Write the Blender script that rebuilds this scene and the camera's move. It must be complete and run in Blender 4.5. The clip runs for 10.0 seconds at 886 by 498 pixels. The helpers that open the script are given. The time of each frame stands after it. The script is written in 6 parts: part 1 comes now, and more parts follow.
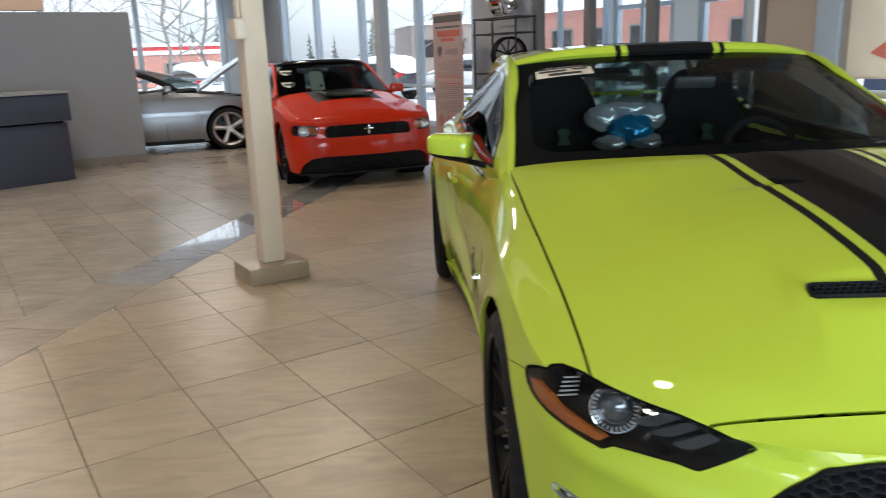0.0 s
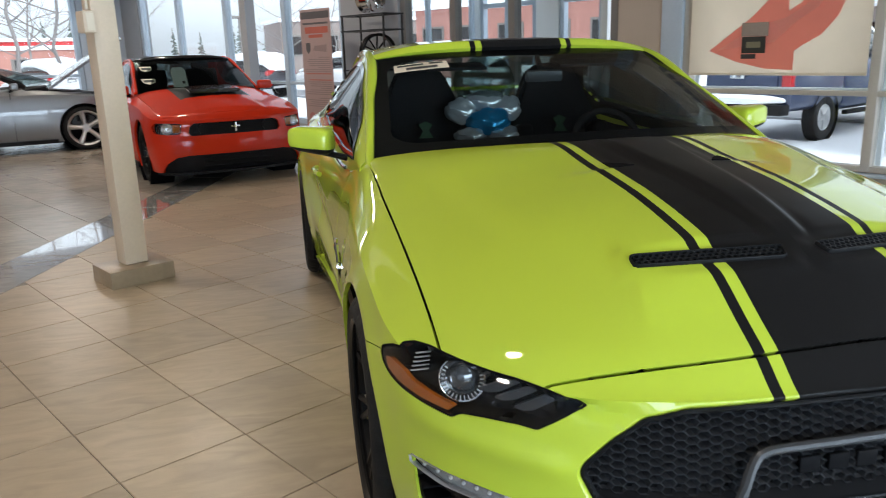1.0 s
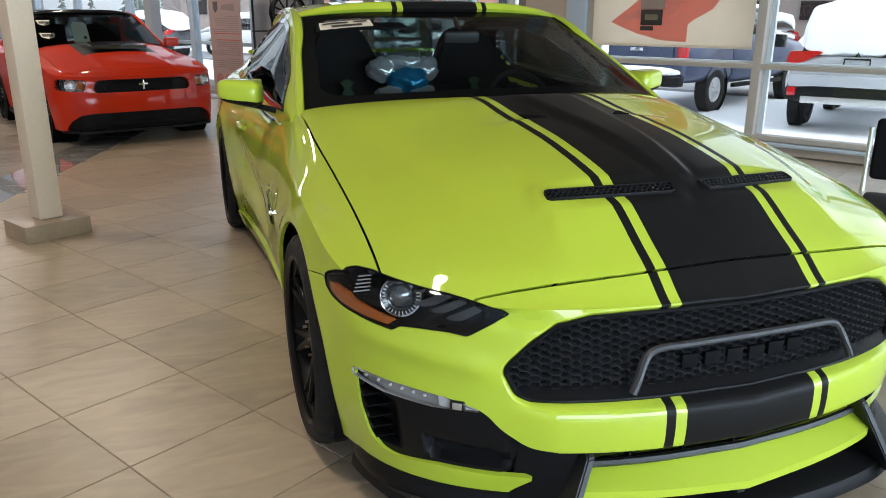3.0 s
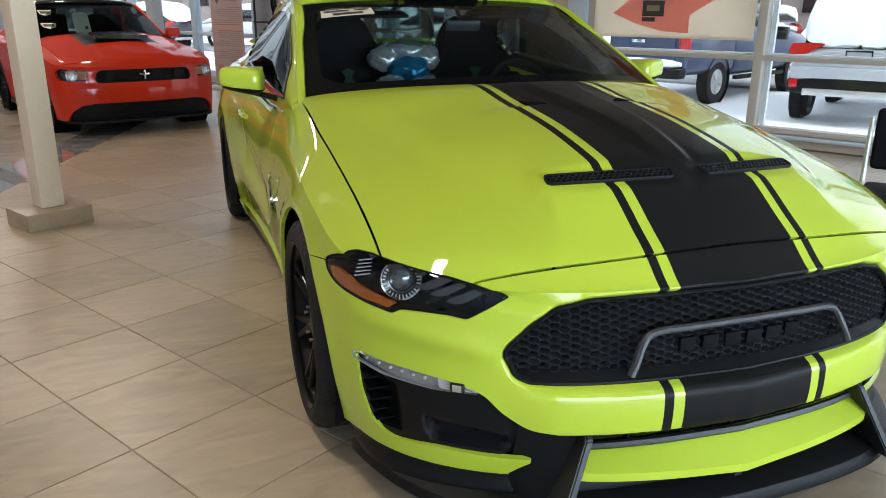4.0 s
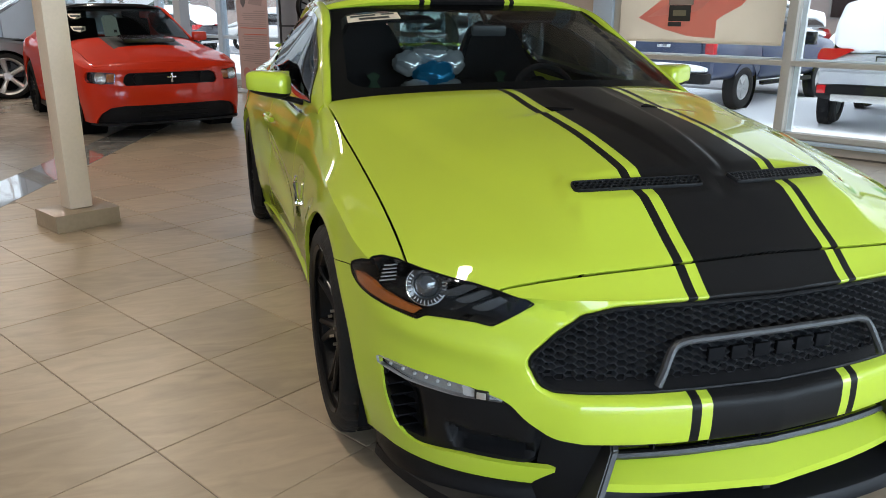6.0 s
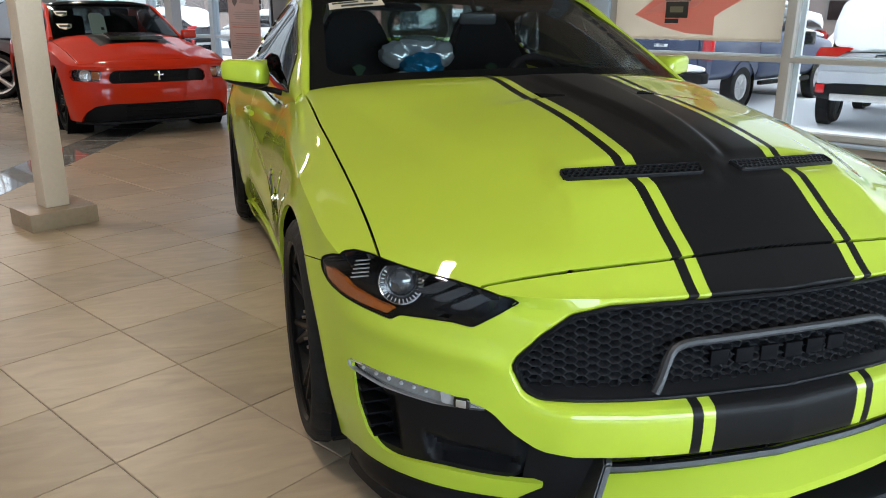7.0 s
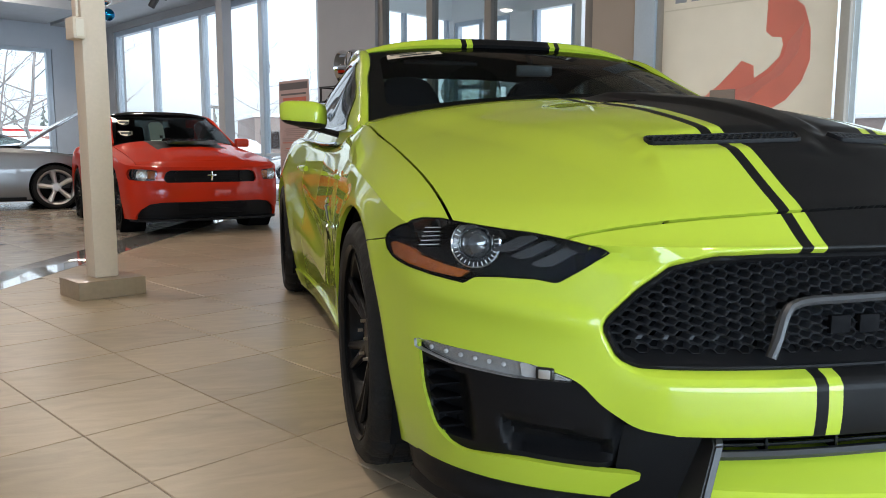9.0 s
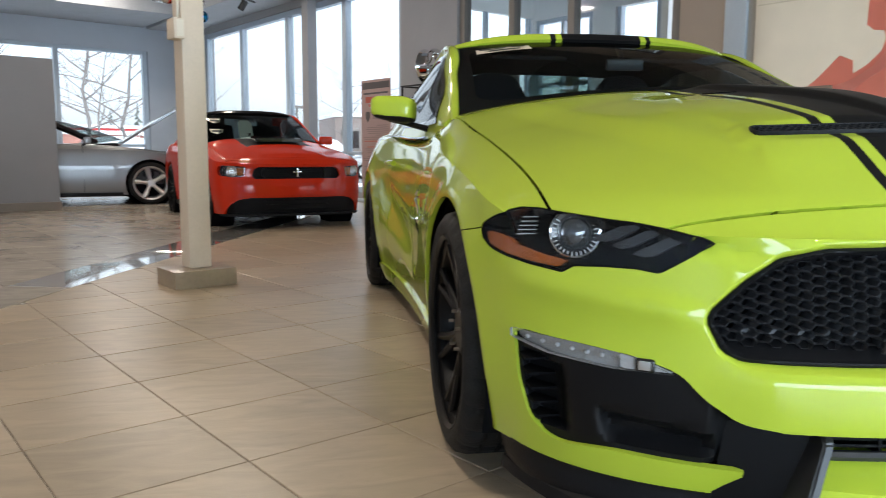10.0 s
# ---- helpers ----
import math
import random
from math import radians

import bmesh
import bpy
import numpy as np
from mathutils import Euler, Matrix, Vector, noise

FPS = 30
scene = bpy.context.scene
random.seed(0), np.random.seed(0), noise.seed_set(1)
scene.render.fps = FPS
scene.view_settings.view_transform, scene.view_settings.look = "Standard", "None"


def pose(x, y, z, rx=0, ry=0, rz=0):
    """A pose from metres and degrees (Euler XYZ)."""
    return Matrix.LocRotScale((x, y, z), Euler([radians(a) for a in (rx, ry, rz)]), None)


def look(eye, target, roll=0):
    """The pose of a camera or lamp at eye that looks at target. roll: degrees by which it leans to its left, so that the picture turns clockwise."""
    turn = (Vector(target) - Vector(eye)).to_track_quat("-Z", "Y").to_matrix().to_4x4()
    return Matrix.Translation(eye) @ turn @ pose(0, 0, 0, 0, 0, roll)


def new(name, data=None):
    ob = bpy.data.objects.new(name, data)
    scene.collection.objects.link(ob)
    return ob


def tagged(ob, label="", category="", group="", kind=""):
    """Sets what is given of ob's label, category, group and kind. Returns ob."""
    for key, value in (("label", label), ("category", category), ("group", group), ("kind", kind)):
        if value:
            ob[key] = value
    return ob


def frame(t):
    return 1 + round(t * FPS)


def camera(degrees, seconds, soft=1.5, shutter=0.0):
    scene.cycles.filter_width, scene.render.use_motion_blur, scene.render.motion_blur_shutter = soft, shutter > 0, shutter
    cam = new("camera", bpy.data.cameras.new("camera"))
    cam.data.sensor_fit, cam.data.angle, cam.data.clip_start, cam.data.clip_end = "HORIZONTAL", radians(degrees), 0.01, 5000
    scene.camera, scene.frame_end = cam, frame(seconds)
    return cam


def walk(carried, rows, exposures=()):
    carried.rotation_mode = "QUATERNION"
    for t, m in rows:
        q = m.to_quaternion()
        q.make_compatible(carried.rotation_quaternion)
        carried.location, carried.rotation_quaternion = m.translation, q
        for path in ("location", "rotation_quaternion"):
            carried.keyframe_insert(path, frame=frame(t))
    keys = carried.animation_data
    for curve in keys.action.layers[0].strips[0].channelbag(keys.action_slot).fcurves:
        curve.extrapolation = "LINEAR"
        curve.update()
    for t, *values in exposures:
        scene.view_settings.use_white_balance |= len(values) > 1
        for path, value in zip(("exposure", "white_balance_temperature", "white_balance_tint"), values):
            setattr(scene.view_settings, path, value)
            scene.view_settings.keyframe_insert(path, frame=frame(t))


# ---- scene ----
cam = camera(60.4, 10.0, soft=0.85, shutter=0.4)
PATH = [
    (0, (-1.23, -2.016, 1.402), (-1.133, -0.08, 0.91), -2.0),
    (0.5, (-1.156, -2.057, 1.396), (-0.884, -0.137, 0.907), -2.1),
    (1, (-1.174, -2.1, 1.385), (-0.767, -0.209, 0.878), -1.7),
    (1.5, (-1.254, -2.183, 1.369), (-0.736, -0.326, 0.835), -1.0),
    (2, (-1.303, -2.248, 1.361), (-0.713, -0.42, 0.807), -0.4),
    (2.5, (-1.309, -2.29, 1.366), (-0.674, -0.482, 0.794), 0.1),
    (4, (-1.313, -2.335, 1.341), (-0.683, -0.536, 0.735), 0.3),
    (4.5, (-1.33, -2.335, 1.352), (-0.727, -0.526, 0.748), 0.3),
    (5, (-1.334, -2.331, 1.354), (-0.756, -0.512, 0.759), 0.4),
    (6.5, (-1.291, -2.306, 1.322), (-0.712, -0.487, 0.724), 0.4),
    (7, (-1.228, -2.19, 1.273), (-0.643, -0.371, 0.684), 0.4),
    (7.5, (-1.221, -2.12, 1.18), (-0.645, -0.287, 0.625), 0.8),
    (8, (-1.262, -2.084, 0.997), (-0.708, -0.207, 0.585), 0.9),
    (8.5, (-1.278, -2.092, 0.909), (-0.749, -0.185, 0.619), 0.3),
    (9, (-1.288, -2.108, 0.873), (-0.778, -0.19, 0.625), 0.1),
    (9.5, (-1.301, -2.115, 0.852), (-0.847, -0.182, 0.609), 0.3),
    (10, (-1.338, -2.11, 0.85), (-1.021, -0.151, 0.601), 0.3),
]
walk(cam, [(t, look(eye, target, roll)) for t, eye, target, roll in PATH])

# ---- world, sun, lamps ----
TURN = 30.3                      # the building's axes against the green car's
ROOM = pose(0, 0, 0, 0, 0, TURN)
world = bpy.data.worlds.new("world")
scene.world = world
world.use_nodes = True
wn, wl = world.node_tree.nodes, world.node_tree.links
sky = wn.new("ShaderNodeTexSky")
sky.sky_type, sky.sun_disc, sky.sun_elevation, sky.sun_rotation = "NISHITA", False, radians(38), radians(162)
sky.dust_density, sky.air_density = 4.0, 1.0
grey = wn.new("ShaderNodeHueSaturation")
grey.inputs["Saturation"].default_value = 0.18
wl.new(sky.outputs["Color"], grey.inputs["Color"])
cool = wn.new("ShaderNodeVectorMath")
cool.operation = "MULTIPLY"
cool.inputs[1].default_value = (.93, 1.0, 1.10)
haze = wn.new("ShaderNodeMix")              # an even layer of cloud over the sky
haze.data_type = "RGBA"
haze.inputs["Factor"].default_value = .62
haze.inputs["B"].default_value = (2.6, 2.6, 2.6, 1)
wl.new(grey.outputs["Color"], haze.inputs["A"])
wl.new(haze.outputs["Result"], cool.inputs[0])
wl.new(cool.outputs[0], wn["Background"].inputs["Color"])
wn["Background"].inputs["Strength"].default_value = 0.55
sun = new("sun", bpy.data.lights.new("sun", "SUN"))
sun.data.energy, sun.data.angle, sun.data.color = 1.0, radians(16), (1, .97, .93)
sun.matrix_world = look((10, -30, 25), (0, 0, 0))


def area(name, m, w, h, watts, colour=(1, 1, 1)):
    d = bpy.data.lights.new(name, "AREA")
    d.shape, d.size, d.size_y, d.energy, d.color = "RECTANGLE", w, h, watts, colour
    ob = new(name, d)
    ob.matrix_world = m
    return ob


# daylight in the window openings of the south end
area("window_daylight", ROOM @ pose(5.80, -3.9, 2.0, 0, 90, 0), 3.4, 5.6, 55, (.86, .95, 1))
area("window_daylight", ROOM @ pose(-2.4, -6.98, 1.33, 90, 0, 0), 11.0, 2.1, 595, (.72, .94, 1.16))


# ---- materials ----
def mat(name, colour, rough=.5, metal=0.0, coat=0.0, bump=0.0, scale=40.0, vary=.08, wide=3.0, spec=.5, emit=None, power=0.0):
    """Principled surface, with mottling at two scales and fine relief."""
    m = bpy.data.materials.new(name)
    m.use_nodes = True
    n, l = m.node_tree.nodes, m.node_tree.links
    p = n["Principled BSDF"]
    p.inputs["Roughness"].default_value, p.inputs["Metallic"].default_value = rough, metal
    p.inputs["Coat Weight"].default_value, p.inputs["Coat Roughness"].default_value = coat, .03
    p.inputs["Specular IOR Level"].default_value = spec
    co = n.new("ShaderNodeTexCoord")
    fine, broad = n.new("ShaderNodeTexNoise"), n.new("ShaderNodeTexNoise")
    fine.inputs["Scale"].default_value, broad.inputs["Scale"].default_value = scale, wide
    fine.inputs["Detail"].default_value = 4
    for q in (fine, broad):
        l.new(co.outputs["Object"], q.inputs["Vector"])
    add = n.new("ShaderNodeMath")
    add.operation = "ADD"
    l.new(fine.outputs["Fac"], add.inputs[0])
    l.new(broad.outputs["Fac"], add.inputs[1])
    rng = n.new("ShaderNodeMapRange")
    rng.inputs["From Min"].default_value, rng.inputs["From Max"].default_value = .6, 1.4
    rng.inputs["To Min"].default_value, rng.inputs["To Max"].default_value = 1 - vary, 1 + vary
    l.new(add.outputs[0], rng.inputs["Value"])
    mul = n.new("ShaderNodeVectorMath")
    mul.operation = "SCALE"
    mul.inputs[0].default_value = colour[:3]
    l.new(rng.outputs[0], mul.inputs["Scale"])
    l.new(mul.outputs[0], p.inputs["Base Color"])
    if bump:
        b = n.new("ShaderNodeBump")
        b.inputs["Strength"].default_value, b.inputs["Distance"].default_value = bump, .01
        l.new(fine.outputs["Fac"], b.inputs["Height"])
        l.new(b.outputs[0], p.inputs["Normal"])
    if emit:
        p.inputs["Emission Color"].default_value, p.inputs["Emission Strength"].default_value = (*emit, 1), power
    return m


def glass(name, tint, gloss=1.0, rough=0.0):
    """A thin pane: clear straight through, with a mirror sheen that grows to the edge."""
    m = bpy.data.materials.new(name)
    m.use_nodes = True
    n, l = m.node_tree.nodes, m.node_tree.links
    n.remove(n["Principled BSDF"])
    clear, shine, mix, face, power, rise = (n.new("ShaderNode" + k) for k in ("BsdfTransparent", "BsdfGlossy", "MixShader", "LayerWeight", "Math", "MapRange"))
    clear.inputs["Color"].default_value = (*tint, 1)
    shine.inputs["Roughness"].default_value = rough
    shine.inputs["Color"].default_value = (gloss, gloss, gloss, 1)
    power.operation, power.inputs[1].default_value = "POWER", 4.6
    rise.inputs["To Min"].default_value = .045
    l.new(face.outputs["Facing"], power.inputs[0])
    l.new(power.outputs[0], rise.inputs["Value"])
    l.new(rise.outputs[0], mix.inputs["Fac"])
    l.new(clear.outputs[0], mix.inputs[1])
    l.new(shine.outputs[0], mix.inputs[2])
    l.new(mix.outputs[0], n["Material Output"].inputs["Surface"])
    return m


def banded(name, base, stripe, bands, rough=.5, stripe_rough=.42, flake=.0, limit=None, coat=1.0, spec=.12):
    """Car paint with lengthwise stripes at |x| between the given bounds; limit: (lowest y, highest y) of the stripes."""
    m = mat(name, base, rough, flake, coat, vary=.03, scale=900, wide=2)
    n, l = m.node_tree.nodes, m.node_tree.links
    p = n["Principled BSDF"]
    p.inputs["Specular IOR Level"].default_value = spec
    co, sep, ab = n.new("ShaderNodeTexCoord"), n.new("ShaderNodeSeparateXYZ"), n.new("ShaderNodeMath")
    ab.operation = "ABSOLUTE"
    l.new(co.outputs["Object"], sep.inputs[0])
    l.new(sep.outputs["X"], ab.inputs[0])
    total = None

    def step(src, lo, hi):
        a, b, c = (n.new("ShaderNodeMath") for _ in range(3))
        a.operation, b.operation, c.operation = "GREATER_THAN", "LESS_THAN", "MULTIPLY"
        a.inputs[1].default_value, b.inputs[1].default_value = lo, hi
        l.new(src, a.inputs[0]), l.new(src, b.inputs[0])
        l.new(a.outputs[0], c.inputs[0]), l.new(b.outputs[0], c.inputs[1])
        return c.outputs[0]
    for lo, hi in bands:
        w = step(ab.outputs[0], lo, hi)
        if total is None:
            total = w
        else:
            s = n.new("ShaderNodeMath")
            s.operation = "MAXIMUM"
            l.new(total, s.inputs[0]), l.new(w, s.inputs[1])
            total = s.outputs[0]
    if limit:
        s = n.new("ShaderNodeMath")
        s.operation = "MULTIPLY"
        l.new(total, s.inputs[0]), l.new(step(sep.outputs["Y"], *limit), s.inputs[1])
        total = s.outputs[0]
    old = p.inputs["Base Color"].links[0].from_socket
    mix = n.new("ShaderNodeMix")
    mix.data_type = "RGBA"
    l.new(total, mix.inputs["Factor"])
    l.new(old, mix.inputs["A"])
    mix.inputs["B"].default_value = (*stripe, 1)
    l.new(mix.outputs["Result"], p.inputs["Base Color"])
    for key, lo, hi in (("Roughness", rough, stripe_rough), ("Coat Weight", coat, .03), ("Metallic", flake, 0.0), ("Specular IOR Level", spec, .09)):
        r = n.new("ShaderNodeMapRange")
        r.inputs["To Min"].default_value, r.inputs["To Max"].default_value = lo, hi
        l.new(total, r.inputs["Value"])
        l.new(r.outputs[0], p.inputs[key])
    return m


BLACK = (.012, .012, .013)
LIME = banded("lime_paint", (.455, .570, .042), (.011, .0105, .0105), ((-1, .196), (.225, .25)), rough=.55)
LIME_PLAIN = mat("lime_paint_plain", (.455, .570, .042), .55, .0, 1, vary=.03, scale=900, spec=.12)
RED = banded("red_paint", (.54, .026, .005), (.012, .012, .013), ((-1, .46),), limit=(-.16, .76), coat=.55, spec=.02)
RED_PLAIN = mat("red_paint_plain", (.54, .026, .005), .5, .0, .6, vary=.03, scale=900, spec=.05)
SILVER = mat("silver_paint", (.19, .195, .205), .34, .5, 1, vary=.04, scale=900)
GLOSS_BLACK = mat("gloss_black", BLACK, .12, 0, .6, vary=.1)
TRIM = mat("black_plastic", (.0075, .0075, .0084), .42, bump=.12, scale=700, vary=.15, spec=.15)
SATIN = mat("satin_charcoal", (.018, .0185, .02), .4, .1, bump=.05, scale=500)
DARK = mat("dark_void", (.005, .005, .006), .9, spec=.05)
RUBBER = mat("tyre_rubber", (.011, .011, .0112), .7, bump=.3, scale=120, vary=.2, spec=.25)
RIM = mat("black_rim", (.005, .005, .0055), .38, 0, .05, spec=.15)
ALLOY = mat("alloy", (.6, .6, .6), .45, .9, vary=.05)
CHROME = mat("chrome", (.8, .8, .8), .06, 1.0, vary=.02)
STEEL = mat("disc_steel", (.07, .07, .07), .5, .8)
BRASS = mat("lug_metal", (.62, .55, .46), .3, .9)
AMBER = mat("amber_lens", (.36, .088, .005), .14, 0, 1, bump=.7, scale=130, vary=.18, wide=22)
REDLENS = mat("red_lens", (.45, .008, .01), .2, 0, .8)
FROST = mat("frosted_lens", (.5, .5, .51), .2, 0, 1, bump=.25, scale=160)
GREYBAR = mat("grey_light_bar", (.030, .032, .035), .3, .2, .6, bump=.2, scale=120)
WINDSHIELD = glass("windshield_glass", (.54, .60, .59), .22)
REARGLASS = glass("rear_window_glass", (.62, .76, .76), .3)
SIDEGLASS = glass("dark_side_glass", (.10, .12, .12), .62)
LENS = glass("lamp_cover", (.93, .93, .93), .55)
PANE = glass("window_glass", (.93, .96, .97), .35)
CABIN = mat("cabin_black", (.010, .010, .011), .8, bump=.2, scale=200, spec=.2)
LEATHER = mat("seat_leather", (.007, .007, .008), .7, bump=.2, scale=90, spec=.2)
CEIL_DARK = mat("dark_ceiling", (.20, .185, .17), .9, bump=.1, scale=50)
CREAM = mat("cream_paint", (.66, .545, .42), .55, bump=.05, scale=60, vary=.05)
BEIGE = mat("beige_wall", (.47, .37, .29), .7, bump=.08, scale=80, vary=.05)
GREYWALL = mat("grey_wall", (.36, .365, .38), .75, bump=.08, scale=80, vary=.04)
LIGHTWALL = mat("pale_wall", (.52, .57, .64), .7, bump=.05, scale=80, vary=.04)
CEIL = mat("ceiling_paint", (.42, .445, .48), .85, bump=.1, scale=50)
FRAME = mat("window_frame_metal", (.50, .58, .66), .4, .3, vary=.05)
FRAME_DARK = mat("dark_frame_metal", (.20, .185, .17), .45, .3)
FRAME_TAUPE = mat("taupe_frame_metal", (.50, .45, .39), .5, .1, vary=.05)
FRAME_WHITE = mat("white_frame_metal", (.80, .82, .84), .45, vary=.04)
POST_GREY = mat("grey_post_paint", (.36, .36, .37), .6, vary=.05)
STONE = mat("base_stone", (.30, .23, .155), .30, bump=.1, scale=30, vary=.15)
NAVY = mat("navy_laminate", (.035, .042, .065), .45, bump=.08, scale=120, vary=.12)
def let_through(m, share=.5):
    """Makes a thin cloth pass part of the light that falls on its back."""
    n, l = m.node_tree.nodes, m.node_tree.links
    p = n["Principled BSDF"]
    tr, mix = n.new("ShaderNodeBsdfTranslucent"), n.new("ShaderNodeMixShader")
    l.new(p.inputs["Base Color"].links[0].from_socket, tr.inputs["Color"])
    mix.inputs["Fac"].default_value = share
    l.new(p.outputs[0], mix.inputs[1])
    l.new(tr.outputs[0], mix.inputs[2])
    l.new(mix.outputs[0], n["Material Output"].inputs["Surface"])
    return m


SNOW = mat("snow", (.86, .88, .9), .8, bump=.5, scale=3, vary=.06, wide=.4)
PAPER = mat("cream_paper", (.72, .64, .52), .6, vary=.02)
INK = mat("ink", (.03, .03, .03), .6)


# ---- mesh tools ----
def part(name, bm, material, parent=None, label="", smooth=True, angle=34):
    me = bpy.data.meshes.new(name)
    bm.to_mesh(me)
    bm.free()
    if smooth:
        for f in me.polygons:
            f.use_smooth = True
        me.set_sharp_from_angle(angle=radians(angle))
    me.materials.append(material)
    ob = new(name, me)
    if parent:
        ob.parent = parent
    if label:
        ob["label"] = label
    return ob


def thing(name, m, label, category, group="", kind=""):
    ob = new(name)
    ob.matrix_world = m
    ob.empty_display_size = .2
    return tagged(ob, label, category, group, kind)


def box(x0, y0, z0, x1, y1, z1, bevel=0.0, bm=None, m=None, seg=2):
    b = bmesh.new()
    bmesh.ops.create_cube(b, size=1, matrix=Matrix.Translation(((x0 + x1) / 2, (y0 + y1) / 2, (z0 + z1) / 2)) @ Matrix.Diagonal((x1 - x0, y1 - y0, z1 - z0, 1)))
    if bevel:
        bmesh.ops.bevel(b, geom=b.edges[:], offset=bevel, segments=seg, affect="EDGES", profile=.6)
    if m:
        b.transform(m)
    return join(bm, b)


def join(bm, b):
    if bm is None:
        return b
    me = bpy.data.meshes.new("t")
    b.to_mesh(me)
    b.free()
    bm.from_mesh(me)
    bpy.data.meshes.remove(me)
    return bm


def cyl(r, h, m, r2=None, n=24, bm=None, bevel=0.0):
    b = bmesh.new()
    bmesh.ops.create_cone(b, cap_ends=True, segments=n, radius1=r, radius2=r if r2 is None else r2, depth=h)
    if bevel:
        rim = [e for e in b.edges if abs(e.verts[0].co.z - e.verts[1].co.z) < 1e-6]
        bmesh.ops.bevel(b, geom=rim, offset=bevel, segments=2, affect="EDGES")
    b.transform(m)
    return join(bm, b)


def ball(r, m, bm=None, u=20, v=12):
    b = bmesh.new()
    bmesh.ops.create_uvsphere(b, u_segments=u, v_segments=v, radius=r)
    b.transform(m)
    return join(bm, b)


def lathe(profile, m, n=48, bm=None):
    """Turns (r, h) points round the local z axis."""
    b = bmesh.new()
    rings = [[b.verts.new((r * math.cos(2 * math.pi * i / n), r * math.sin(2 * math.pi * i / n), h)) for i in range(n)] for r, h in profile]
    for p, q in zip(rings, rings[1:]):
        for i in range(n):
            b.faces.new((p[i], p[(i + 1) % n], q[(i + 1) % n], q[i]))
    b.transform(m)
    return join(bm, b)


def tube(path, r, n=8, bm=None, flat=1.0, caps=True):
    """A round (or flattened) bar along a path of points; r: one radius or one for each point."""
    b = bmesh.new()
    p = [Vector(q) for q in path]
    rs = r if isinstance(r, (list, tuple)) else [r] * len(p)
    rings = []
    for i, q in enumerate(p):
        d = (p[min(i + 1, len(p) - 1)] - p[max(i - 1, 0)]).normalized()
        side = d.cross(Vector((0, 0, 1)))
        side = side.normalized() if side.length > 1e-4 else Vector((1, 0, 0))
        up = side.cross(d)
        rings.append([b.verts.new(q + side * rs[i] * math.cos(2 * math.pi * k / n) + up * rs[i] * flat * math.sin(2 * math.pi * k / n)) for k in range(n)])
    for a, c in zip(rings, rings[1:]):
        for k in range(n):
            b.faces.new((a[k], a[(k + 1) % n], c[(k + 1) % n], c[k]))
    if caps:
        b.faces.new(rings[0][::-1])
        b.faces.new(rings[-1])
    return join(bm, b)


def prism(pts, h0, h1, m=None, bm=None, bevel=0.0):
    """A flat outline (x, y) raised from h0 to h1."""
    b = bmesh.new()
    lo, hi = [b.verts.new((x, y, h0)) for x, y in pts], [b.verts.new((x, y, h1)) for x, y in pts]
    b.faces.new(lo[::-1])
    b.faces.new(hi)
    for i in range(len(pts)):
        j = (i + 1) % len(pts)
        b.faces.new((lo[i], lo[j], hi[j], hi[i]))
    bmesh.ops.recalc_face_normals(b, faces=b.faces[:])
    if bevel:
        bmesh.ops.bevel(b, geom=b.edges[:], offset=bevel, segments=2, affect="EDGES")
    if m:
        b.transform(m)
    return join(bm, b)


def grid(f, us, vs, flip=False):
    b = bmesh.new()
    rows = [[b.verts.new(f(u, v)) for v in vs] for u in us]
    for p, q in zip(rows, rows[1:]):
        for i in range(len(vs) - 1):
            c = (p[i], p[i + 1], q[i + 1], q[i])
            b.faces.new(c[::-1] if flip else c)
    return b


def inside(pts, mirror=True):
    """Signed distance to a polygon, positive inside; the first coordinate is taken as its size if mirror."""
    n = len(pts)
    segs = [(pts[i], pts[(i + 1) % n]) for i in range(n)]

    def f(x, y):
        x = abs(x) if mirror else x
        best, odd = 9e9, False
        for (ax, ay), (bx, by) in segs:
            dx, dy = bx - ax, by - ay
            k = ((x - ax) * dx + (y - ay) * dy) / (dx * dx + dy * dy + 1e-12)
            k = min(1, max(0, k))
            best = min(best, (x - ax - k * dx) ** 2 + (y - ay - k * dy) ** 2)
            if (ay > y) != (by > y) and x < ax + (y - ay) * dx / dy:
                odd = not odd
        return math.sqrt(best) if odd else -math.sqrt(best)
    return f


def clip(bm, g):
    """Cuts a mesh along g = 0 and keeps the side where g is positive."""
    val = {}
    for v in bm.verts:
        d = g(v.co)
        val[v] = 1e-9 if abs(d) < 1e-7 else d
    made = set()
    for e in bm.edges[:]:
        a, c = e.verts
        if val[a] * val[c] < 0:
            _, nv = bmesh.utils.edge_split(e, a, val[a] / (val[a] - val[c]))
            val[nv] = 0.0
            made.add(nv)
    for f in bm.faces[:]:
        cut = [v for v in f.verts if v in made]
        if len(cut) >= 2:
            a, c = cut[0], cut[1]
            if not any(set(e.verts) == {a, c} for e in f.edges):
                try:
                    bmesh.utils.face_split(f, a, c)
                except ValueError:
                    pass
    bmesh.ops.delete(bm, geom=[v for v in bm.verts if val[v] < 0], context="VERTS")
    return bm


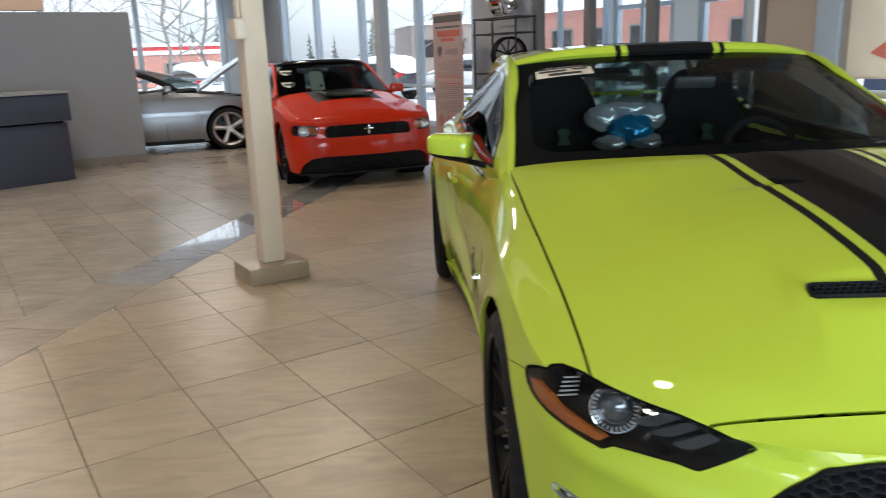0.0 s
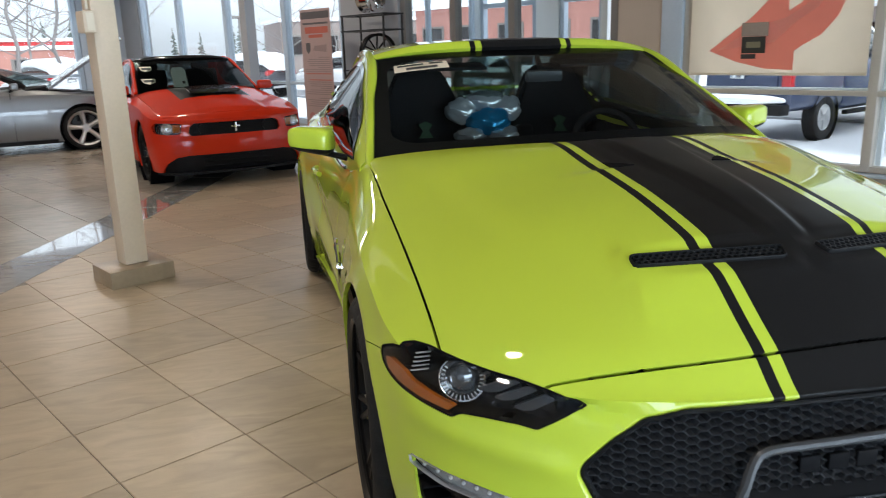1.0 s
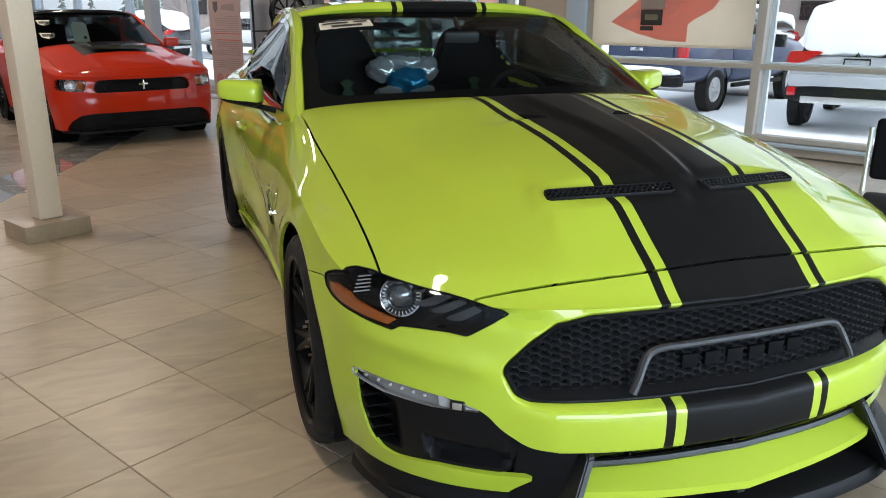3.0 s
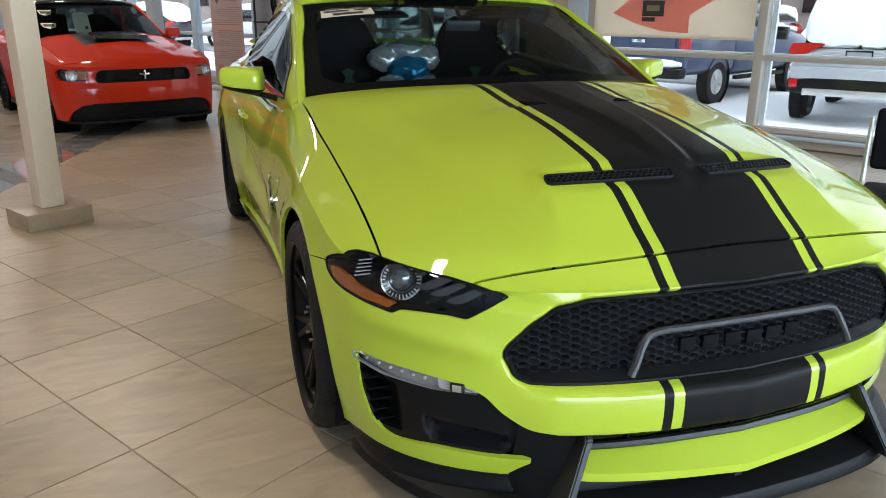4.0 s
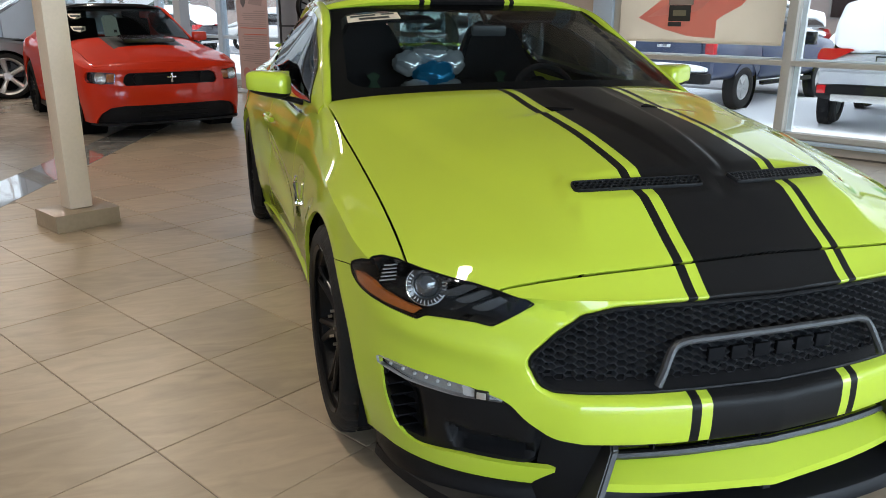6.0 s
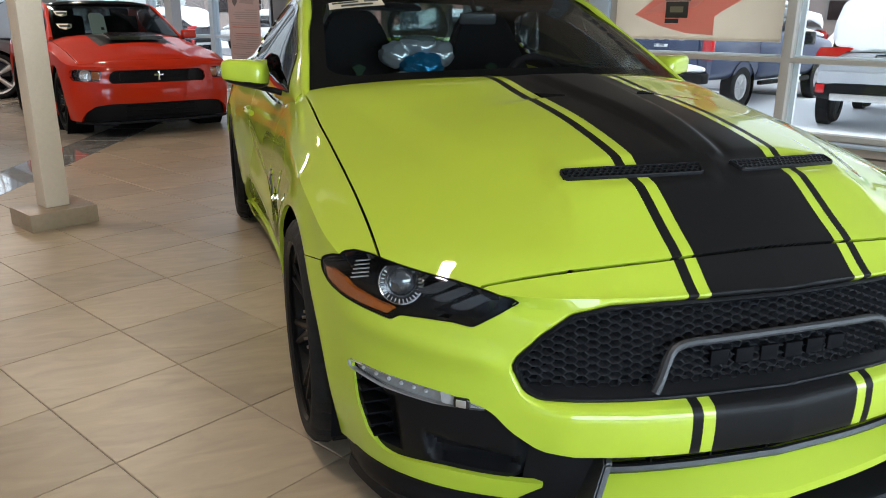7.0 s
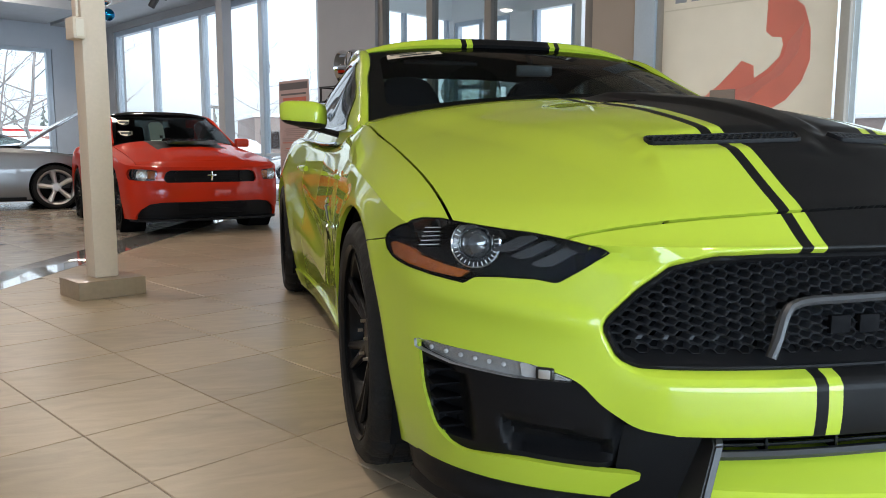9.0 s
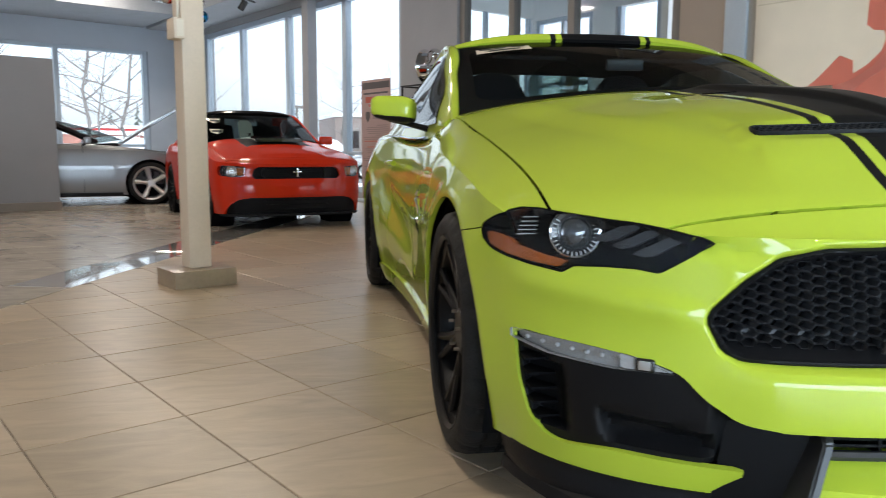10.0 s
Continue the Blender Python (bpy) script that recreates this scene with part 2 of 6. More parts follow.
def edge_in(bm, depth, test=None):
    """Turns the open edges of a sheet inwards, which gives it thickness."""
    bm.normal_update()
    nor = {v: v.normal.copy() for v in bm.verts}
    rim = [e for e in bm.edges if e.is_boundary and (test is None or all(test(v.co) for v in e.verts))]
    src = {}
    ret = bmesh.ops.extrude_edge_only(bm, edges=rim)
    fresh = [v for v in ret["geom"] if isinstance(v, bmesh.types.BMVert)]
    for v in fresh:
        near = [e.other_vert(v) for e in v.link_edges if e.other_vert(v) in nor]
        if near:
            v.co = near[0].co - nor[near[0]] * depth
    return bm


def rounded(pts, d=.012, n=2):
    """Cuts the corners of an outline n times, by at most d."""
    for _ in range(n):
        out, m = [], len(pts)
        for i, (x, y) in enumerate(pts):
            for bx, by in (pts[i - 1], pts[(i + 1) % m]):
                k = math.hypot(bx - x, by - y)
                q = min(.25, d / k) if k > 1e-9 else 0
                out.append((x + (bx - x) * q, y + (by - y) * q))
        pts, d = out, d * .5
    return pts


def even_rim(bm, test, span=.05):
    """Draws the open edge that passes the test along a smooth line in x."""
    rim = [v for v in bm.verts if v.is_boundary and test(v.co)]
    x = np.array([v.co.x for v in rim])
    yz = np.array([(v.co.y, v.co.z) for v in rim])
    for i, v in enumerate(rim):
        near = np.abs(x - x[i]) < span
        if near.sum() > 4:
            w = np.polyfit(x[near] - x[i], yz[near], 1)
            v.co.y, v.co.z = w[1]
    return bm


def shifted(bm, depth):
    bm.normal_update()
    nor = [(v, v.normal.copy()) for v in bm.verts]
    for v, k in nor:
        v.co = v.co - k * depth
    return bm


def mirrored(bm):
    me = bpy.data.meshes.new("t")
    bm.to_mesh(me)
    b2 = bmesh.new()
    b2.from_mesh(me)
    bpy.data.meshes.remove(me)
    b2.transform(Matrix.Diagonal((-1, 1, 1, 1)))
    bmesh.ops.reverse_faces(b2, faces=b2.faces[:])
    join(bm, b2)
    bmesh.ops.remove_doubles(bm, verts=bm.verts[:], dist=1e-5)
    return bm


def flipped(bm):
    bm.transform(Matrix.Diagonal((-1, 1, 1, 1)))
    bmesh.ops.reverse_faces(bm, faces=bm.faces[:])
    return bm



# ---- the showroom ----
def wall(name, bm, material, label, category="wall", m=ROOM, smooth=False):
    ob = part(name, bm, material, None, "", smooth)
    ob.matrix_world = m
    return tagged(ob, label, category, "", "structure")


WALL_A, WALL_B, CEIL_Z = 5.85, 19.5, 4.7     # long window wall, end wall, ceiling
LEFT_A, NEAR_B = -9.0, -7.0

# long wall: solid stretches and lintels between the openings
bm = None
for b0, b1, z0, z1 in ((3.42, 4.25, 0, CEIL_Z), (NEAR_B, 3.42, 3.6, CEIL_Z),
                       (NEAR_B, 3.42, -.1, .115), (4.25, 8.30, 3.6, CEIL_Z), (4.25, 8.30, -.1, .10), (NEAR_B - .3, NEAR_B, 0, CEIL_Z)):
    bm = box(WALL_A, b0, z0, WALL_A + .28, b1, z1, bm=bm)
wall("wall_east", bm, BEIGE, "beige painted showroom wall with tall window openings")
bm = None
for b0, b1, z0, z1 in ((18.45, WALL_B + .3, 0, CEIL_Z), (9.80, 18.45, 3.86, CEIL_Z), (9.80, 18.45, -.1, .10)):
    bm = box(WALL_A, b0, z0, WALL_A + .28, b1, z1, bm=bm)
wall("wall_corner", bm, GREYWALL, "grey painted wall round the tall corner windows")
wall("wall_panel", box(WALL_A - .02, 8.30, 0, WALL_A + .28, 9.80, CEIL_Z), GREYWALL, "grey painted wall panel between the windows")
bm = None
for a0, a1, z0, z1 in ((4.75, WALL_A, 0, CEIL_Z), (-6.0, 4.75, 3.45, CEIL_Z), (-6.0, 4.75, -.1, .35), (LEFT_A - .3, -6.0, 0, CEIL_Z)):
    bm = box(a0, WALL_B, z0, a1, WALL_B + .28, z1, bm=bm)
wall("wall_north", bm, LIGHTWALL, "pale grey end wall with a wide window band")
wall("wall_west", box(LEFT_A - .3, NEAR_B - .3, 0, LEFT_A, WALL_B, CEIL_Z), LIGHTWALL, "plain pale showroom wall")
bm = None
for a0, a1, z0, z1 in ((LEFT_A, -8.55, 0, CEIL_Z), (5.35, WALL_A, 0, CEIL_Z), (-8.55, 5.35, 0, .25), (-8.55, 5.35, 2.42, CEIL_Z)):
    bm = box(a0, NEAR_B - .3, z0, a1, NEAR_B, z1, bm=bm)
wall("wall_south", bm, LIGHTWALL, "pale showroom wall with a wide window")
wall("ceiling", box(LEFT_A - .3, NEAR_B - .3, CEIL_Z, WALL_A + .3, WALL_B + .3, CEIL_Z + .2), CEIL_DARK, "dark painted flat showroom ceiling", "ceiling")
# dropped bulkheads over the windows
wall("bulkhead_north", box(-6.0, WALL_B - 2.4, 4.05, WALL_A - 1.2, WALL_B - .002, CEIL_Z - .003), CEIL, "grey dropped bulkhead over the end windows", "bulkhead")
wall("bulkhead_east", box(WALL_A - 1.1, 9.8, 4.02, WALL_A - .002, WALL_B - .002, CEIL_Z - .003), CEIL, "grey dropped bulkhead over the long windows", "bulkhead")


def mullions(name, spans, label, flat=None, thick=.10, material=FRAME):
    """Window frame bars; each span: (a0, b0, z0, a1, b1, z1)."""
    t = thing(name, ROOM, label, "window", "", "structure")
    for s in spans:
        part("window_frame", box(*s, bevel=.006), material, t)
    return t


def pane(t, a0, b0, z0, a1, b1, z1):
    ob = part("pane", box(a0, b0, z0, a1, b1, z1), PANE, t, smooth=False)
    ob.visible_shadow = False


A0, A1 = WALL_A + .03, WALL_A + .17
bars = [18.38, 16.30, 14.03, 11.73, 9.86]
w1 = mullions("window_1", [(A0, b - .07, .10, A1, b + .07, 3.86) for b in bars] + [(A0 + .002, 9.86, 3.74, A1 - .002, 18.4, 3.86), (A0 + .002, 9.86, .10, A1 - .002, 18.4, .2), (A0 + .02, 9.86, .82, A1 - .02, 18.4, .88)],
              "tall showroom window in pale blue-grey metal mullions")
part("column", box(WALL_A - .32, 12.50, .0, WALL_A - .12, 12.74, CEIL_Z - .7), POST_GREY, w1, "grey steel post")
for c0, c1 in zip(bars[1:], bars):
    pane(w1, WALL_A + .09, c0 + .07, .2, WALL_A + .1, c1 - .07, 3.74)
bars = [8.24, 7.13, 5.98, 4.32]
w2 = mullions("window_2", [(A0, b - .06, .10, A1, b + .06, 3.6) for b in bars] + [(A0 + .002, 4.32, 3.5, A1 - .002, 8.24, 3.6), (A0 + .002, 4.32, .1, A1 - .002, 8.24, .22), (A0 + .02, 6.0, .98, A1 - .02, 7.1, 1.05)],
              "glazed entrance bay in dark metal frames", material=FRAME_DARK)
for c0, c1 in zip(bars[1:], bars):
    pane(w2, WALL_A + .09, c0 + .06, .2, WALL_A + .1, c1 - .06, 3.5)
bars = [3.36, 1.40, -.55, -2.6, -4.7, -6.9]
w3 = mullions("window_3", [(A0, b - .045, .115, A1, b + .045, 3.6) for b in bars] + [(A0 + .002, -6.9, .115, A1 - .002, 3.36, .17), (A0 + .002, -6.9, .835, A1 + .01, 3.36, .885), (A0 + .002, -6.9, 3.5, A1 - .002, 3.36, 3.6)],
              "showroom window with taupe metal bars and a snowy view", material=FRAME_TAUPE)
for q in bars:                               # white outer beads beside and above the bars
    part("outer_bead", box(A1, q - .095, .17, A1 + .05, q - .046, 3.5), FRAME_WHITE, w3, "white outer frame bead", smooth=False)
part("outer_bead", box(A1 - .03, -6.9, .886, A1 + .03, 3.36, .905), FRAME_WHITE, w3, "white outer frame bead", smooth=False)
part("window_sill", box(WALL_A - .10, -6.9, .085, WALL_A + .03, 3.42, .115, .005), FRAME, w3, "white metal sill")
part("window_reveal", box(WALL_A - .02, 3.40, .12, WALL_A + .2, 3.66, 3.6, .004), FRAME, w3, "pale metal window reveal")
for c0, c1 in zip(bars[1:], bars):
    pane(w3, WALL_A + .09, c0 + .045, .17, WALL_A + .1, c1 - .045, .835)
    pane(w3, WALL_A + .09, c0 + .045, .885, WALL_A + .1, c1 - .045, 3.5)
bars = [4.68, 2.55, .42, -1.71, -3.84, -5.95]
w4 = mullions("window_4", [(a - .06, WALL_B + .03, .35, a + .06, WALL_B + .17, 3.45) for a in bars] + [(-5.95, WALL_B + .032, 3.36, 4.68, WALL_B + .168, 3.45), (-5.95, WALL_B + .032, .35, 4.68, WALL_B + .168, .45), (-5.95, WALL_B + .05, .98, 4.68, WALL_B + .15, 1.05)],
              "wide end window in pale metal mullions")
for c0, c1 in zip(bars[1:], bars):
    pane(w4, c0 + .06, WALL_B + .09, .45, c1 - .06, WALL_B + .1, 3.36)

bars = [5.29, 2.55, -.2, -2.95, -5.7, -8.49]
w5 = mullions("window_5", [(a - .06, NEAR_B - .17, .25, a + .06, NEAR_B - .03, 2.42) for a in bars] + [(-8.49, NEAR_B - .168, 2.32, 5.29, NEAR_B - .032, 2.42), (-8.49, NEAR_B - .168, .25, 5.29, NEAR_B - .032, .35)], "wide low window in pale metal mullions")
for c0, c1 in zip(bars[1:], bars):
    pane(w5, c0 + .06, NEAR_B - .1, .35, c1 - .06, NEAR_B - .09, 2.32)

# roller blind with a red arrow, inside the window
blind = thing("roller_blind", ROOM, "beige roller blind with a large red curved arrow", "blind")
WARMCLOTH = let_through(mat("blind_fabric", (.84, .76, .65), .8, bump=.2, scale=600, vary=.05), .72)
part("fabric", box(WALL_A - .016, 1.455, 1.045, WALL_A - .012, 3.29, 3.4), WARMCLOTH, blind, smooth=False)
part("hem_bar", box(WALL_A - .024, 1.455, 1.03, WALL_A - .006, 3.29, 1.052, .003), WARMCLOTH, blind)
ROSE, ROSE2 = let_through(mat("arrow_red", (.93, .50, .42), .8, bump=.1, scale=600, vary=.04), .7), let_through(mat("arrow_light_red", (.95, .62, .53), .8, vary=.04), .7)
STAND = Matrix(((0, 0, 1, 0), (1, 0, 0, 0), (0, 1, 0, 0), (0, 0, 0, 1)))    # (x, y, h) -> (h, x, y)
outer = [(2.12, 2.45), (1.93, 2.47), (1.76, 2.33), (1.69, 2.10), (1.68, 1.80), (1.75, 1.60), (1.90, 1.42), (2.08, 1.32), (2.15, 1.27), (2.15, 1.085), (2.45, 1.10), (2.75, 1.17), (3.06, 1.285),
         (2.86, 1.43), (2.60, 1.62), (2.37, 1.85), (2.24, 1.79), (2.23, 1.66), (2.10, 1.74), (1.98, 1.86), (1.95, 1.97), (1.97, 2.05), (2.06, 2.06), (2.13, 2.12)]
part("arrow", prism(outer, WALL_A - .0195, WALL_A - .0165, STAND), ROSE, blind, "red curved arrow print", smooth=False)
part("arrow_shade", prism([(1.75, 2.18), (1.80, 1.88), (1.95, 1.68), (2.14, 1.56), (2.36, 1.36), (2.96, 1.29), (2.6, 1.50), (2.24, 1.60), (2.05, 1.72), (1.94, 1.86), (1.90, 2.0)], WALL_A - .0225, WALL_A - .0200, STAND), ROSE2, blind, "lighter red fold of the arrow", smooth=False)
part("print_line", box(WALL_A - .021, 1.50, 2.452, WALL_A - .0165, 3.27, 2.466), PAPER, blind, "white printed line", smooth=False)
for k in range(9):
    part("print_block", box(WALL_A - .021, 3.02 - .19 * k, 2.53, WALL_A - .0165, 3.15 - .19 * k, 2.72), GREYWALL, blind, smooth=False)
sign = thing("window_plaque", ROOM, "small dark plaque stuck on the blind", "sign")
part("plaque", box(WALL_A - .034, 2.44, 1.255, WALL_A - .024, 2.69, 1.42, .003), mat("plaque_black", (.03, .028, .022), .5), sign)
part("upper_card", box(WALL_A - .032, 2.42, 1.425, WALL_A - .025, 2.70, 1.56), mat("plaque_brown", (.33, .25, .2), .6), sign)
part("small_tag", box(WALL_A - .034, 2.54, 1.20, WALL_A - .024, 2.69, 1.245), mat("tag_black", (.03, .03, .03), .5), sign)
part("emblem", box(WALL_A - .037, 2.49, 1.31, WALL_A - .0345, 2.64, 1.37), mat("plaque_gold", (.2, .17, .1), .5), sign)

# entrance vestibule beyond the glazed bay
bm = None
for q in ((8.6, 4.65, -.1, 8.75, 6.45, 3.9), (8.6, 7.36, -.1, 8.75, 7.86, 3.9), (8.6, 9.25, -.1, 8.75, 9.4, 3.9), (8.6, 6.45, 3.36, 8.75, 9.25, 3.9), (6.15, 4.62, -.1, 8.6, 4.72, 3.9), (6.15, 9.3, 3.4, 8.6, 9.4, 3.9),
          (6.15, 9.3, -.1, 8.6, 9.4, .15), (6.15, 4.62, 3.9, 8.75, 9.4, 4.05), (6.14, 8.3, -.1, 6.2, 9.3, .4), (6.15, 4.72, -.15, 8.6, 9.3, -.02)):
    bm = box(*q, bm=bm)
wall("vestibule", bm, mat("vestibule_white", (.86, .88, .88), .7, bump=.05, scale=60, vary=.03), "white entrance vestibule with glazed openings", "vestibule")
mullions("window_6", [(8.62, b - .04, 0, 8.74, b + .04, 3.36) for b in (6.5, 7.3, 7.92, 8.58, 9.2)] + [(a - .04, 9.31, .15, a + .04, 9.39, 3.4) for a in (6.25, 7.4, 8.5)] + [(8.63, 6.5, 2.1, 8.73, 9.2, 2.18), (8.63, 6.5, .95, 8.73, 7.3, 1.02), (8.63, 7.92, 3.28, 8.73, 9.2, 3.36)],
              "white-framed vestibule doors and side glazing", material=FRAME)

# grey partition and reception desk
wall("partition", box(-6.5, 11.05, .0, .55, 11.25, 2.17, .008), mat("partition_grey", (.25, .25, .26), .8, bump=.05, scale=90, vary=.04), "grey free-standing partition wall", "partition")
wall("baseboard", box(-6.5, 11.03, 0, .565, 11.265, .12, .006), mat("baseboard_taupe", (.2, .17, .14), .5), "taupe baseboard of the partition", "baseboard")
wall("upper_wall", box(-6.0, 13.4, 2.35, -.25, 13.6, CEIL_Z - .01), mat("peach_wall", (.6, .42, .32), .8), "peach upper wall beyond the partition")
desk = thing("reception_desk", ROOM @ pose(-.64, 9.79, 0, 0, 0, 18), "dark navy reception desk with an overhanging upper panel", "desk")
part("body", box(-2.6, 0, 0, 0, .7, .74, .012), NAVY, desk)
part("upper_panel", box(-2.65, -.05, .76, .04, .72, 1.10, .012), NAVY, desk)
part("top", box(-2.67, -.07, 1.102, .06, .75, 1.135, .008), mat("desk_top", (.25, .25, .26), .35), desk, "grey desk top")
part("shadow_gap", box(-2.55, .02, .74, -.04, .66, .76), DARK, desk)

# square pillar on a stone base
pillar = thing("pillar", ROOM @ pose(-.355, 3.69, 0), "cream painted square steel pillar on a stone plinth", "pillar", "", "structure")
part("shaft", box(-.05, -.09, .11, .097, .055, CEIL_Z, .012), CREAM, pillar)
part("plinth", box(-.19, -.205, 0, .215, .12, .11, .006), STONE, pillar, "polished taupe stone plinth")
sock = thing("socket_box", ROOM @ pose(-.41, 3.59, 1.60), "cream electrical socket box on the pillar", "socket")
part("box_body", box(-.06, -.04, -.062, .012, .085, .062, .008), CREAM, sock)
part("face_plate", box(-.045, -.046, -.05, 0, -.04, .05, .002), PAPER, sock)
part("cable", tube([(-.02, 0, .07), (-.015, .0, .4), (-.018, .01, 1.2), (-.012, .01, 2.9)], .009), PAPER, sock)

# track lamp and shiny hanging decoration under the ceiling
BULB = mat("lamp_glow", (1, .95, .85), .4, emit=(1, .95, .86), power=14.0)
lampblack = mat("lamp_black", (.015, .015, .015), .4)
track = thing("track_light", ROOM @ pose(4.3, 13.6, 3.72, 0, 0, 35), "black ceiling track lamp", "lamp")
part("rail", tube([(-1.2, 0, .3), (1.2, 0, .3)], .03), lampblack, track)
for k in (-.8, .8):
    part("spot", cyl(.07, .22, pose(k, .05, .16, 30, 10, 0), bevel=.01), lampblack, track)
    part("rod", tube([(k, 0, .3), (k, 0, .98)], .012), lampblack, track)
deco = thing("hanging_decoration", ROOM @ pose(1.22, 8.0, 2.62), "shiny blue and silver foil ceiling decoration", "decoration")
bm = None
for k in range(7):
    bm = ball(.10 + .03 * (k % 3), pose(.26 * math.cos(k * 2.1), .16 * math.sin(k * 1.3), .06 * (k % 4)) @ Matrix.Diagonal((1, 1, .6, 1)), bm)
part("silver_foil", bm, CHROME, deco)
part("blue_foil", ball(.07, pose(.30, -.05, -.16)), mat("blue_foil", (.01, .25, .55), .12, .9), deco)
part("string", tube([(0, 0, .1), (0, 0, 2.05)], .004), lampblack, deco)

# recessed ceiling lamps
def ceiling_lamp(a, b, watts):
    t = thing("ceiling_lamp", ROOM @ pose(a, b, CEIL_Z), "round white recessed ceiling lamp, lit", "lamp", "ceiling lamps")
    part("trim_ring", lathe([(.18, 0), (.18, -.02), (.21, -.02), (.215, 0)], pose(0, 0, 0), 28), PAPER, t)
    part("diffuser", cyl(.178, .008, pose(0, 0, -.006)), BULB, t)
    d = bpy.data.lights.new("ceiling_lamp_light", "AREA")
    d.shape, d.size, d.energy, d.color = "DISK", .36, watts, (1, .885, .76)
    ob = new("ceiling_lamp_light", d)
    ob.matrix_world = ROOM @ pose(a, b, CEIL_Z - .03)


for a, b, watts in ((-1.95, .95, 71), (-1.95, -4.4, 50), (-1.95, 6.4, 90), (-1.95, 12.4, 69), (-6.2, 6.4, 60), (-6.2, 12.4, 69), (2.4, 12.4, 69), (2.6, 16.2, 69), (2.2, 8.6, 69)):
    ceiling_lamp(a, b, watts)


# banner, rack, wheel
banner = thing("banner_stand", ROOM @ pose(5.2, 9.66, 0), "tall roll-up banner with red headings and grey text", "banner")
BAN = mat("banner_print", (.40, .28, .26), .6, vary=.05)
part("sheet", box(-.004, -.43, .06, .004, .43, 2.08), BAN, banner, smooth=False)
part("foot", box(-.12, -.44, 0, .12, .44, .06, .01), ALLOY, banner)
part("pole", tube([(.03, 0, .05), (.03, 0, 2.06)], .01), ALLOY, banner)
bk, rd, gy, pk = mat("print_dark", (.09, .075, .075), .6), mat("print_red", (.45, .10, .06), .6), mat("print_grey", (.28, .2, .19), .6), mat("print_pink", (.40, .16, .14), .6)
part("heading", box(-.0065, -.40, 1.93, -.0042, .40, 2.04), bk, banner)
part("heading_bar", box(-.0065, -.36, 1.84, -.0042, .36, 1.87), bk, banner)
part("red_heading", box(-.0065, -.36, 1.70, -.0042, .30, 1.80), rd, banner)
part("red_subheading", box(-.0065, -.2, 1.63, -.0042, .2, 1.68), rd, banner)
part("shield_mark", prism([(.17, 1.55), (.30, 1.55), (.30, 1.44), (.235, 1.37), (.17, 1.44)], -.0065, -.0042, STAND), bk, banner)
part("script_mark", prism([(-.30, 1.52), (.05, 1.50), (.10, 1.43), (-.28, 1.40)], -.0065, -.0042, STAND), gy, banner)
random.seed(4)
for k in range(26):
    z = 1.31 - .033 * k
    if k in (9, 10, 19):
        continue
    w = .38 if k % 5 else .2
    part("text_line", box(-.0065, -.38, z, -.0042, -.38 + 2 * w * random.uniform(.8, 1), z + .015), rd if k in (8, 11) else gy, banner)
for y in (-.24, .0, .24):
    part("picture_blob", cyl(.10, .0022, pose(-.0053, y, .32, 0, 90, 0), n=20), pk, banner)
rack = thing("wheel_rack", ROOM @ pose(5.5, 8.55, 0), "black steel display rack holding wheels", "rack")
for y in (-.52, .52):
    for x in (-.18, .18):
        part("post", box(x - .012, y - .012, 0, x + .012, y + .012, 1.94), lampblack, rack)
for z in (.25, 1.1, 1.70, 1.93):
    part("shelf", (lambda b: (box(-.2, -.54, z - .012, -.175, .54, z + .012, bm=b), box(.175, -.54, z - .012, .2, .54, z + .012, bm=b), box(-.2, -.54, z - .011, .2, -.515, z + .011, bm=b), box(-.2, .515, z - .011, .2, .54, z + .011, bm=b), b)[-1])(bmesh.new()), lampblack, rack)

# chair by the window
chair = thing("visitor_chair", pose(2.14, .385, 0, 0, 0, -50), "black padded visitor chair with a pale metal frame", "chair")
CHAIR_CLOTH = mat("chair_black", (.006, .006, .008), .8, bump=.15, scale=300, spec=.15)
part("seat", box(-.24, -.25, .40, .24, .20, .47, .035, seg=3), mat("chair_seat_grey", (.022, .022, .026), .75, bump=.2, scale=300, spec=.2), chair, "charcoal seat cushion")
part("backrest", box(-.23, .205, .53, .23, .255, .85, .03, seg=3), CHAIR_CLOTH, chair)
for x in (-.25, .25):
    part("leg", tube([(x, -.22, .0), (x, -.22, .40), (x, .2, .42), (x, .235, .48), (x, .245, .80)], .013), ALLOY, chair)
    part("leg", tube([(x, .19, .41), (x, .24, .2), (x, .27, 0)], .013), ALLOY, chair)

# ---- car body surfaces: front axle at y 0, nose to -y ----
def curve(pts):
    """Smooth curve through (t, v...) rows; returns f(t) -> np.array."""
    p = np.array(pts, float)
    t, v = p[:, 0], p[:, 1:]
    d = np.gradient(v, t, axis=0)
    def f(q):
        q = min(max(q, t[0]), t[-1])
        i = min(max(int(np.searchsorted(t, q)) - 1, 0), len(t) - 2)
        h = t[i + 1] - t[i]
        k = (q - t[i]) / h
        a, b, c, e = (1 + 2 * k) * (1 - k) ** 2, k * (1 - k) ** 2, k * k * (3 - 2 * k), k * k * (k - 1)
        r = a * v[i] + b * h * d[i] + c * v[i + 1] + e * h * d[i + 1]
        return r if len(r) > 1 else float(r[0])
    return f


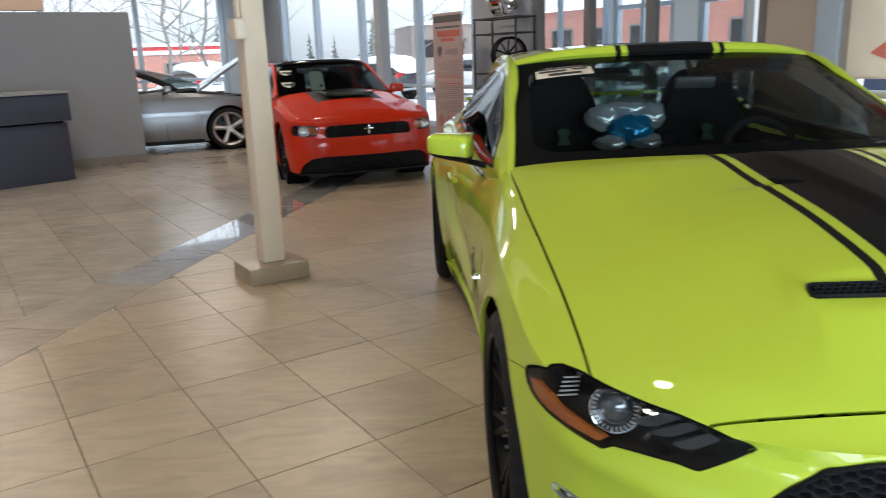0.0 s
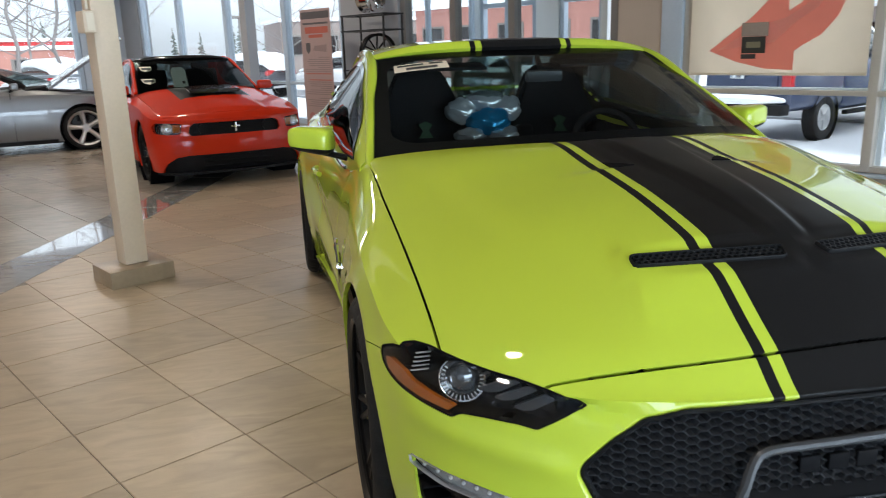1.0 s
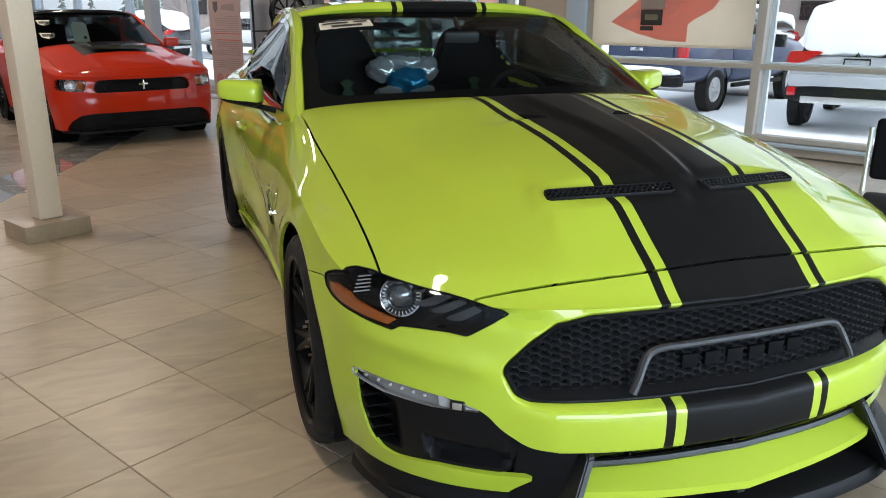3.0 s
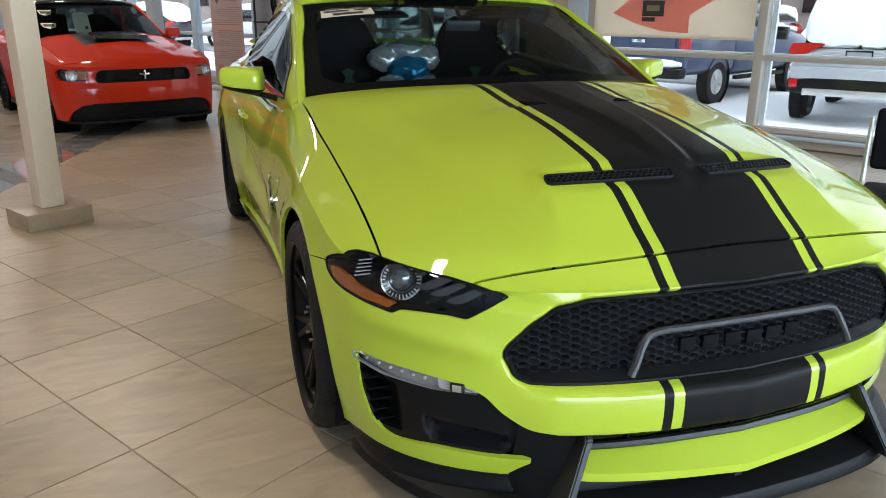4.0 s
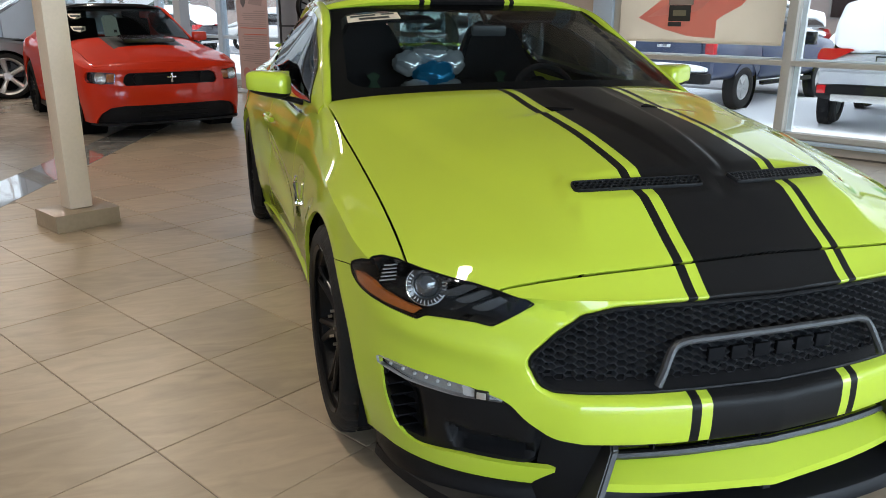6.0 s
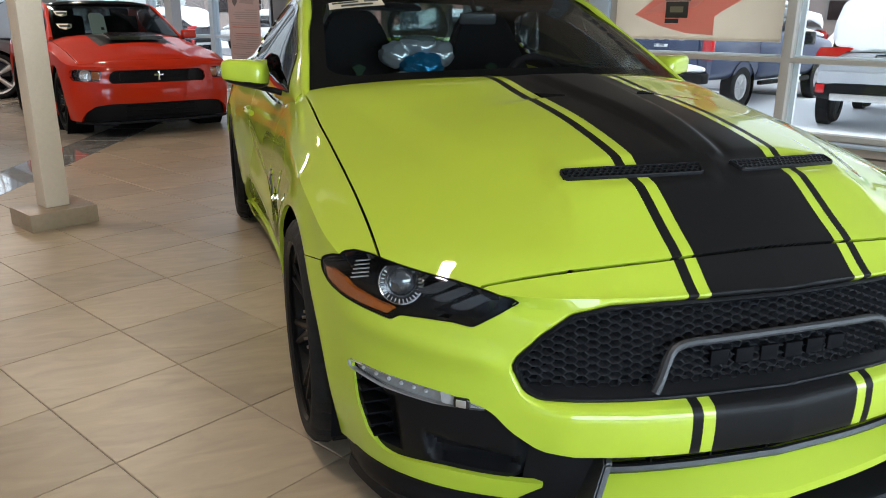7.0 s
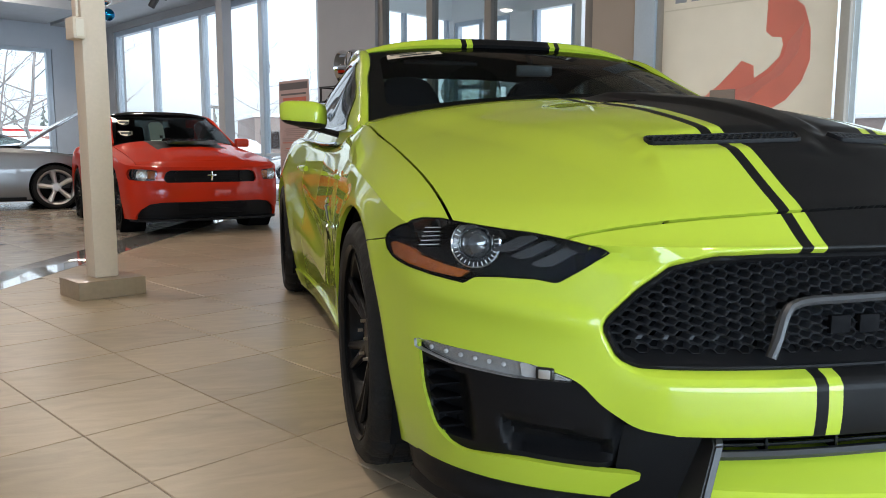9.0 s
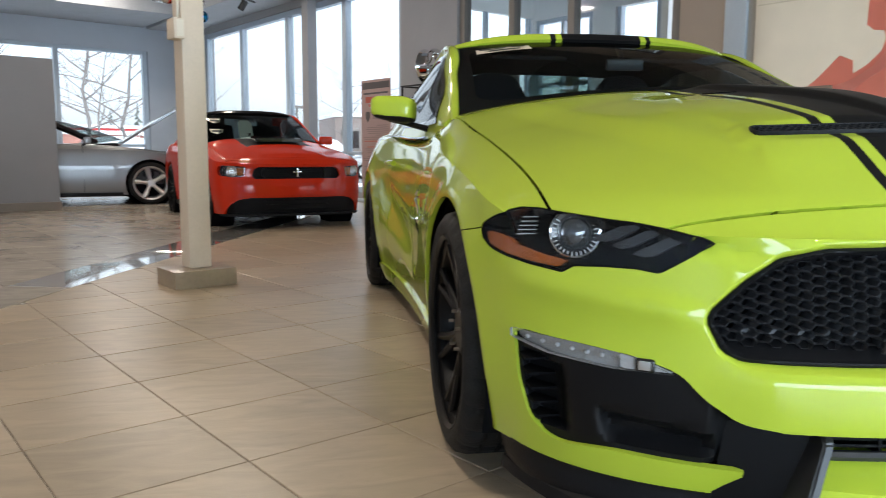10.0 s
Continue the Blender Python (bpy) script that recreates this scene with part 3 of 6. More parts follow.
# half outline of the body at bumper height: (s, x, y), nose to tail
OUTLINE = curve([(0, 0, -.945), (1, .25, -.925), (2, .45, -.885), (3, .624, -.815), (4, .78, -.705), (5, .895, -.565), (6, .960, -.40), (7, .988, -.15), (8, .995, .1),
                 (9, .985, .45), (10, .965, .9), (11, .96, 1.5), (12, .985, 2.1), (13, 1.03, 2.6), (14, 1.04, 2.95), (15, 1.0, 3.4), (16, .9, 3.65), (17, .6, 3.83), (18, 0, 3.88)])
NOSE = curve([(.10, .10), (.2, .055), (.30, .01), (.372, -.004), (.46, 0), (.56, .014), (.62, .024), (.685, .04), (.80, .09)])       # set back of the nose by height
TUCK = curve([(.10, .075), (.2, .045), (.35, .012), (.5, 0), (.62, 0), (.7, .010), (.8, .03), (.88, .06), (1.0, .12)])  # set in of the flanks by height
TOP = curve([(0, .697), (3, .699), (4.5, .704), (5.5, .715), (6, .735), (7, .79), (8, .825), (9, .85), (11, .88), (13, .93), (15, .95), (18, .93)])  # shoulder height by s
HOOD_C = curve([(-.95, .69), (-.905, .72), (-.82, .772), (-.7, .845), (-.62, .885), (-.4, .958), (0, 1.02), (.3, 1.05), (.72, 1.05), (1.2, 1.0), (3.2, 1.0), (3.9, .97)])
HOOD_E = curve([(-.95, .60), (-.78, .665), (-.54, .745), (-.3, .815), (0, .876), (.36, .935), (.62, .975), (.8, .985), (1.2, .95), (1.5, .935), (2.6, .975), (3.3, .99), (3.9, .95)])


def flank(s, z):
    x, y = OUTLINE(s)
    front = max(0, 1 - s / 6.5) ** .7
    rear = max(0, (s - 14) / 4)
    side = min(1, s / 6) ** 2 if s < 6 else 1
    return np.array([x - TUCK(z) * side * min(1, x / .3 if s > 16 else 1), y + NOSE(z) * front - rear * TUCK(z), z])


def deck(x, y):
    """Height of hood and fender tops inside the shoulder."""
    u = min(abs(x) / .85, 1.25)
    c, e = HOOD_C(y), HOOD_E(y)
    k = min(1, max(0, (y - .1) / .6))
    return c - (c - e) * u ** (1.9 + 2.4 * k * k * (3 - 2 * k))


def shoulder_line():
    q = np.array([flank(k, TOP(k)) for k in [j * .02 for j in range(901)]])
    return np.vstack([q[1:][::-1] * np.array([-1, 1, 1]), q])


SHOULDER = shoulder_line()


def height(x, y):
    """Height of the upper surface: it rises from the shoulder line to hood and deck."""
    d2 = (SHOULDER[:, 0] - x) ** 2 + (SHOULDER[:, 1] - y) ** 2
    i = int(np.argmin(d2))
    e = SHOULDER[i, 2]
    w = 1 - (1 - min(1, math.sqrt(d2[i]) / .11)) ** 2.6
    return e + (deck(x, y) - e) * w


def top(s, q):
    """From the shoulder (q 0) to the centreline (q 1)."""
    e = flank(s, TOP(s))
    if s < 10:
        yc = -.93 + 1.65 * (s / 10) ** 1.15
        yc = max(yc, e[1] + .02)
    elif s < 15:
        yc = max(.72, e[1])
    else:
        yc = e[1]
    x, y = e[0] * (1 - q), e[1] + (yc - e[1]) * q
    return np.array([x, y, height(x, y) if q > 0 else e[2]])


def sstep(a, b, x):
    k = min(1, max(0, (x - a) / (b - a)))
    return k * k * (3 - 2 * k)


def hood_relief(x, y):
    """Raised dome that widens to the windshield, lips beside the vents, spine in the middle, a lip across the dome's back."""
    ax = abs(x)
    rise = sstep(-.80, -.62, y)
    edge = float(np.interp(y, (-.7, -.4, -.125, .2, .64), (.475, .56, .625, .67, .75)))
    b = .017 * (1 - sstep(edge - .07, edge + .04, ax)) * rise * (1 - sstep(.25, .66, y))
    b += .010 * sstep(-.74, -.58, y) * (1 - sstep(-.56, -.30, y)) * (1 - sstep(.395 - .25 * min(0, y + .56), .425 - .25 * min(0, y + .56), ax)) * sstep(.02, .10, ax)
    w = .026 + .075 * min(1, max(0, (y + .6) / .95))
    b += .017 * (1 - sstep(w, w + .032, ax)) * sstep(-.68, -.5, y) * (1 - sstep(.2, .42, y))
    return b - .006 * sstep(.0, .022, y) * (1 - sstep(.10, .45, y)) * sstep(.13, .17, ax) * (1 - sstep(.24, .42, ax))


def shell(relief=None, fine=True):
    """Half of the body (x > 0): flanks from the sill up, then over the shoulder to the centreline."""
    st, rows, cols = (.04, 44, 78) if fine else (.08, 24, 26)
    ss = [k * st for k in range(int(6.6 / st))] + [6.6 + k * .12 for k in range(95)] + [18.0]
    vs = [k / rows for k in range(rows)] + [1 + (k / cols) ** 1.3 for k in range(cols + 1)]

    def f(s, v):
        if v < 1:
            return flank(s, .10 + (TOP(s) - .10) * v)
        p = top(s, v - 1)
        if relief:
            p = p + np.array([0, 0, relief(p[0], p[1])])
        return p
    return grid(f, ss, vs, flip=True)


FZ = [.10 + .01 * k for k in range(72)]
FX = [.01 * k for k in range(100)]


def front_table():
    rows = []
    for z in FZ:
        p = np.array([flank(k * .05, z)[:2] for k in range(171)])
        n = int(np.argmax(p[:, 0])) + 1
        rows.append(np.interp(FX, p[:n, 0], p[:n, 1]))
    return np.array(rows)


FY = front_table()


def front_y(x, z):
    """Where the front surface lies at width x and height z."""
    a, b = min(abs(x), .985) * 100, (min(max(z, .10), .805) - .10) * 100
    i, j = min(int(a), 98), min(int(b), 70)
    u, v = a - i, b - j
    return float((FY[j, i] * (1 - u) + FY[j, i + 1] * u) * (1 - v) + (FY[j + 1, i] * (1 - u) + FY[j + 1, i + 1] * u) * v)


def patch(pts, depth=0.0, rim=0.0, step=.005, hole=None, inward=0.0):
    """A fine piece of the front surface inside an outline (x, z), set back by depth, its edges turned in by rim."""
    g = inside(pts)
    x0, x1, z0, z1 = min(p[0] for p in pts), max(p[0] for p in pts), min(p[1] for p in pts), max(p[1] for p in pts)
    nx, nz = max(2, int((x1 - x0) / step) + 1), max(2, int((z1 - z0) / step) + 1)
    b = grid(lambda x, z: (x - inward, front_y(x, z) + depth, z), [x0 - .002 + (x1 - x0 + .004) * k / nx for k in range(nx + 1)], [z0 - .002 + (z1 - z0 + .004) * k / nz for k in range(nz + 1)], True)
    clip(b, (lambda p: g(p.x + inward, p.z)) if hole is None else (lambda p: min(g(p.x + inward, p.z), hole - g(p.x + inward, p.z))))
    if rim:
        edge_in(b, rim)
    return b


def surf(x, y, relief=None):
    """A point of hood or fender top at (x, y)."""
    return Vector((x, y, deck(x, y) + (relief(x, y) if relief else 0)))


def arch(y0, r=.385, z0=.345):
    return lambda p: math.hypot(p.y - y0, p.z - z0) - r


HOOD_NOSE = curve([(-.2, -.820), (0, -.823), (.15, -.8205), (.30, -.811), (.45, -.790), (.56, -.767), (.672, -.738)])
HOOD_PLAN = inside([(x, HOOD_NOSE(x)) for x in [-.2 + .04 * k for k in range(21)]] + [(.64, -.7465), (.672, -.738), (.70, -.79), (.852, -.72), (.852, -.2), (.85, .3), (.838, .80), (-.2, .80)], False)
BASE = 2.80                                             # wheelbase


def hood_gap(p):
    """Positive inside the hood panel (upper surfaces only)."""
    return HOOD_PLAN(abs(p.x), p.y) if p.z > .675 else -abs(p.z - .675) - .01


def wheel(parent, x, y, side, style, r=.345, rim_r=.262, width=.27, rim_mat=RIM):
    """One wheel; side is -1 or 1, its outer face looks along side * x."""
    m = pose(x, y, r, 0, 90 * side, 0)
    w = width / 2
    hub = lathe([(.0, .092), (.062, .092), (.072, .08), (.076, -.05)], m, 32)
    lathe([(rim_r, w - .012), (rim_r + .012, w - .004), (rim_r + .016, w - .016), (rim_r - .012, w - .03), (rim_r - .03, w - .07), (rim_r - .035, -w + .02), (rim_r + .01, -w)], m, 64, hub)
    ob = part("wheel", hub, rim_mat, parent, "black split-spoke alloy wheel" if style == "split" else "alloy wheel")
    n = 7 if style == "split" else 5
    for k in range(n):
        a0 = 2 * math.pi * k / n + .2
        for d in ((-.13, .13) if style == "split" else (0,)):
            pts, rr = [], []
            for i in range(8):
                q = i / 7
                rad = .05 + (rim_r - .058) * q
                an = a0 + d * (q ** .6)
                h = .072 + (w - .034 - .072) * (q ** 1.6)
                pts.append(m @ Vector((rad * math.cos(an), rad * math.sin(an), h)))
                rr.append((.019 - .006 * q) if style == "split" else (.038 + .016 * q))
            part("spoke", tube(pts, rr, 8, None, 1.0 if style == "split" else .8), rim_mat, ob)
    t = lathe([(rim_r + .004, w - .03), (rim_r + .014, w - .006), (rim_r + .04, w), (r - .03, w - .004), (r - .008, w - .02), (r, w - .05)] +
              [q for k in range(4) for q in ((r, w - .062 - k * .05), (r - .008, w - .065 - k * .05), (r - .008, w - .073 - k * .05), (r, w - .076 - k * .05))] +
              [(r, -w + .04), (r - .01, -w + .015), (rim_r + .04, -w), (rim_r + .004, -w + .02)], pose(0, 0, 0), 144)
    for v in t.verts:                          # cross grooves in the tread and its shoulders
        q = math.hypot(v.co.x, v.co.y)
        if q > r - .02 and int(round(math.degrees(math.atan2(v.co.y, v.co.x)) / 2.5) + (3 if v.co.z > 0 else 0)) % 6 == 0:
            v.co.x *= 1 - .009 / q
            v.co.y *= 1 - .009 / q
    t.transform(m)
    part("tyre", t, RUBBER, ob, "black low-profile tyre", angle=40)
    part("brake_disc", cyl(rim_r - .05, .02, m @ pose(0, 0, -.05), n=40), STEEL, ob)
    part("caliper", box(-.05, -.09, -.09, .05, .09, -.02, .01, m=m @ pose(.15, .02, 0)), TRIM, ob)
    part("barrel", lathe([(rim_r - .03, w - .08), (rim_r - .034, -w + .02), (.02, -w + .02)], m, 40), DARK, ob)
    for k in range(5):
        an = 2 * math.pi * k / 5
        part("lug_nut", cyl(.005, .014, m @ pose(.057 * math.cos(an), .057 * math.sin(an), .104), n=6, r2=.005), BRASS if style == "split" else ALLOY, ob)
    return ob



# ---- lime green coupe ----
car = thing("sports_coupe", pose(0, 0, 0), "lime green sports coupe with black racing stripes", "car")
base_shell = shell(hood_relief)
front_shell = clip(base_shell.copy(), lambda p: -.30 - p.y)
side_shell = clip(base_shell.copy(), lambda p: p.y + .36)
fender_shell = clip(clip(base_shell.copy(), lambda p: p.y + .60), lambda p: 1.1 - p.y)


def panel(*tests, src=None):
    b = (src or base_shell).copy()
    for g in tests:
        clip(b, g)
    return b


HEAD_PTS = [(.961, .680), (.952, .6985), (.939, .7135), (.920, .7255), (.897, .7325), (.866, .7338), (.851, .731), (.82, .7265), (.77, .7205), (.723, .716), (.674, .7065), (.607, .688), (.699, .625), (.735, .631), (.79, .630), (.832, .626), (.850, .611), (.90, .619), (.934, .627), (.954, .637), (.961, .655)]
HEAD = inside(HEAD_PTS)
GRILLE = inside(rounded([(-.3, .683), (.30, .683), (.42, .679), (.50, .660), (.56, .617), (.612, .562), (.622, .540), (.597, .484), (.566, .468), (.5, .466), (-.3, .466)], .007, 1))
INTAKE = inside(rounded([(.922, .476), (.865, .472), (.82, .470), (.735, .460), (.665, .436), (.629, .392), (.57, .351), (.49, .342), (.49, .246), (.764, .252), (.85, .238), (.888, .272), (.912, .362)]))
STRIP_PTS = [(.9125, .4735), (.865, .4715), (.82, .470), (.735, .460), (.663, .430), (.757, .428), (.856, .436), (.9105, .453)]
LAMPSTRIP = inside(STRIP_PTS)
seam = lambda p: max(p.y + .10, min(p.z - .684 + .15 * (p.y + .40), max(p.y + .3435, abs(p.x) - .80)))     # bumper against fender
front = lambda p: -seam(p) - .0015
notch = lambda p: max(p.z - .342, abs(p.x) - .545)
bumper = panel(lambda p: -HEAD(p.x, p.z) - .002, front, lambda p: -hood_gap(p) - .003, lambda p: -GRILLE(p.x, p.z) - .013, lambda p: -INTAKE(p.x, p.z), notch, lambda p: p.z - .186, arch(0), src=clip(base_shell.copy(), lambda p: -.15 - p.y))


def bumper_form(bm):
    """The lower bar stands proud with a crease under the grille; a soft ridge under the headlight, a small pocket at its tip."""
    for v in bm.verts:
        ax, z = abs(v.co.x), v.co.z
        f = max(0, 1 - abs(math.hypot(v.co.y, z - .345) - .40) / .09) if ax > .8 and v.co.y > -.55 else 0
        v.co.x += .012 * f * f
        k = sstep(.325, .345, z) * (1 - sstep(.441, .468, z)) * (1 - sstep(.50, .64, ax))
        v.co.y -= (.016 + .006 * max(0, 1 - ax / .5)) * k
        v.co.y -= .015 * math.exp(-((z - .585 + .12 * (.95 - ax)) / .028) ** 2) * sstep(.60, .70, ax) * (1 - sstep(.90, .96, ax))
        v.co.y += .014 * math.exp(-((z - .682 + .16 * (.607 - ax)) / .014) ** 2) * sstep(.46, .60, ax) * (1 - sstep(.61, .66, ax))
    return bm


bumper_form(bumper)
mirrored(bumper)
even_rim(bumper, lambda p: p.z > .70 and p.y < -.70 and abs(p.x) < .625)
edge_in(bumper, .014)
bump = part("front_bumper", bumper, LIME, car, "lime bumper with black stripes")


def vent_frame(side):
    p0, p1 = surf(side * .045, -.611, hood_relief), surf(side * .402, -.548, hood_relief)
    e1 = (p1 - p0).normalized()
    e2 = (surf(side * .24, -.60, hood_relief) - surf(side * .24, -.51, hood_relief)).normalized()
    up = e1.cross(e2).normalized()
    up = up if up.z > 0 else -up
    e2 = up.cross(e1) * (1 if up.cross(e1).y < 0 else -1)
    mid = surf(side * .23, -.559, hood_relief) - p0
    return p0 + up * max(0, mid.dot(up)) * .6, e1, e2, up, (p1 - p0).length


hood = panel(lambda p: -HEAD(p.x, p.z) - .002, lambda p: hood_gap(p) - .003, lambda p: .360 + .42 * (p.x / .832) ** 2 - p.y)
p0, e1, e2, up, long_ = vent_frame(1)
for v in hood.verts:                          # flat seats for the vents
    q = v.co - p0
    a, b, h = q.dot(e1), q.dot(e2), q.dot(up)
    w = (1 - sstep(.03, .075, abs(b))) * (1 - sstep(.0, .05, max(-a, a - long_)))
    v.co -= up * (h + .005) * w
mirrored(hood)
even_rim(hood, lambda p: p.z > .70 and p.y < -.70 and abs(p.x) < .625)
edge_in(hood, .02)
part("hood", hood, LIME, car, "lime hood with broad black stripes")
# dark wedges stand in for the shade behind the dome's rear lip
for side in (1, -1):
    pts = [(.196, .002), (.128, -.004), (.150, .03), (.196, .075)]
    b = bmesh.new()
    lo, hi = ([b.verts.new(surf(side * x, y, hood_relief) + Vector((0, 0, h))) for x, y in pts] for h in (-.004, .003))
    for k in range(4):
        b.faces.new((lo[k], lo[(k + 1) % 4], hi[(k + 1) % 4], hi[k]))
    b.faces.new(hi)
    bmesh.ops.recalc_face_normals(b, faces=b.faces[:])
    part("hood_shade_wedge", b, DARK, car, "dark wedge standing in for shade behind the hood dome", smooth=False)
for side in (1, -1):
    fender = panel(lambda p: -HEAD(p.x, p.z) - .002 if p.y < -.25 else .05, lambda p: seam(p) - .0015, lambda p: .985 - p.y, lambda p: -hood_gap(p) - .003, arch(0), lambda p: p.z - .16, lambda p: abs(p.x) - .70 if p.y < .80 else abs(p.x) - .79, src=fender_shell)
    door = panel(lambda p: p.y - .992, lambda p: 2.04 - p.y, lambda p: p.z - .20, lambda p: abs(p.x) - .80, arch(BASE), src=side_shell)
    quarter = panel(lambda p: p.y - 2.048, arch(BASE), lambda p: p.z - .16, lambda p: max(abs(p.x) - .80, p.y - 3.05), src=side_shell)
    sill = panel(lambda p: p.y - .40, lambda p: 2.42 - p.y, lambda p: .197 - p.z, src=side_shell)
    for v in sill.verts:
        v.co.x += .012
    for name, b, lab in (("front_fender", fender, ""), ("door", door, ""), ("rear_quarter", quarter, ""), ("side_skirt", sill, "")):
        for v in b.verts:                      # flares and a body crease
            f = max(0, 1 - abs(math.hypot(v.co.y - (0 if v.co.y < 1.4 else BASE), v.co.z - .345) - .40) / .09) if abs(v.co.x) > .8 and v.co.z < .85 else 0
            v.co.x += .012 * f * f
            if name == "door" or name == "rear_quarter":
                cr = .30 + .17 * (v.co.y - .9)
                v.co.x -= .03 * (1 - sstep(0, .16, abs(v.co.z - cr - .1))) * sstep(1.0, 1.3, v.co.y) * (1 - sstep(2.0, 2.45, v.co.y))
        edge_in(b, .014 if name == "front_fender" else .03)
        if side < 0:
            flipped(b)
        part(name, b, LIME_PLAIN if name != "rear_quarter" else LIME, car)
    # arch liner
    part("arch_liner", clip(lathe([(.395, .0), (.395, .30), (.1, .30)], pose(side * .955, 0, .345, 0, -90 * side, 0), 40), lambda p: p.z - .17), DARK, car)
    part("arch_liner", clip(lathe([(.40, .0), (.40, .34), (.1, .34)], pose(side * 1.0, BASE, .345, 0, -90 * side, 0), 40), lambda p: p.z - .17), DARK, car)
    wheel(car, side * .858, 0, side, "split", width=.275)
    wheel(car, side * .888, BASE, side, "split", width=.30)
    # fender badge
    pts = [(.68 + .03 * math.sin(k * .9), .715 - .017 * k) for k in range(8)]
    part("fender_slit", tube([(side * (OUTLINE(9.5 + 1.1 * k / 6)[0] - .002), .70 + .30 * k / 6, .555 + .06 * k / 6) for k in range(7)], [.003, .009, .010, .009, .007, .005, .002], 6, flat=1.5), DARK, car)
    part("fender_badge", tube([(side * .982, y - .0, z) for y, z in pts], [.004, .008, .010, .007, .006, .007, .010, .004], 8), CHROME, car, "chrome snake badge")
part("underbody", box(-.84, -.55, .13, .84, 3.5, .30), DARK, car)
part("firewall", box(-.70, -.60, .30, .70, .62, .60), DARK, car)

def rounded_path(pts, d=.02, n=2):
    """Rounds the corners of an open line."""
    for _ in range(n):
        out = [pts[0]]
        for a, p, b in zip(pts, pts[1:], pts[2:]):
            for q in (a, b):
                k = min(.3, d / math.hypot(q[0] - p[0], q[1] - p[1]))
                out.append((p[0] + (q[0] - p[0]) * k, p[1] + (q[1] - p[1]) * k))
        pts, d = out + [pts[-1]], d * .5
    return pts


# grille: backing, surround, honeycomb, shelf, bracket, letter shapes
FRONT = lambda p: -.2 - p.y
back = shifted(mirrored(panel(FRONT, lambda p: GRILLE(p.x, p.z) + .012, src=front_shell)), .085)
part("grille_backing", back, DARK, car)
def grille_band(lo, hi, depth):
    """A ring of the front round the grille, between two distances from its outline, set back by depth(distance)."""
    xs_, zs_ = [.0, .1, .2, .28] + [.30 + .005 * k for k in range(70)], [.445 + .004 * k for k in range(66)]
    b = grid(lambda x, z: (x, front_y(x, z), z), xs_, zs_, True)
    clip(b, lambda p: GRILLE(p.x, p.z) - lo)
    clip(b, lambda p: hi - GRILLE(p.x, p.z))
    bumper_form(b)
    for v in b.verts:
        v.co.y += depth(GRILLE(v.co.x, v.co.z))
    return mirrored(b)


part("grille_edge", edge_in(grille_band(-.0135, .004, lambda d: .018 * sstep(-.0135, .004, d) ** 1.3), .02), LIME, car, "lime rolled edge round the grille")
part("grille_surround", edge_in(grille_band(-.001, .013, lambda d: .010 + .012 * sstep(.005, .013, d) - .004 * sstep(-.001, .004, d)), .05), TRIM, car, "matt black grille surround")
shelf = panel(FRONT, lambda p: GRILLE(p.x, p.z) - .010, lambda p: .513 - p.z, src=front_shell)
for v in shelf.verts:
    k = (v.co.z - .47) / .043
    v.co.y += .006 + .05 * max(0, k)
part("grille_shelf", mirrored(shelf), TRIM, car, "smooth black lower grille shelf")
comb = bmesh.new()
CELL, FLAT = .0158, .66
for i in range(-27, 28):
    for j in range(14):
        cx, cz = i * CELL * 1.5, .474 + (j + (.5 if i % 2 else 0)) * CELL * math.sqrt(3) * FLAT
        if GRILLE(cx, cz) < .008 or cz < .498:
            continue
        ring = []
        for rad, d in ((CELL * .985, .029), (CELL * .905, .027), (CELL * .875, .056)):
            loop = []
            for k in range(6):
                an = k * math.pi / 3
                x, z = cx + rad * math.cos(an), cz + rad * FLAT * math.sin(an)
                loop.append(comb.verts.new((x, front_y(min(abs(x), .97), z) + d, z)))
            ring.append(loop)
        for a, c in zip(ring, ring[1:]):
            for k in range(6):
                comb.faces.new((a[k], a[(k + 1) % 6], c[(k + 1) % 6], c[k]))
        if cz < .60 and abs(cx) < .32 or cz < .525:
            comb.faces.new(ring[-1])
tagged(part("honeycomb", comb, mat("grille_mesh_black", (.060, .063, .070), .42), car, "black honeycomb grille mesh", smooth=False), kind="stuff")
brk = rounded_path([(-.335, .494), (-.300, .575), (-.270, .596), (.0, .603), (.270, .596), (.300, .575), (.335, .494)])
path = []
for (x0, z0), (x1, z1) in zip(brk, brk[1:]):
    for k in range(3):
        x, z = x0 + (x1 - x0) * k / 3, z0 + (z1 - z0) * k / 3
        path.append((x, front_y(x, z) - .012 + .012 * sstep(.51, .6, z), z))
path.append((.335, front_y(.335, .494) - .012, .494))
part("grille_bracket", tube(path, .0115, 8, flat=.8), mat("bracket_grey", (.05, .052, .056), .45, .1), car, "charcoal bracket across the grille")
LETTER = mat("grille_mark_black", (.006, .006, .007), .7, spec=.08)
for i in range(6):
    x0 = -.185 + i * .064
    part("grille_mark", box(x0, .0, .526, x0 + .047, .012, .562, .003, m=Matrix.Translation((0, front_y(x0, .54) + .022, 0))), LETTER, car)

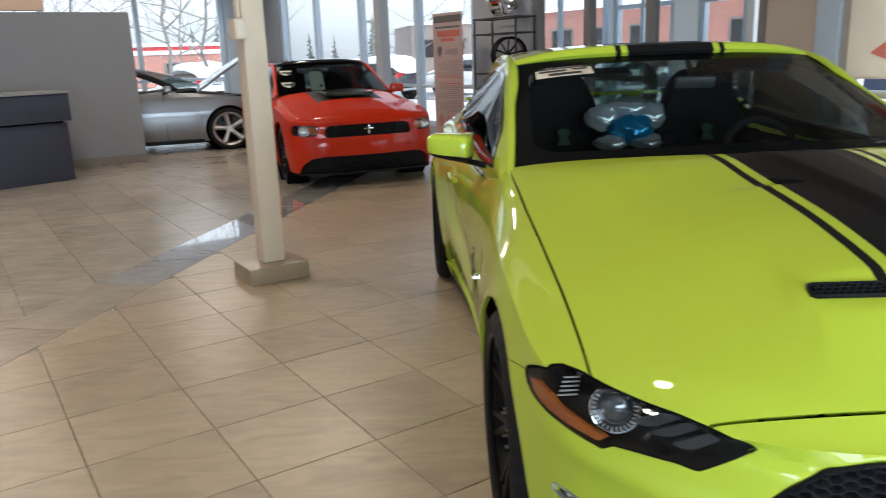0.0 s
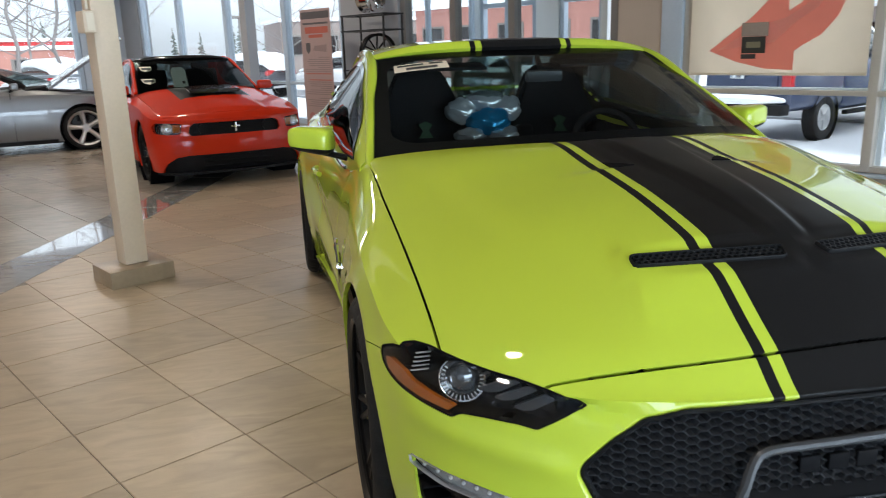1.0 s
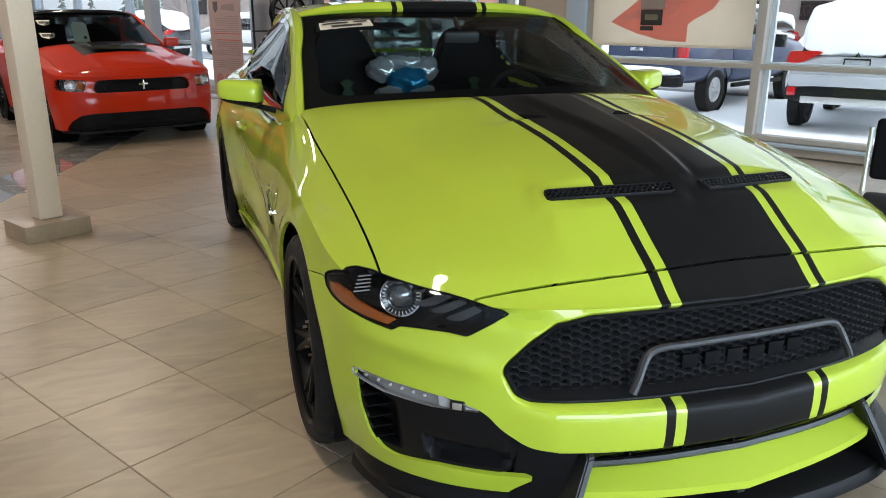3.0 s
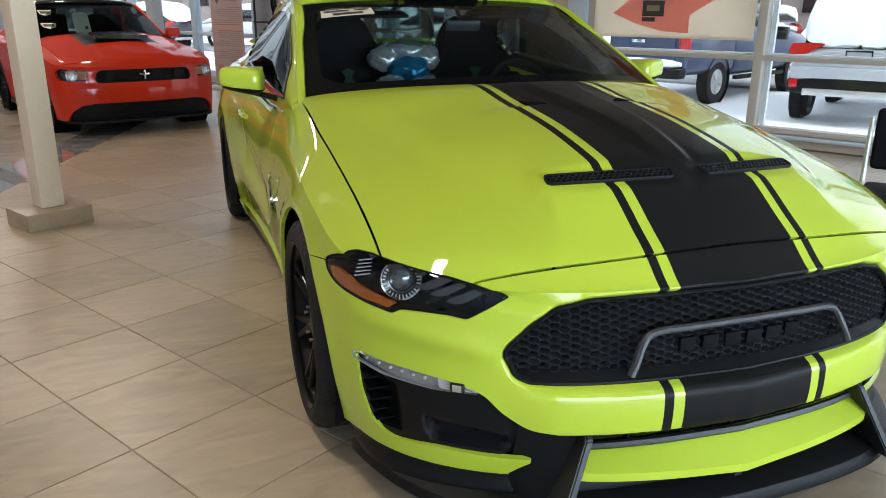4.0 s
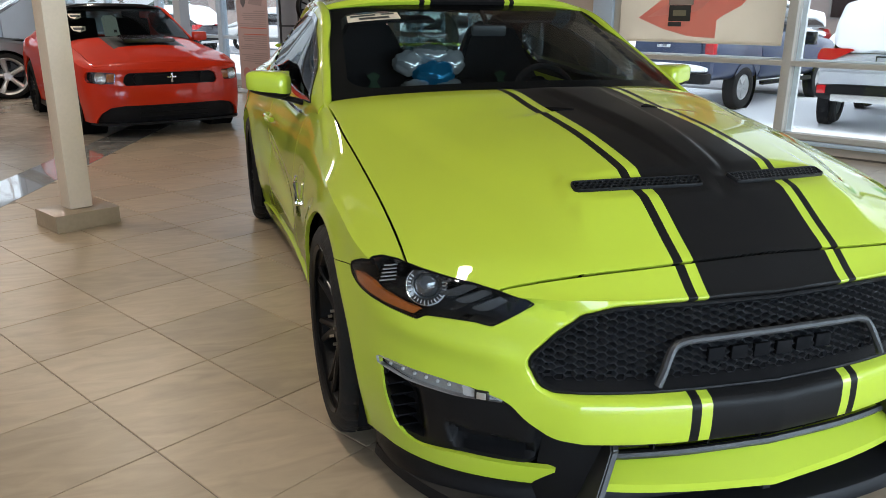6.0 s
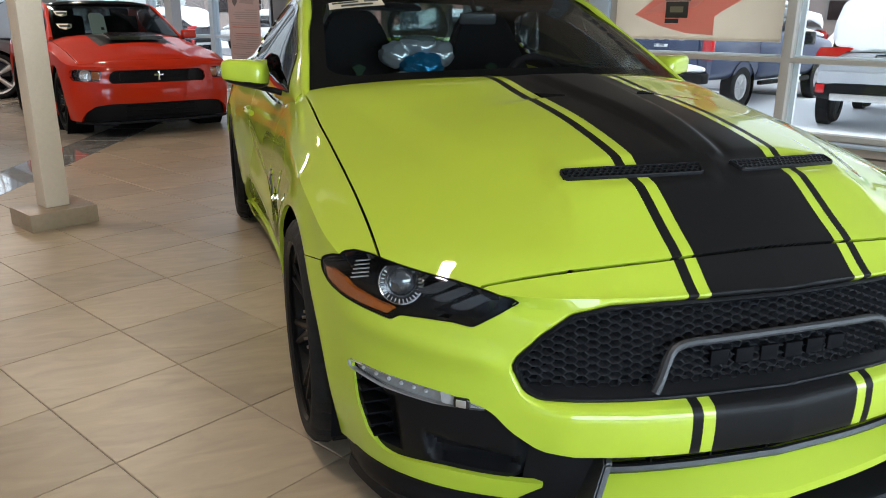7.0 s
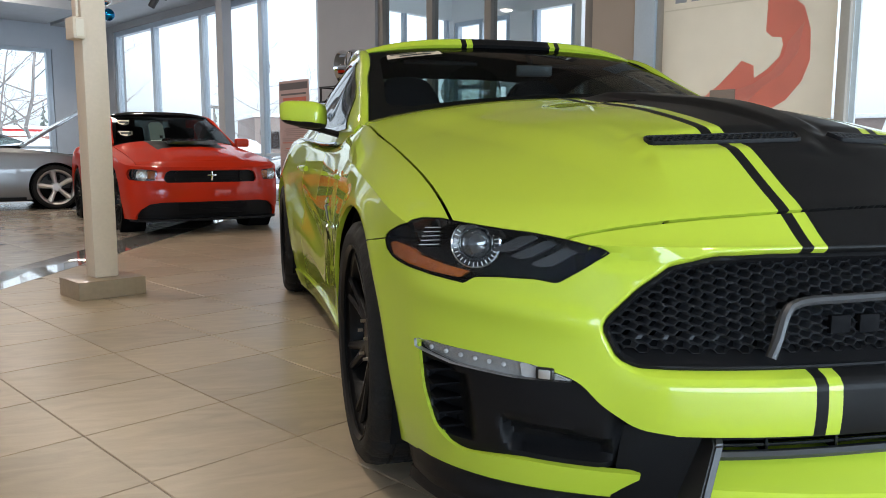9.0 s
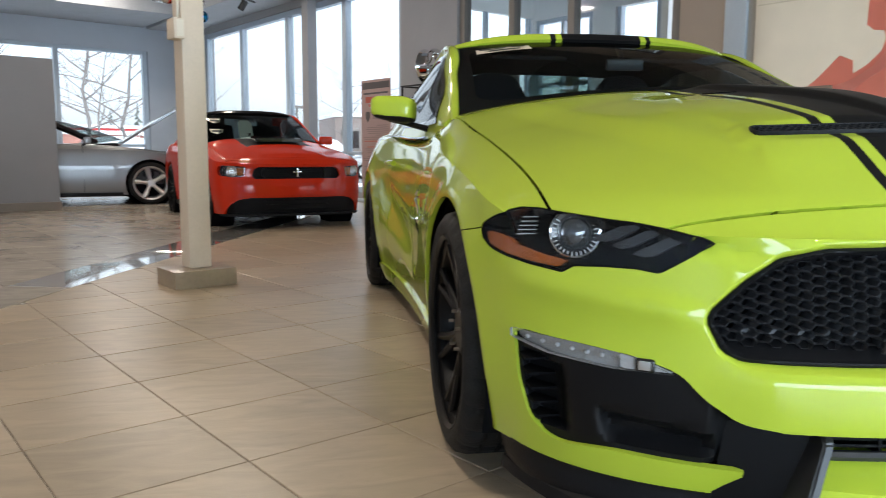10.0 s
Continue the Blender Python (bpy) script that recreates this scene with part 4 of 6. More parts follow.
# lower front: corner intakes, lamp strips, blade, splitter, fins
PROJECTOR = mat("projector_glass", (.10, .11, .12), .04, .6, 1)
for side in (1, -1):
    def put(name, b, material, label="", parent=car):
        if side < 0:
            flipped(b)
        return part(name, b, material, parent, label)
    rec = panel(FRONT, lambda p: INTAKE(p.x, p.z) - .001, lambda p: -LAMPSTRIP(p.x, p.z) - .001, src=front_shell)
    SLATS = inside([(.912, .437), (.842, .412), (.822, .272), (.873, .262), (.898, .33)])
    POCKET = inside([(.800, .345), (.70, .333), (.60, .318), (.580, .262), (.756, .256), (.782, .276)])
    for v in rec.verts:
        d = .012 + .045 * sstep(.0, .012, SLATS(v.co.x, v.co.z)) + .045 * sstep(.0, .03, POCKET(v.co.x, v.co.z))
        d += .05 * sstep(.62, .55, v.co.x) if v.co.x < .62 else 0
        v.co.y += d
        v.co.x -= d * .25
    intake = put("corner_intake", rec, TRIM, "matt black corner intake")
    for k in range(5):
        z = .285 + .032 * k
        x0, x1 = .832 + .004 * k, .882 + .007 * k
        put("slat", box(x0, front_y(x1, z) + .046, z, x1, front_y(x0, z) + .055, z + .005), DARK, parent=intake)
    lamp = put("lamp_strip", patch(STRIP_PTS, .004, .012), LENS, "clear lamp strip")
    lamp.visible_shadow = False
    put("strip_reflector", patch(STRIP_PTS, .028, -.02), mat("strip_reflector_grey", (.42, .42, .42), .25, .4, .6, bump=.35, scale=90), "ribbed grey reflector", lamp)
    put("fog_plate", patch([(.758, .460), (.735, .458), (.668, .433), (.755, .4315)], .009, .01), FROST, "bright fog lamp plate", lamp)
    put("fog_lamp", box(-.019, -.012, -.0135, .019, .01, .0135, .007, m=pose(.716, front_y(.716, .4445) + .008, .4445, 0, 0, 38), seg=3), GLOSS_BLACK, "square fog lamp", lamp)
    put("fog_lens", box(-.012, -.014, -.009, .012, -.010, .009, .002, m=pose(.716, front_y(.716, .4445) + .008, .4445, 0, 0, 38)), ALLOY, "small fog lens", lamp)
    for k in range(6):
        x = .782 + .023 * k
        z = .449 + .010 * (k / 6)
        put("strip_diode", ball(.0055, pose(x, front_y(x, z) + .018, z), u=10, v=6), FROST, "small bright diode", lamp)
    # headlight
    hl = put("headlight", panel(FRONT, lambda p: HEAD(p.x, p.z) - .0015, src=front_shell), LENS, "clear headlight cover over a black housing")
    hl.visible_shadow = False
    put("housing", edge_in(shifted(panel(FRONT, lambda p: HEAD(p.x, p.z) - .0015, src=front_shell), .095), -.094), GLOSS_BLACK, "gloss black housing", hl)
    put("seal", edge_in(shifted(panel(FRONT, lambda p: HEAD(p.x, p.z) + .0015, lambda p: .001 - HEAD(p.x, p.z), src=front_shell), .001), .02), DARK, "black seal", hl)
    lx, lz = .814, .687
    ly = front_y(lx, lz) + .054
    brow = lambda p: .7262 - p.z              # the rings end under the brow of the hood
    lm = pose(lx, ly, lz, 84, 0, 20)
    put("lens_bowl", clip(lathe([(.028, -.012), (.033, .004), (.049, .010), (.051, -.02)], lm, 40), brow), GLOSS_BLACK, parent=hl)
    arc_ = [2 * math.pi * k / 40 for k in range(41)]
    put("lens_ring", clip(tube([lm @ Vector((.051 * math.cos(k), .051 * math.sin(k), .012)) for k in arc_[12:32]], .004, 8), brow), CHROME, "chrome arc beside the lens", hl)
    put("outer_ring", clip(tube([lm @ Vector((.0505 * math.cos(k), .0505 * math.sin(k), .013)) for k in arc_], .0015, 6), brow), CHROME, "thin chrome outer ring", hl)
    put("bezel_ring", clip(lathe([(.031, .006), (.0335, .012), (.036, .006)], lm, 40), brow), CHROME, "chrome bezel", hl)
    for k in range(30):
        an = math.radians(12 * k)
        if brow(lm @ Vector((.047 * math.cos(an), .047 * math.sin(an), .012))) < .004:
            continue
        put("ring_tick", box(.0395, -.0010, .008, .047, .0008, .013, m=lm @ pose(0, 0, 0, 0, 0, math.degrees(an))), ALLOY, parent=hl)
    put("projector", ball(.031, lm @ Matrix.Diagonal((1, 1, .6, 1))), PROJECTOR, "glass projector lens", hl)
    am = patch([(.955, .670), (.948, .675), (.927, .668), (.915, .655), (.871, .640), (.838, .634), (.852, .618), (.90, .624), (.934, .633), (.952, .645)], .012, .012)
    put("side_marker", am, AMBER, "amber side reflector", hl)
    for pts in ([(.734, .655), (.715, .650), (.696, .654), (.648, .686), (.650, .696), (.662, .697)], [(.766, .669), (.752, .664), (.731, .669), (.678, .702), (.685, .706), (.709, .701)], [(.797, .679), (.777, .676), (.756, .682), (.716, .708), (.726, .712), (.749, .708)]):
        br = patch(pts, .026, .015, .003)
        put("light_bar", br, GREYBAR, "grey running light bar", hl)
    for k in range(5):
        z = .676 + .009 * k
        put("reflector_fin", box(.872 - .002 * k, front_y(.9, z) + .030, z, .915 - .004 * k, front_y(.9, z) + .036, z + .0018), FROST, parent=hl)
    # fin at the end of the lower opening
    fin = prism([(-1.005, .112), (-.80, .112), (-.80, .342), (-.93, .342), (-.945, .33)], .0, .022, Matrix(((0, 0, 1, .520), (1, 0, 0, .03), (0, 1, 0, 0), (0, 0, 0, 1))), bevel=.004)
    for v in fin.verts:
        v.co.x -= .105 * (v.co.z - .112) / .23
    put("fin_cheek", grid(lambda u, w: (.541 - .105 * w + (.06 + .07 * w) * u, front_y(.5, .25) - .03 * (1 - u) + .055 * u, .118 + .222 * w), [k / 6 for k in range(7)], [k / 6 for k in range(7)], True), TRIM, "black side of the lower opening")
    put("splitter_fin", fin, SATIN, "black splitter fin")
low = mirrored(panel(lambda p: -.375 - p.y, lambda p: .190 - p.z, lambda p: p.z - .102, src=front_shell))
for v in low.verts:
    k = .026 * (1 - sstep(.14, .19, v.co.z))
    v.co.y -= .004 + k
    v.co.x += math.copysign(.3 * k * sstep(.3, .9, abs(v.co.x)), v.co.x)
part("lower_skirt", edge_in(low, .03), TRIM, car, "black lower skirt")
back2 = mirrored(panel(FRONT, lambda p: .36 - p.z, lambda p: .60 - abs(p.x), lambda p: p.z - .10, src=front_shell))
part("lower_grille", shifted(back2, .10), DARK, car)
for k in range(3):
    part("inlet_bar", tube([(x, front_y(x, .3) + .035, .318 - .014 * k) for x in [-.42 + .042 * i for i in range(21)]], .0035, 6), TRIM, car)
for x in (-.3, -.15, 0, .15, .3):
    part("inlet_rib", box(x - .003, front_y(x, .3) + .03, .275, x + .003, front_y(x, .3) + .06, .34), TRIM, car)
blade = bmesh.new()
xs = [-.4576 + .0208 * i for i in range(45)]
sec = lambda x: [(front_y(x, .3) + .075, .292), (front_y(x, .3) + .03, .288), (front_y(x, .3) - .046 + .10 * max(0, abs(x) - .44), .250 - .032 * (1 - abs(x) / .473)), (front_y(x, .3) - .044 + .10 * max(0, abs(x) - .44), .226 - .032 * (1 - abs(x) / .473)), (front_y(x, .3) + .06, .20)]
rr = [[blade.verts.new((x, *q)) for q in sec(x)] for x in xs]
for a, c in zip(rr, rr[1:]):
    for k in range(4):
        blade.faces.new((a[k], a[k + 1], c[k + 1], c[k]))
part("lower_blade", blade, LIME_PLAIN, car, "lime blade in the lower opening", angle=20)
part("blade_lip", tube([(x, front_y(x, .3) + .0, .298) for x in xs[2:-2]], .010, 6), SATIN, car, "charcoal strip")
part("tow_tab", box(-.012, front_y(0, .3) - .02, .165, .012, front_y(0, .3) + .02, .19, .003), SATIN, car)
sp = bmesh.new()
prof = 7
for s_ in [k * .12 for k in range(51)]:
    p = flank(s_, .16)
    nx, ny = p[0] * .45, -1.0 + .13 * s_
    k = math.hypot(nx, ny)
    nx, ny = nx / k, ny / k
    o = .105 * (1 - sstep(1.8, 5.6, s_)) + .012
    for d, z in ((-.07, .165), (.0, .150), (o - .018, .136), (o - .006, .130), (o - .002, .118), (o + .012 * (o / .1), .104), (-.06, .098)):
        sp.verts.new((max(0, p[0] + nx * d) if s_ > 0 else 0, p[1] + ny * d, z))
sp.verts.ensure_lookup_table()
for i in range(50):
    for k in range(prof - 1):
        a = i * prof + k
        sp.faces.new((sp.verts[a], sp.verts[a + 1], sp.verts[a + prof + 1], sp.verts[a + prof]))
bmesh.ops.recalc_face_normals(sp, faces=sp.faces[:])
part("splitter", mirrored(sp), TRIM, car, "matt black front splitter")

# hood vents
for side in (1, -1):
    p0, e1, e2, up, long_ = vent_frame(side)
    at = lambda a, b, h: p0 + e1 * a + e2 * b + up * h
    slot = [(.0, -.018), (.006, -.023), (long_ - .012, -.022), (long_ - .002, -.018), (long_, -.008), (long_ - .002, .016), (long_ - .012, .023), (.016, .025), (.006, .019)]
    cx_, n_ = long_ / 2, len(slot)
    inset = [((a - cx_) * .972 + cx_, b * .80) for a, b in slot]
    ring = bmesh.new()
    between = lambda k: [(a * k + c * (1 - k), b * k + d * (1 - k)) for (c, d), (a, b) in zip(slot, inset)]
    loops = [[ring.verts.new(at(a, b, h)) for a, b in pts] for pts, h in ((slot, -.014), (slot, .0015), (between(.25), .004), (between(.8), .004), (inset, .0015), (inset, -.012))]
    for a, c in zip(loops, loops[1:]):
        for k in range(n_):
            ring.faces.new((a[k], a[(k + 1) % n_], c[(k + 1) % n_], c[k]))
    bmesh.ops.recalc_face_normals(ring, faces=ring.faces[:])
    vent = part("hood_vent", ring, TRIM, car, "black hood vent with honeycomb mesh", angle=50)
    floor_ = bmesh.new()
    floor_.faces.new([floor_.verts.new(at(a, b, -.0038)) for a, b in inset])
    part("vent_floor", floor_, DARK, vent, smooth=False)
    mesh_ = bmesh.new()
    HEX = .0112
    for k in range(-1, 26):
        for r in range(3):
            a, b = .012 + (k + .5 * (r % 2)) * HEX * 1.42, (r - 1) * HEX * 1.06
            if not .010 < a < long_ - .012:
                continue
            cell = [[mesh_.verts.new(at(a + HEX * .82 * q * math.sin(j * math.pi / 3), max(-.0185, min(.0195, b + HEX * .72 * q * math.cos(j * math.pi / 3))), h)) for j in range(6)] for q, h in ((1.0, .0025), (.80, .0025), (.74, -.003))]
            for lo, hi in zip(cell, cell[1:]):
                for j in range(6):
                    mesh_.faces.new((lo[j], lo[(j + 1) % 6], hi[(j + 1) % 6], hi[j]))
    part("vent_mesh", mesh_, mat("vent_mesh_black", (.013, .0135, .015), .45, spec=.25), vent, smooth=False)

# greenhouse
def ws_low(u):
    return Vector((.832 * u, .345 + .42 * u * u, 1.052 - .060 * u * u))


def ws_high(u):
    return Vector((.70 * u, 1.435 + .13 * u * u, 1.374 - .028 * u ** 4))


def shield(u, v):
    p = ws_low(u).lerp(ws_high(u), v)
    return p + Vector((0, -.3, .9)) * .035 * math.sin(math.pi * v) * (1 - .5 * u * u)


def roof(u, v):
    a, c = ws_high(u), Vector((.64 * u, 2.62, 1.355 - .012 * u * u))
    p = a.lerp(c, v)
    return p + Vector((0, 0, .036 * sstep(-.01, .035, v) * (1 - sstep(.8, 1, v)) * (1 - .55 * abs(u) ** 4) + .022 * math.sin(math.pi * v) + .010 * (1 - abs(u) ** 3)))


def rear_glass(u, v):
    a, c = roof(u, 1), Vector((.70 * u, 3.40 - .1 * u * u, 1.03))
    return a.lerp(c, v) + Vector((0, .2, .9)) * .03 * math.sin(math.pi * v)


rail = curve([(0, .832, .765, .992), (.25, .763, 1.17, 1.176), (.5, .705, 1.57, 1.345), (.7, .672, 2.05, 1.378), (.85, .645, 2.65, 1.325), (1, .72, 3.32, 1.03)])
belt = curve([(0, .862, .74, .925), (.25, .893, 1.16, .912), (.5, .90, 1.58, .918), (.7, .905, 2.1, .94), (.85, .90, 2.65, .96), (1, .87, 3.32, .98)])


def cheek(k, v):
    p = Vector(rail(k)).lerp(Vector(belt(k)), v)
    return p + Vector((.025 * math.sin(math.pi * v), 0, 0))


U = [-1 + k / 14 for k in range(29)]
V = [k / 14 for k in range(15)]
ws = part("windshield", grid(shield, U, V, True), WINDSHIELD, car, "clear raked windshield")
ws.visible_shadow = False
frit = grid(lambda u, v: (u, v, 0), [-1 + k / 60 for k in range(121)], [k / 50 for k in range(51)], True)


def clear_view(p):
    """Distance outside the rounded clear field of the windshield."""
    x, y = abs(p.x) * .77 - .60, abs(p.y * .95 - .475) - .285
    return math.hypot(max(x, 0), max(y, 0)) + min(max(x, y), 0) - .10


clip(frit, clear_view)
for v in frit.verts:
    v.co = shield(v.co.x, v.co.y)
part("windshield_border", shifted(frit, .004), mat("ceramic_black", (.005, .005, .006), .6, spec=.1), ws, "black ceramic border")
rg = part("rear_window", grid(rear_glass, U, V, True), REARGLASS, car)
rg.visible_shadow = False
part("headliner", shifted(grid(roof, U, V, True), .025), CABIN, car, "black headliner")
part("roof", edge_in(grid(roof, U, [.0, .006, .012, .02, .03, .045, .07] + [.1 + .9 * k / 12 for k in range(13)], True), .02), LIME, car, "lime roof with black stripes")
WINDOW = inside([(.93, .968), (1.10, 1.098), (1.26, 1.172), (1.57, 1.302), (1.78, 1.334), (2.1, 1.334), (2.42, 1.282), (2.62, 1.13), (2.5, 1.02), (2.0, .985), (1.3, .962)], False)
for side in (1, -1):
    for name, g, material in (("side_pillar", lambda p: -WINDOW(p.y, p.z), LIME_PLAIN), ("window_trim", lambda p: min(WINDOW(p.y, p.z), .022 - WINDOW(p.y, p.z)), GLOSS_BLACK), ("side_window", lambda p: WINDOW(p.y, p.z) - .018, SIDEGLASS)):
        b = clip(grid(cheek, [k / 90 for k in range(91)], [k / 24 for k in range(25)]), g)
        if name == "window_trim":
            shifted(b, -.006)
        if name != "side_window":
            edge_in(b, .012 if name == "side_pillar" else .022)
        if side < 0:
            flipped(b)
        part(name, b, material, car)
    lining = shifted(clip(grid(cheek, [k / 60 for k in range(61)], [k / 16 for k in range(17)]), lambda p: .016 - WINDOW(p.y, p.z)), .02)
    part("pillar_lining", flipped(lining) if side < 0 else lining, CABIN, car, "black cabin lining")
    part("a_pillar", tube([(side * .836, .664, .945)] + [(side * (rail(k)[0] - .002), rail(k)[1], rail(k)[2] - .002) for k in [j / 60 for j in range(0, 53)]], [.016] + [.018 + .006 * min(1, j / 8) for j in range(53)], 12, flat=.8), LIME_PLAIN, car)
    part("pillar_cover", tube([(side * (rail(k)[0] - .016), rail(k)[1] + .012, rail(k)[2] - .012) for k in [j / 60 for j in range(2, 53)]], .023, 10), CABIN, car, "black inner pillar cover")
    part("belt_trim", tube([(side * (belt(k)[0] + .004), belt(k)[1], belt(k)[2] + .002) for k in [j / 40 for j in range(9, 36)]], .008, 6), GLOSS_BLACK, car)
    # mirror
    mm = pose(side * 1.026, 1.15, 1.046, 0, 0, side * 20)
    body = ball(1, pose(0, 0, 0), u=36, v=24)
    for v in body.verts:
        q = [math.copysign(abs(k) ** .5, k) for k in v.co]
        w = 1 - .12 * q[0] * side
        v.co = mm @ Vector((.094 * q[0], .062 * q[1] * (1 - .2 * q[0] * side), .054 * q[2] * w - .010 * (1 - q[0] * side)))
    cut = lambda p: p.z - 1.002 + .10 * (abs(p.x) - 1.026) * -1
    cap = part("side_mirror", clip(body.copy(), cut), LIME_PLAIN, car, "lime door mirror")
    part("mirror_foot", clip(body, lambda p: -cut(p) + .002), TRIM, cap, "black mirror underside")
    part("mirror_arm", tube([(side * 1.045, 1.15, .990), (side * .975, 1.14, .977), (side * .915, 1.135, .962), (side * .872, 1.13, .950)], [.014, .018, .022, .024], 10, flat=.6), TRIM, cap, "black mirror arm")
    part("mirror_glass", box(-.08, .062, -.045, .08, .066, .04, m=mm), CHROME, cap)
    part("door_handle", tube([(side * .972, 1.72, .80), (side * .988, 1.78, .80), (side * .988, 1.90, .80), (side * .972, 1.96, .80)], .014, 8), LIME_PLAIN, car)
    part("tail_lamp", box(side * .60 - .2, 3.80, .74, side * .60 + .2, 3.87, .86, .01), REDLENS, car)
part("trunk_lid", grid(lambda u, v: Vector((.80 * u, 3.30 + .52 * v, 1.03 - .03 * u * u - .03 * v)), U, V, True), LIME, car)
wing = prism([(-.74, 3.72), (.74, 3.72), (.70, 3.90), (-.70, 3.90)], 1.075, 1.10, bevel=.008)
part("rear_spoiler", wing, LIME_PLAIN, car, "lime rear spoiler")
for x in (-.55, .55):
    part("spoiler_leg", box(x - .03, 3.74, .98, x + .03, 3.84, 1.077, .008), LIME_PLAIN, car)
part("cowl", grid(lambda u, v: Vector((.79 * u, ws_low(u).y - .03 + .08 * v, ws_low(u).z - .035 + .012 * v)), U, [0, .5, 1]), TRIM, car)
for x in (-.45, .12):
    part("wiper", tube([(x, ws_low(x / .825).y + .02, ws_low(x / .825).z - .005), (x + .5, ws_low((x + .5) / .825).y + .05, ws_low((x + .5) / .825).z + .012)], .006, 6), TRIM, car)

# cabin
part("cabin_tub", (lambda b: (box(-.80, .60, .30, .80, 3.2, .36, bm=b), box(-.84, .62, .36, -.78, 3.2, .93, bm=b), box(.78, .62, .36, .84, 3.2, .93, bm=b), box(-.80, 2.75, .36, .80, 2.9, .98, bm=b), box(-.80, 2.9, .96, .80, 3.35, 1.0, bm=b), b)[-1])(bmesh.new()), CABIN, car)
dash = grid(lambda u, v: Vector((.80 * u, .40 + .32 * u * u * (1 - v) + .75 * v, 1.005 - .03 * u * u - .03 * v - .10 * max(0, v - .8) * 5 + .02 * math.sin(math.pi * v))), U, V)
bmesh.ops.recalc_face_normals(dash, faces=dash.faces[:])
if sum(f.normal.z for f in dash.faces) < 0:
    bmesh.ops.reverse_faces(dash, faces=dash.faces[:])
part("dashboard", edge_in(dash, .15), CABIN, car, "black dashboard")
BUCKET = rounded([(-.24, -.32), (-.275, -.10), (-.285, .08), (-.215, .22), (-.155, .38), (-.10, .45), (.10, .45), (.155, .38), (.215, .22), (.285, .08), (.275, -.10), (.24, -.32)], .04)
UPRIGHT = Matrix(((1, 0, 0, 0), (0, 0, 1, 0), (0, 1, 0, 0), (0, 0, 0, 1)))
for x in (-.38, .38):
    sb = box(-.25, -.25, -.08, .25, .25, .08, .06, seg=3, m=pose(x, 1.72, .62))
    prism(BUCKET, -.06, .06, pose(x, 2.03, .85, -14, 0, 0) @ UPRIGHT, sb, .02)
    for d in (-.22, .22):
        box(-.05, -.13, -.27, .05, .02, .12, .04, bm=sb, m=pose(x + d, 1.97, .84, -14, 0, 0), seg=3)
    seat = part("seat", sb, LEATHER, car, "black bucket seat")
    part("seat_mark", prism([(-.03, -.03), (.03, -.03), (.012, .0), (.03, .025), (0, .04), (-.03, .025), (-.012, 0)], -.002, .002, pose(x, 1.935, .965, 76, 0, 0) @ Matrix.Scale(1.3, 4)), mat("seat_mark_green", (.008, .06, .018), .6), seat, "green stitched mark")
part("centre_console", box(-.11, 1.1, .36, .11, 2.2, .62, .03), CABIN, car)
part("rear_seat", box(-.6, 2.45, .5, .6, 2.75, .96, .06), LEATHER, car)
wheel_m = pose(.38, 1.30, .93, 62, 0, 0)
part("steering_wheel", (lambda b: (lathe([(.165 + .016 * math.cos(k), .016 * math.sin(k)) for k in [j * math.pi / 5 for j in range(11)]], wheel_m, 40, b), box(-.15, -.03, -.01, .15, .03, .012, .01, bm=b, m=wheel_m), cyl(.06, .05, wheel_m, bm=b), b)[-1])(bmesh.new()), CABIN, car, "black steering wheel")
part("rear_view_mirror", box(-.085, -.015, -.026, .085, .015, .026, .012, m=pose(.045, 1.27, 1.256, 12, 0, -8)), mat("mirror_back", (.045, .048, .05), .4), car, "grey-backed rear-view mirror")
part("mirror_stem", tube([(.04, 1.28, 1.27), (.03, 1.33, 1.345)], .012), TRIM, car)
for x in (-.36, .36):
    part("sun_visor", box(-.18, -.06, -.008, .18, .06, .008, .007, m=pose(x, 1.48, 1.305, 10, 0, 0)), CABIN, car)

# paper label behind the windshield
def on_shield(u, v, off=-.004):
    return shield(u, v) + Vector((0, .28, -.95)) * -off


label = thing("window_label", pose(0, 0, 0), "cream paper label with dark print on the windshield", "label")
uv = lambda a, c: Vector(on_shield(-.868 + .312 * a, .745 + .098 * c, .006))
part("paper", grid(lambda a, c: uv(a, c), [k / 8 for k in range(9)], [k / 4 for k in range(5)]), PAPER, label)
for (a0, a1, c0, c1) in ((.06, .55, .62, .84), (.66, .92, .66, .88), (.22, .80, .16, .44)):
    part("print_bar", grid(lambda a, c: uv(a0 + (a1 - a0) * a, c0 + (c1 - c0) * c) + Vector((0, -.0008, .002)), [k / 6 for k in range(7)], [0, 1]), INK, label)

# foil balloon on the dashboard
bal = thing("foil_balloon", pose(-.06, 1.88, .90) @ Matrix.Scale(1.45, 4), "clear and blue foil balloon between the front seats", "balloon")
FOIL = mat("clear_foil", (.78, .80, .80), .14, .55, bump=.6, scale=22)
BLUEFOIL = mat("blue_balloon_foil", (.02, .30, .58), .14, .45, bump=.6, scale=22)


def lobe(r, m, crumple=.12):
    b = ball(r, pose(0, 0, 0), u=28, v=18)
    for v in b.verts:
        v.co *= 1 + crumple * noise.noise(v.co * (1.6 / r)) + .5 * crumple * noise.noise(v.co * (4 / r))
    b.transform(m)
    return b


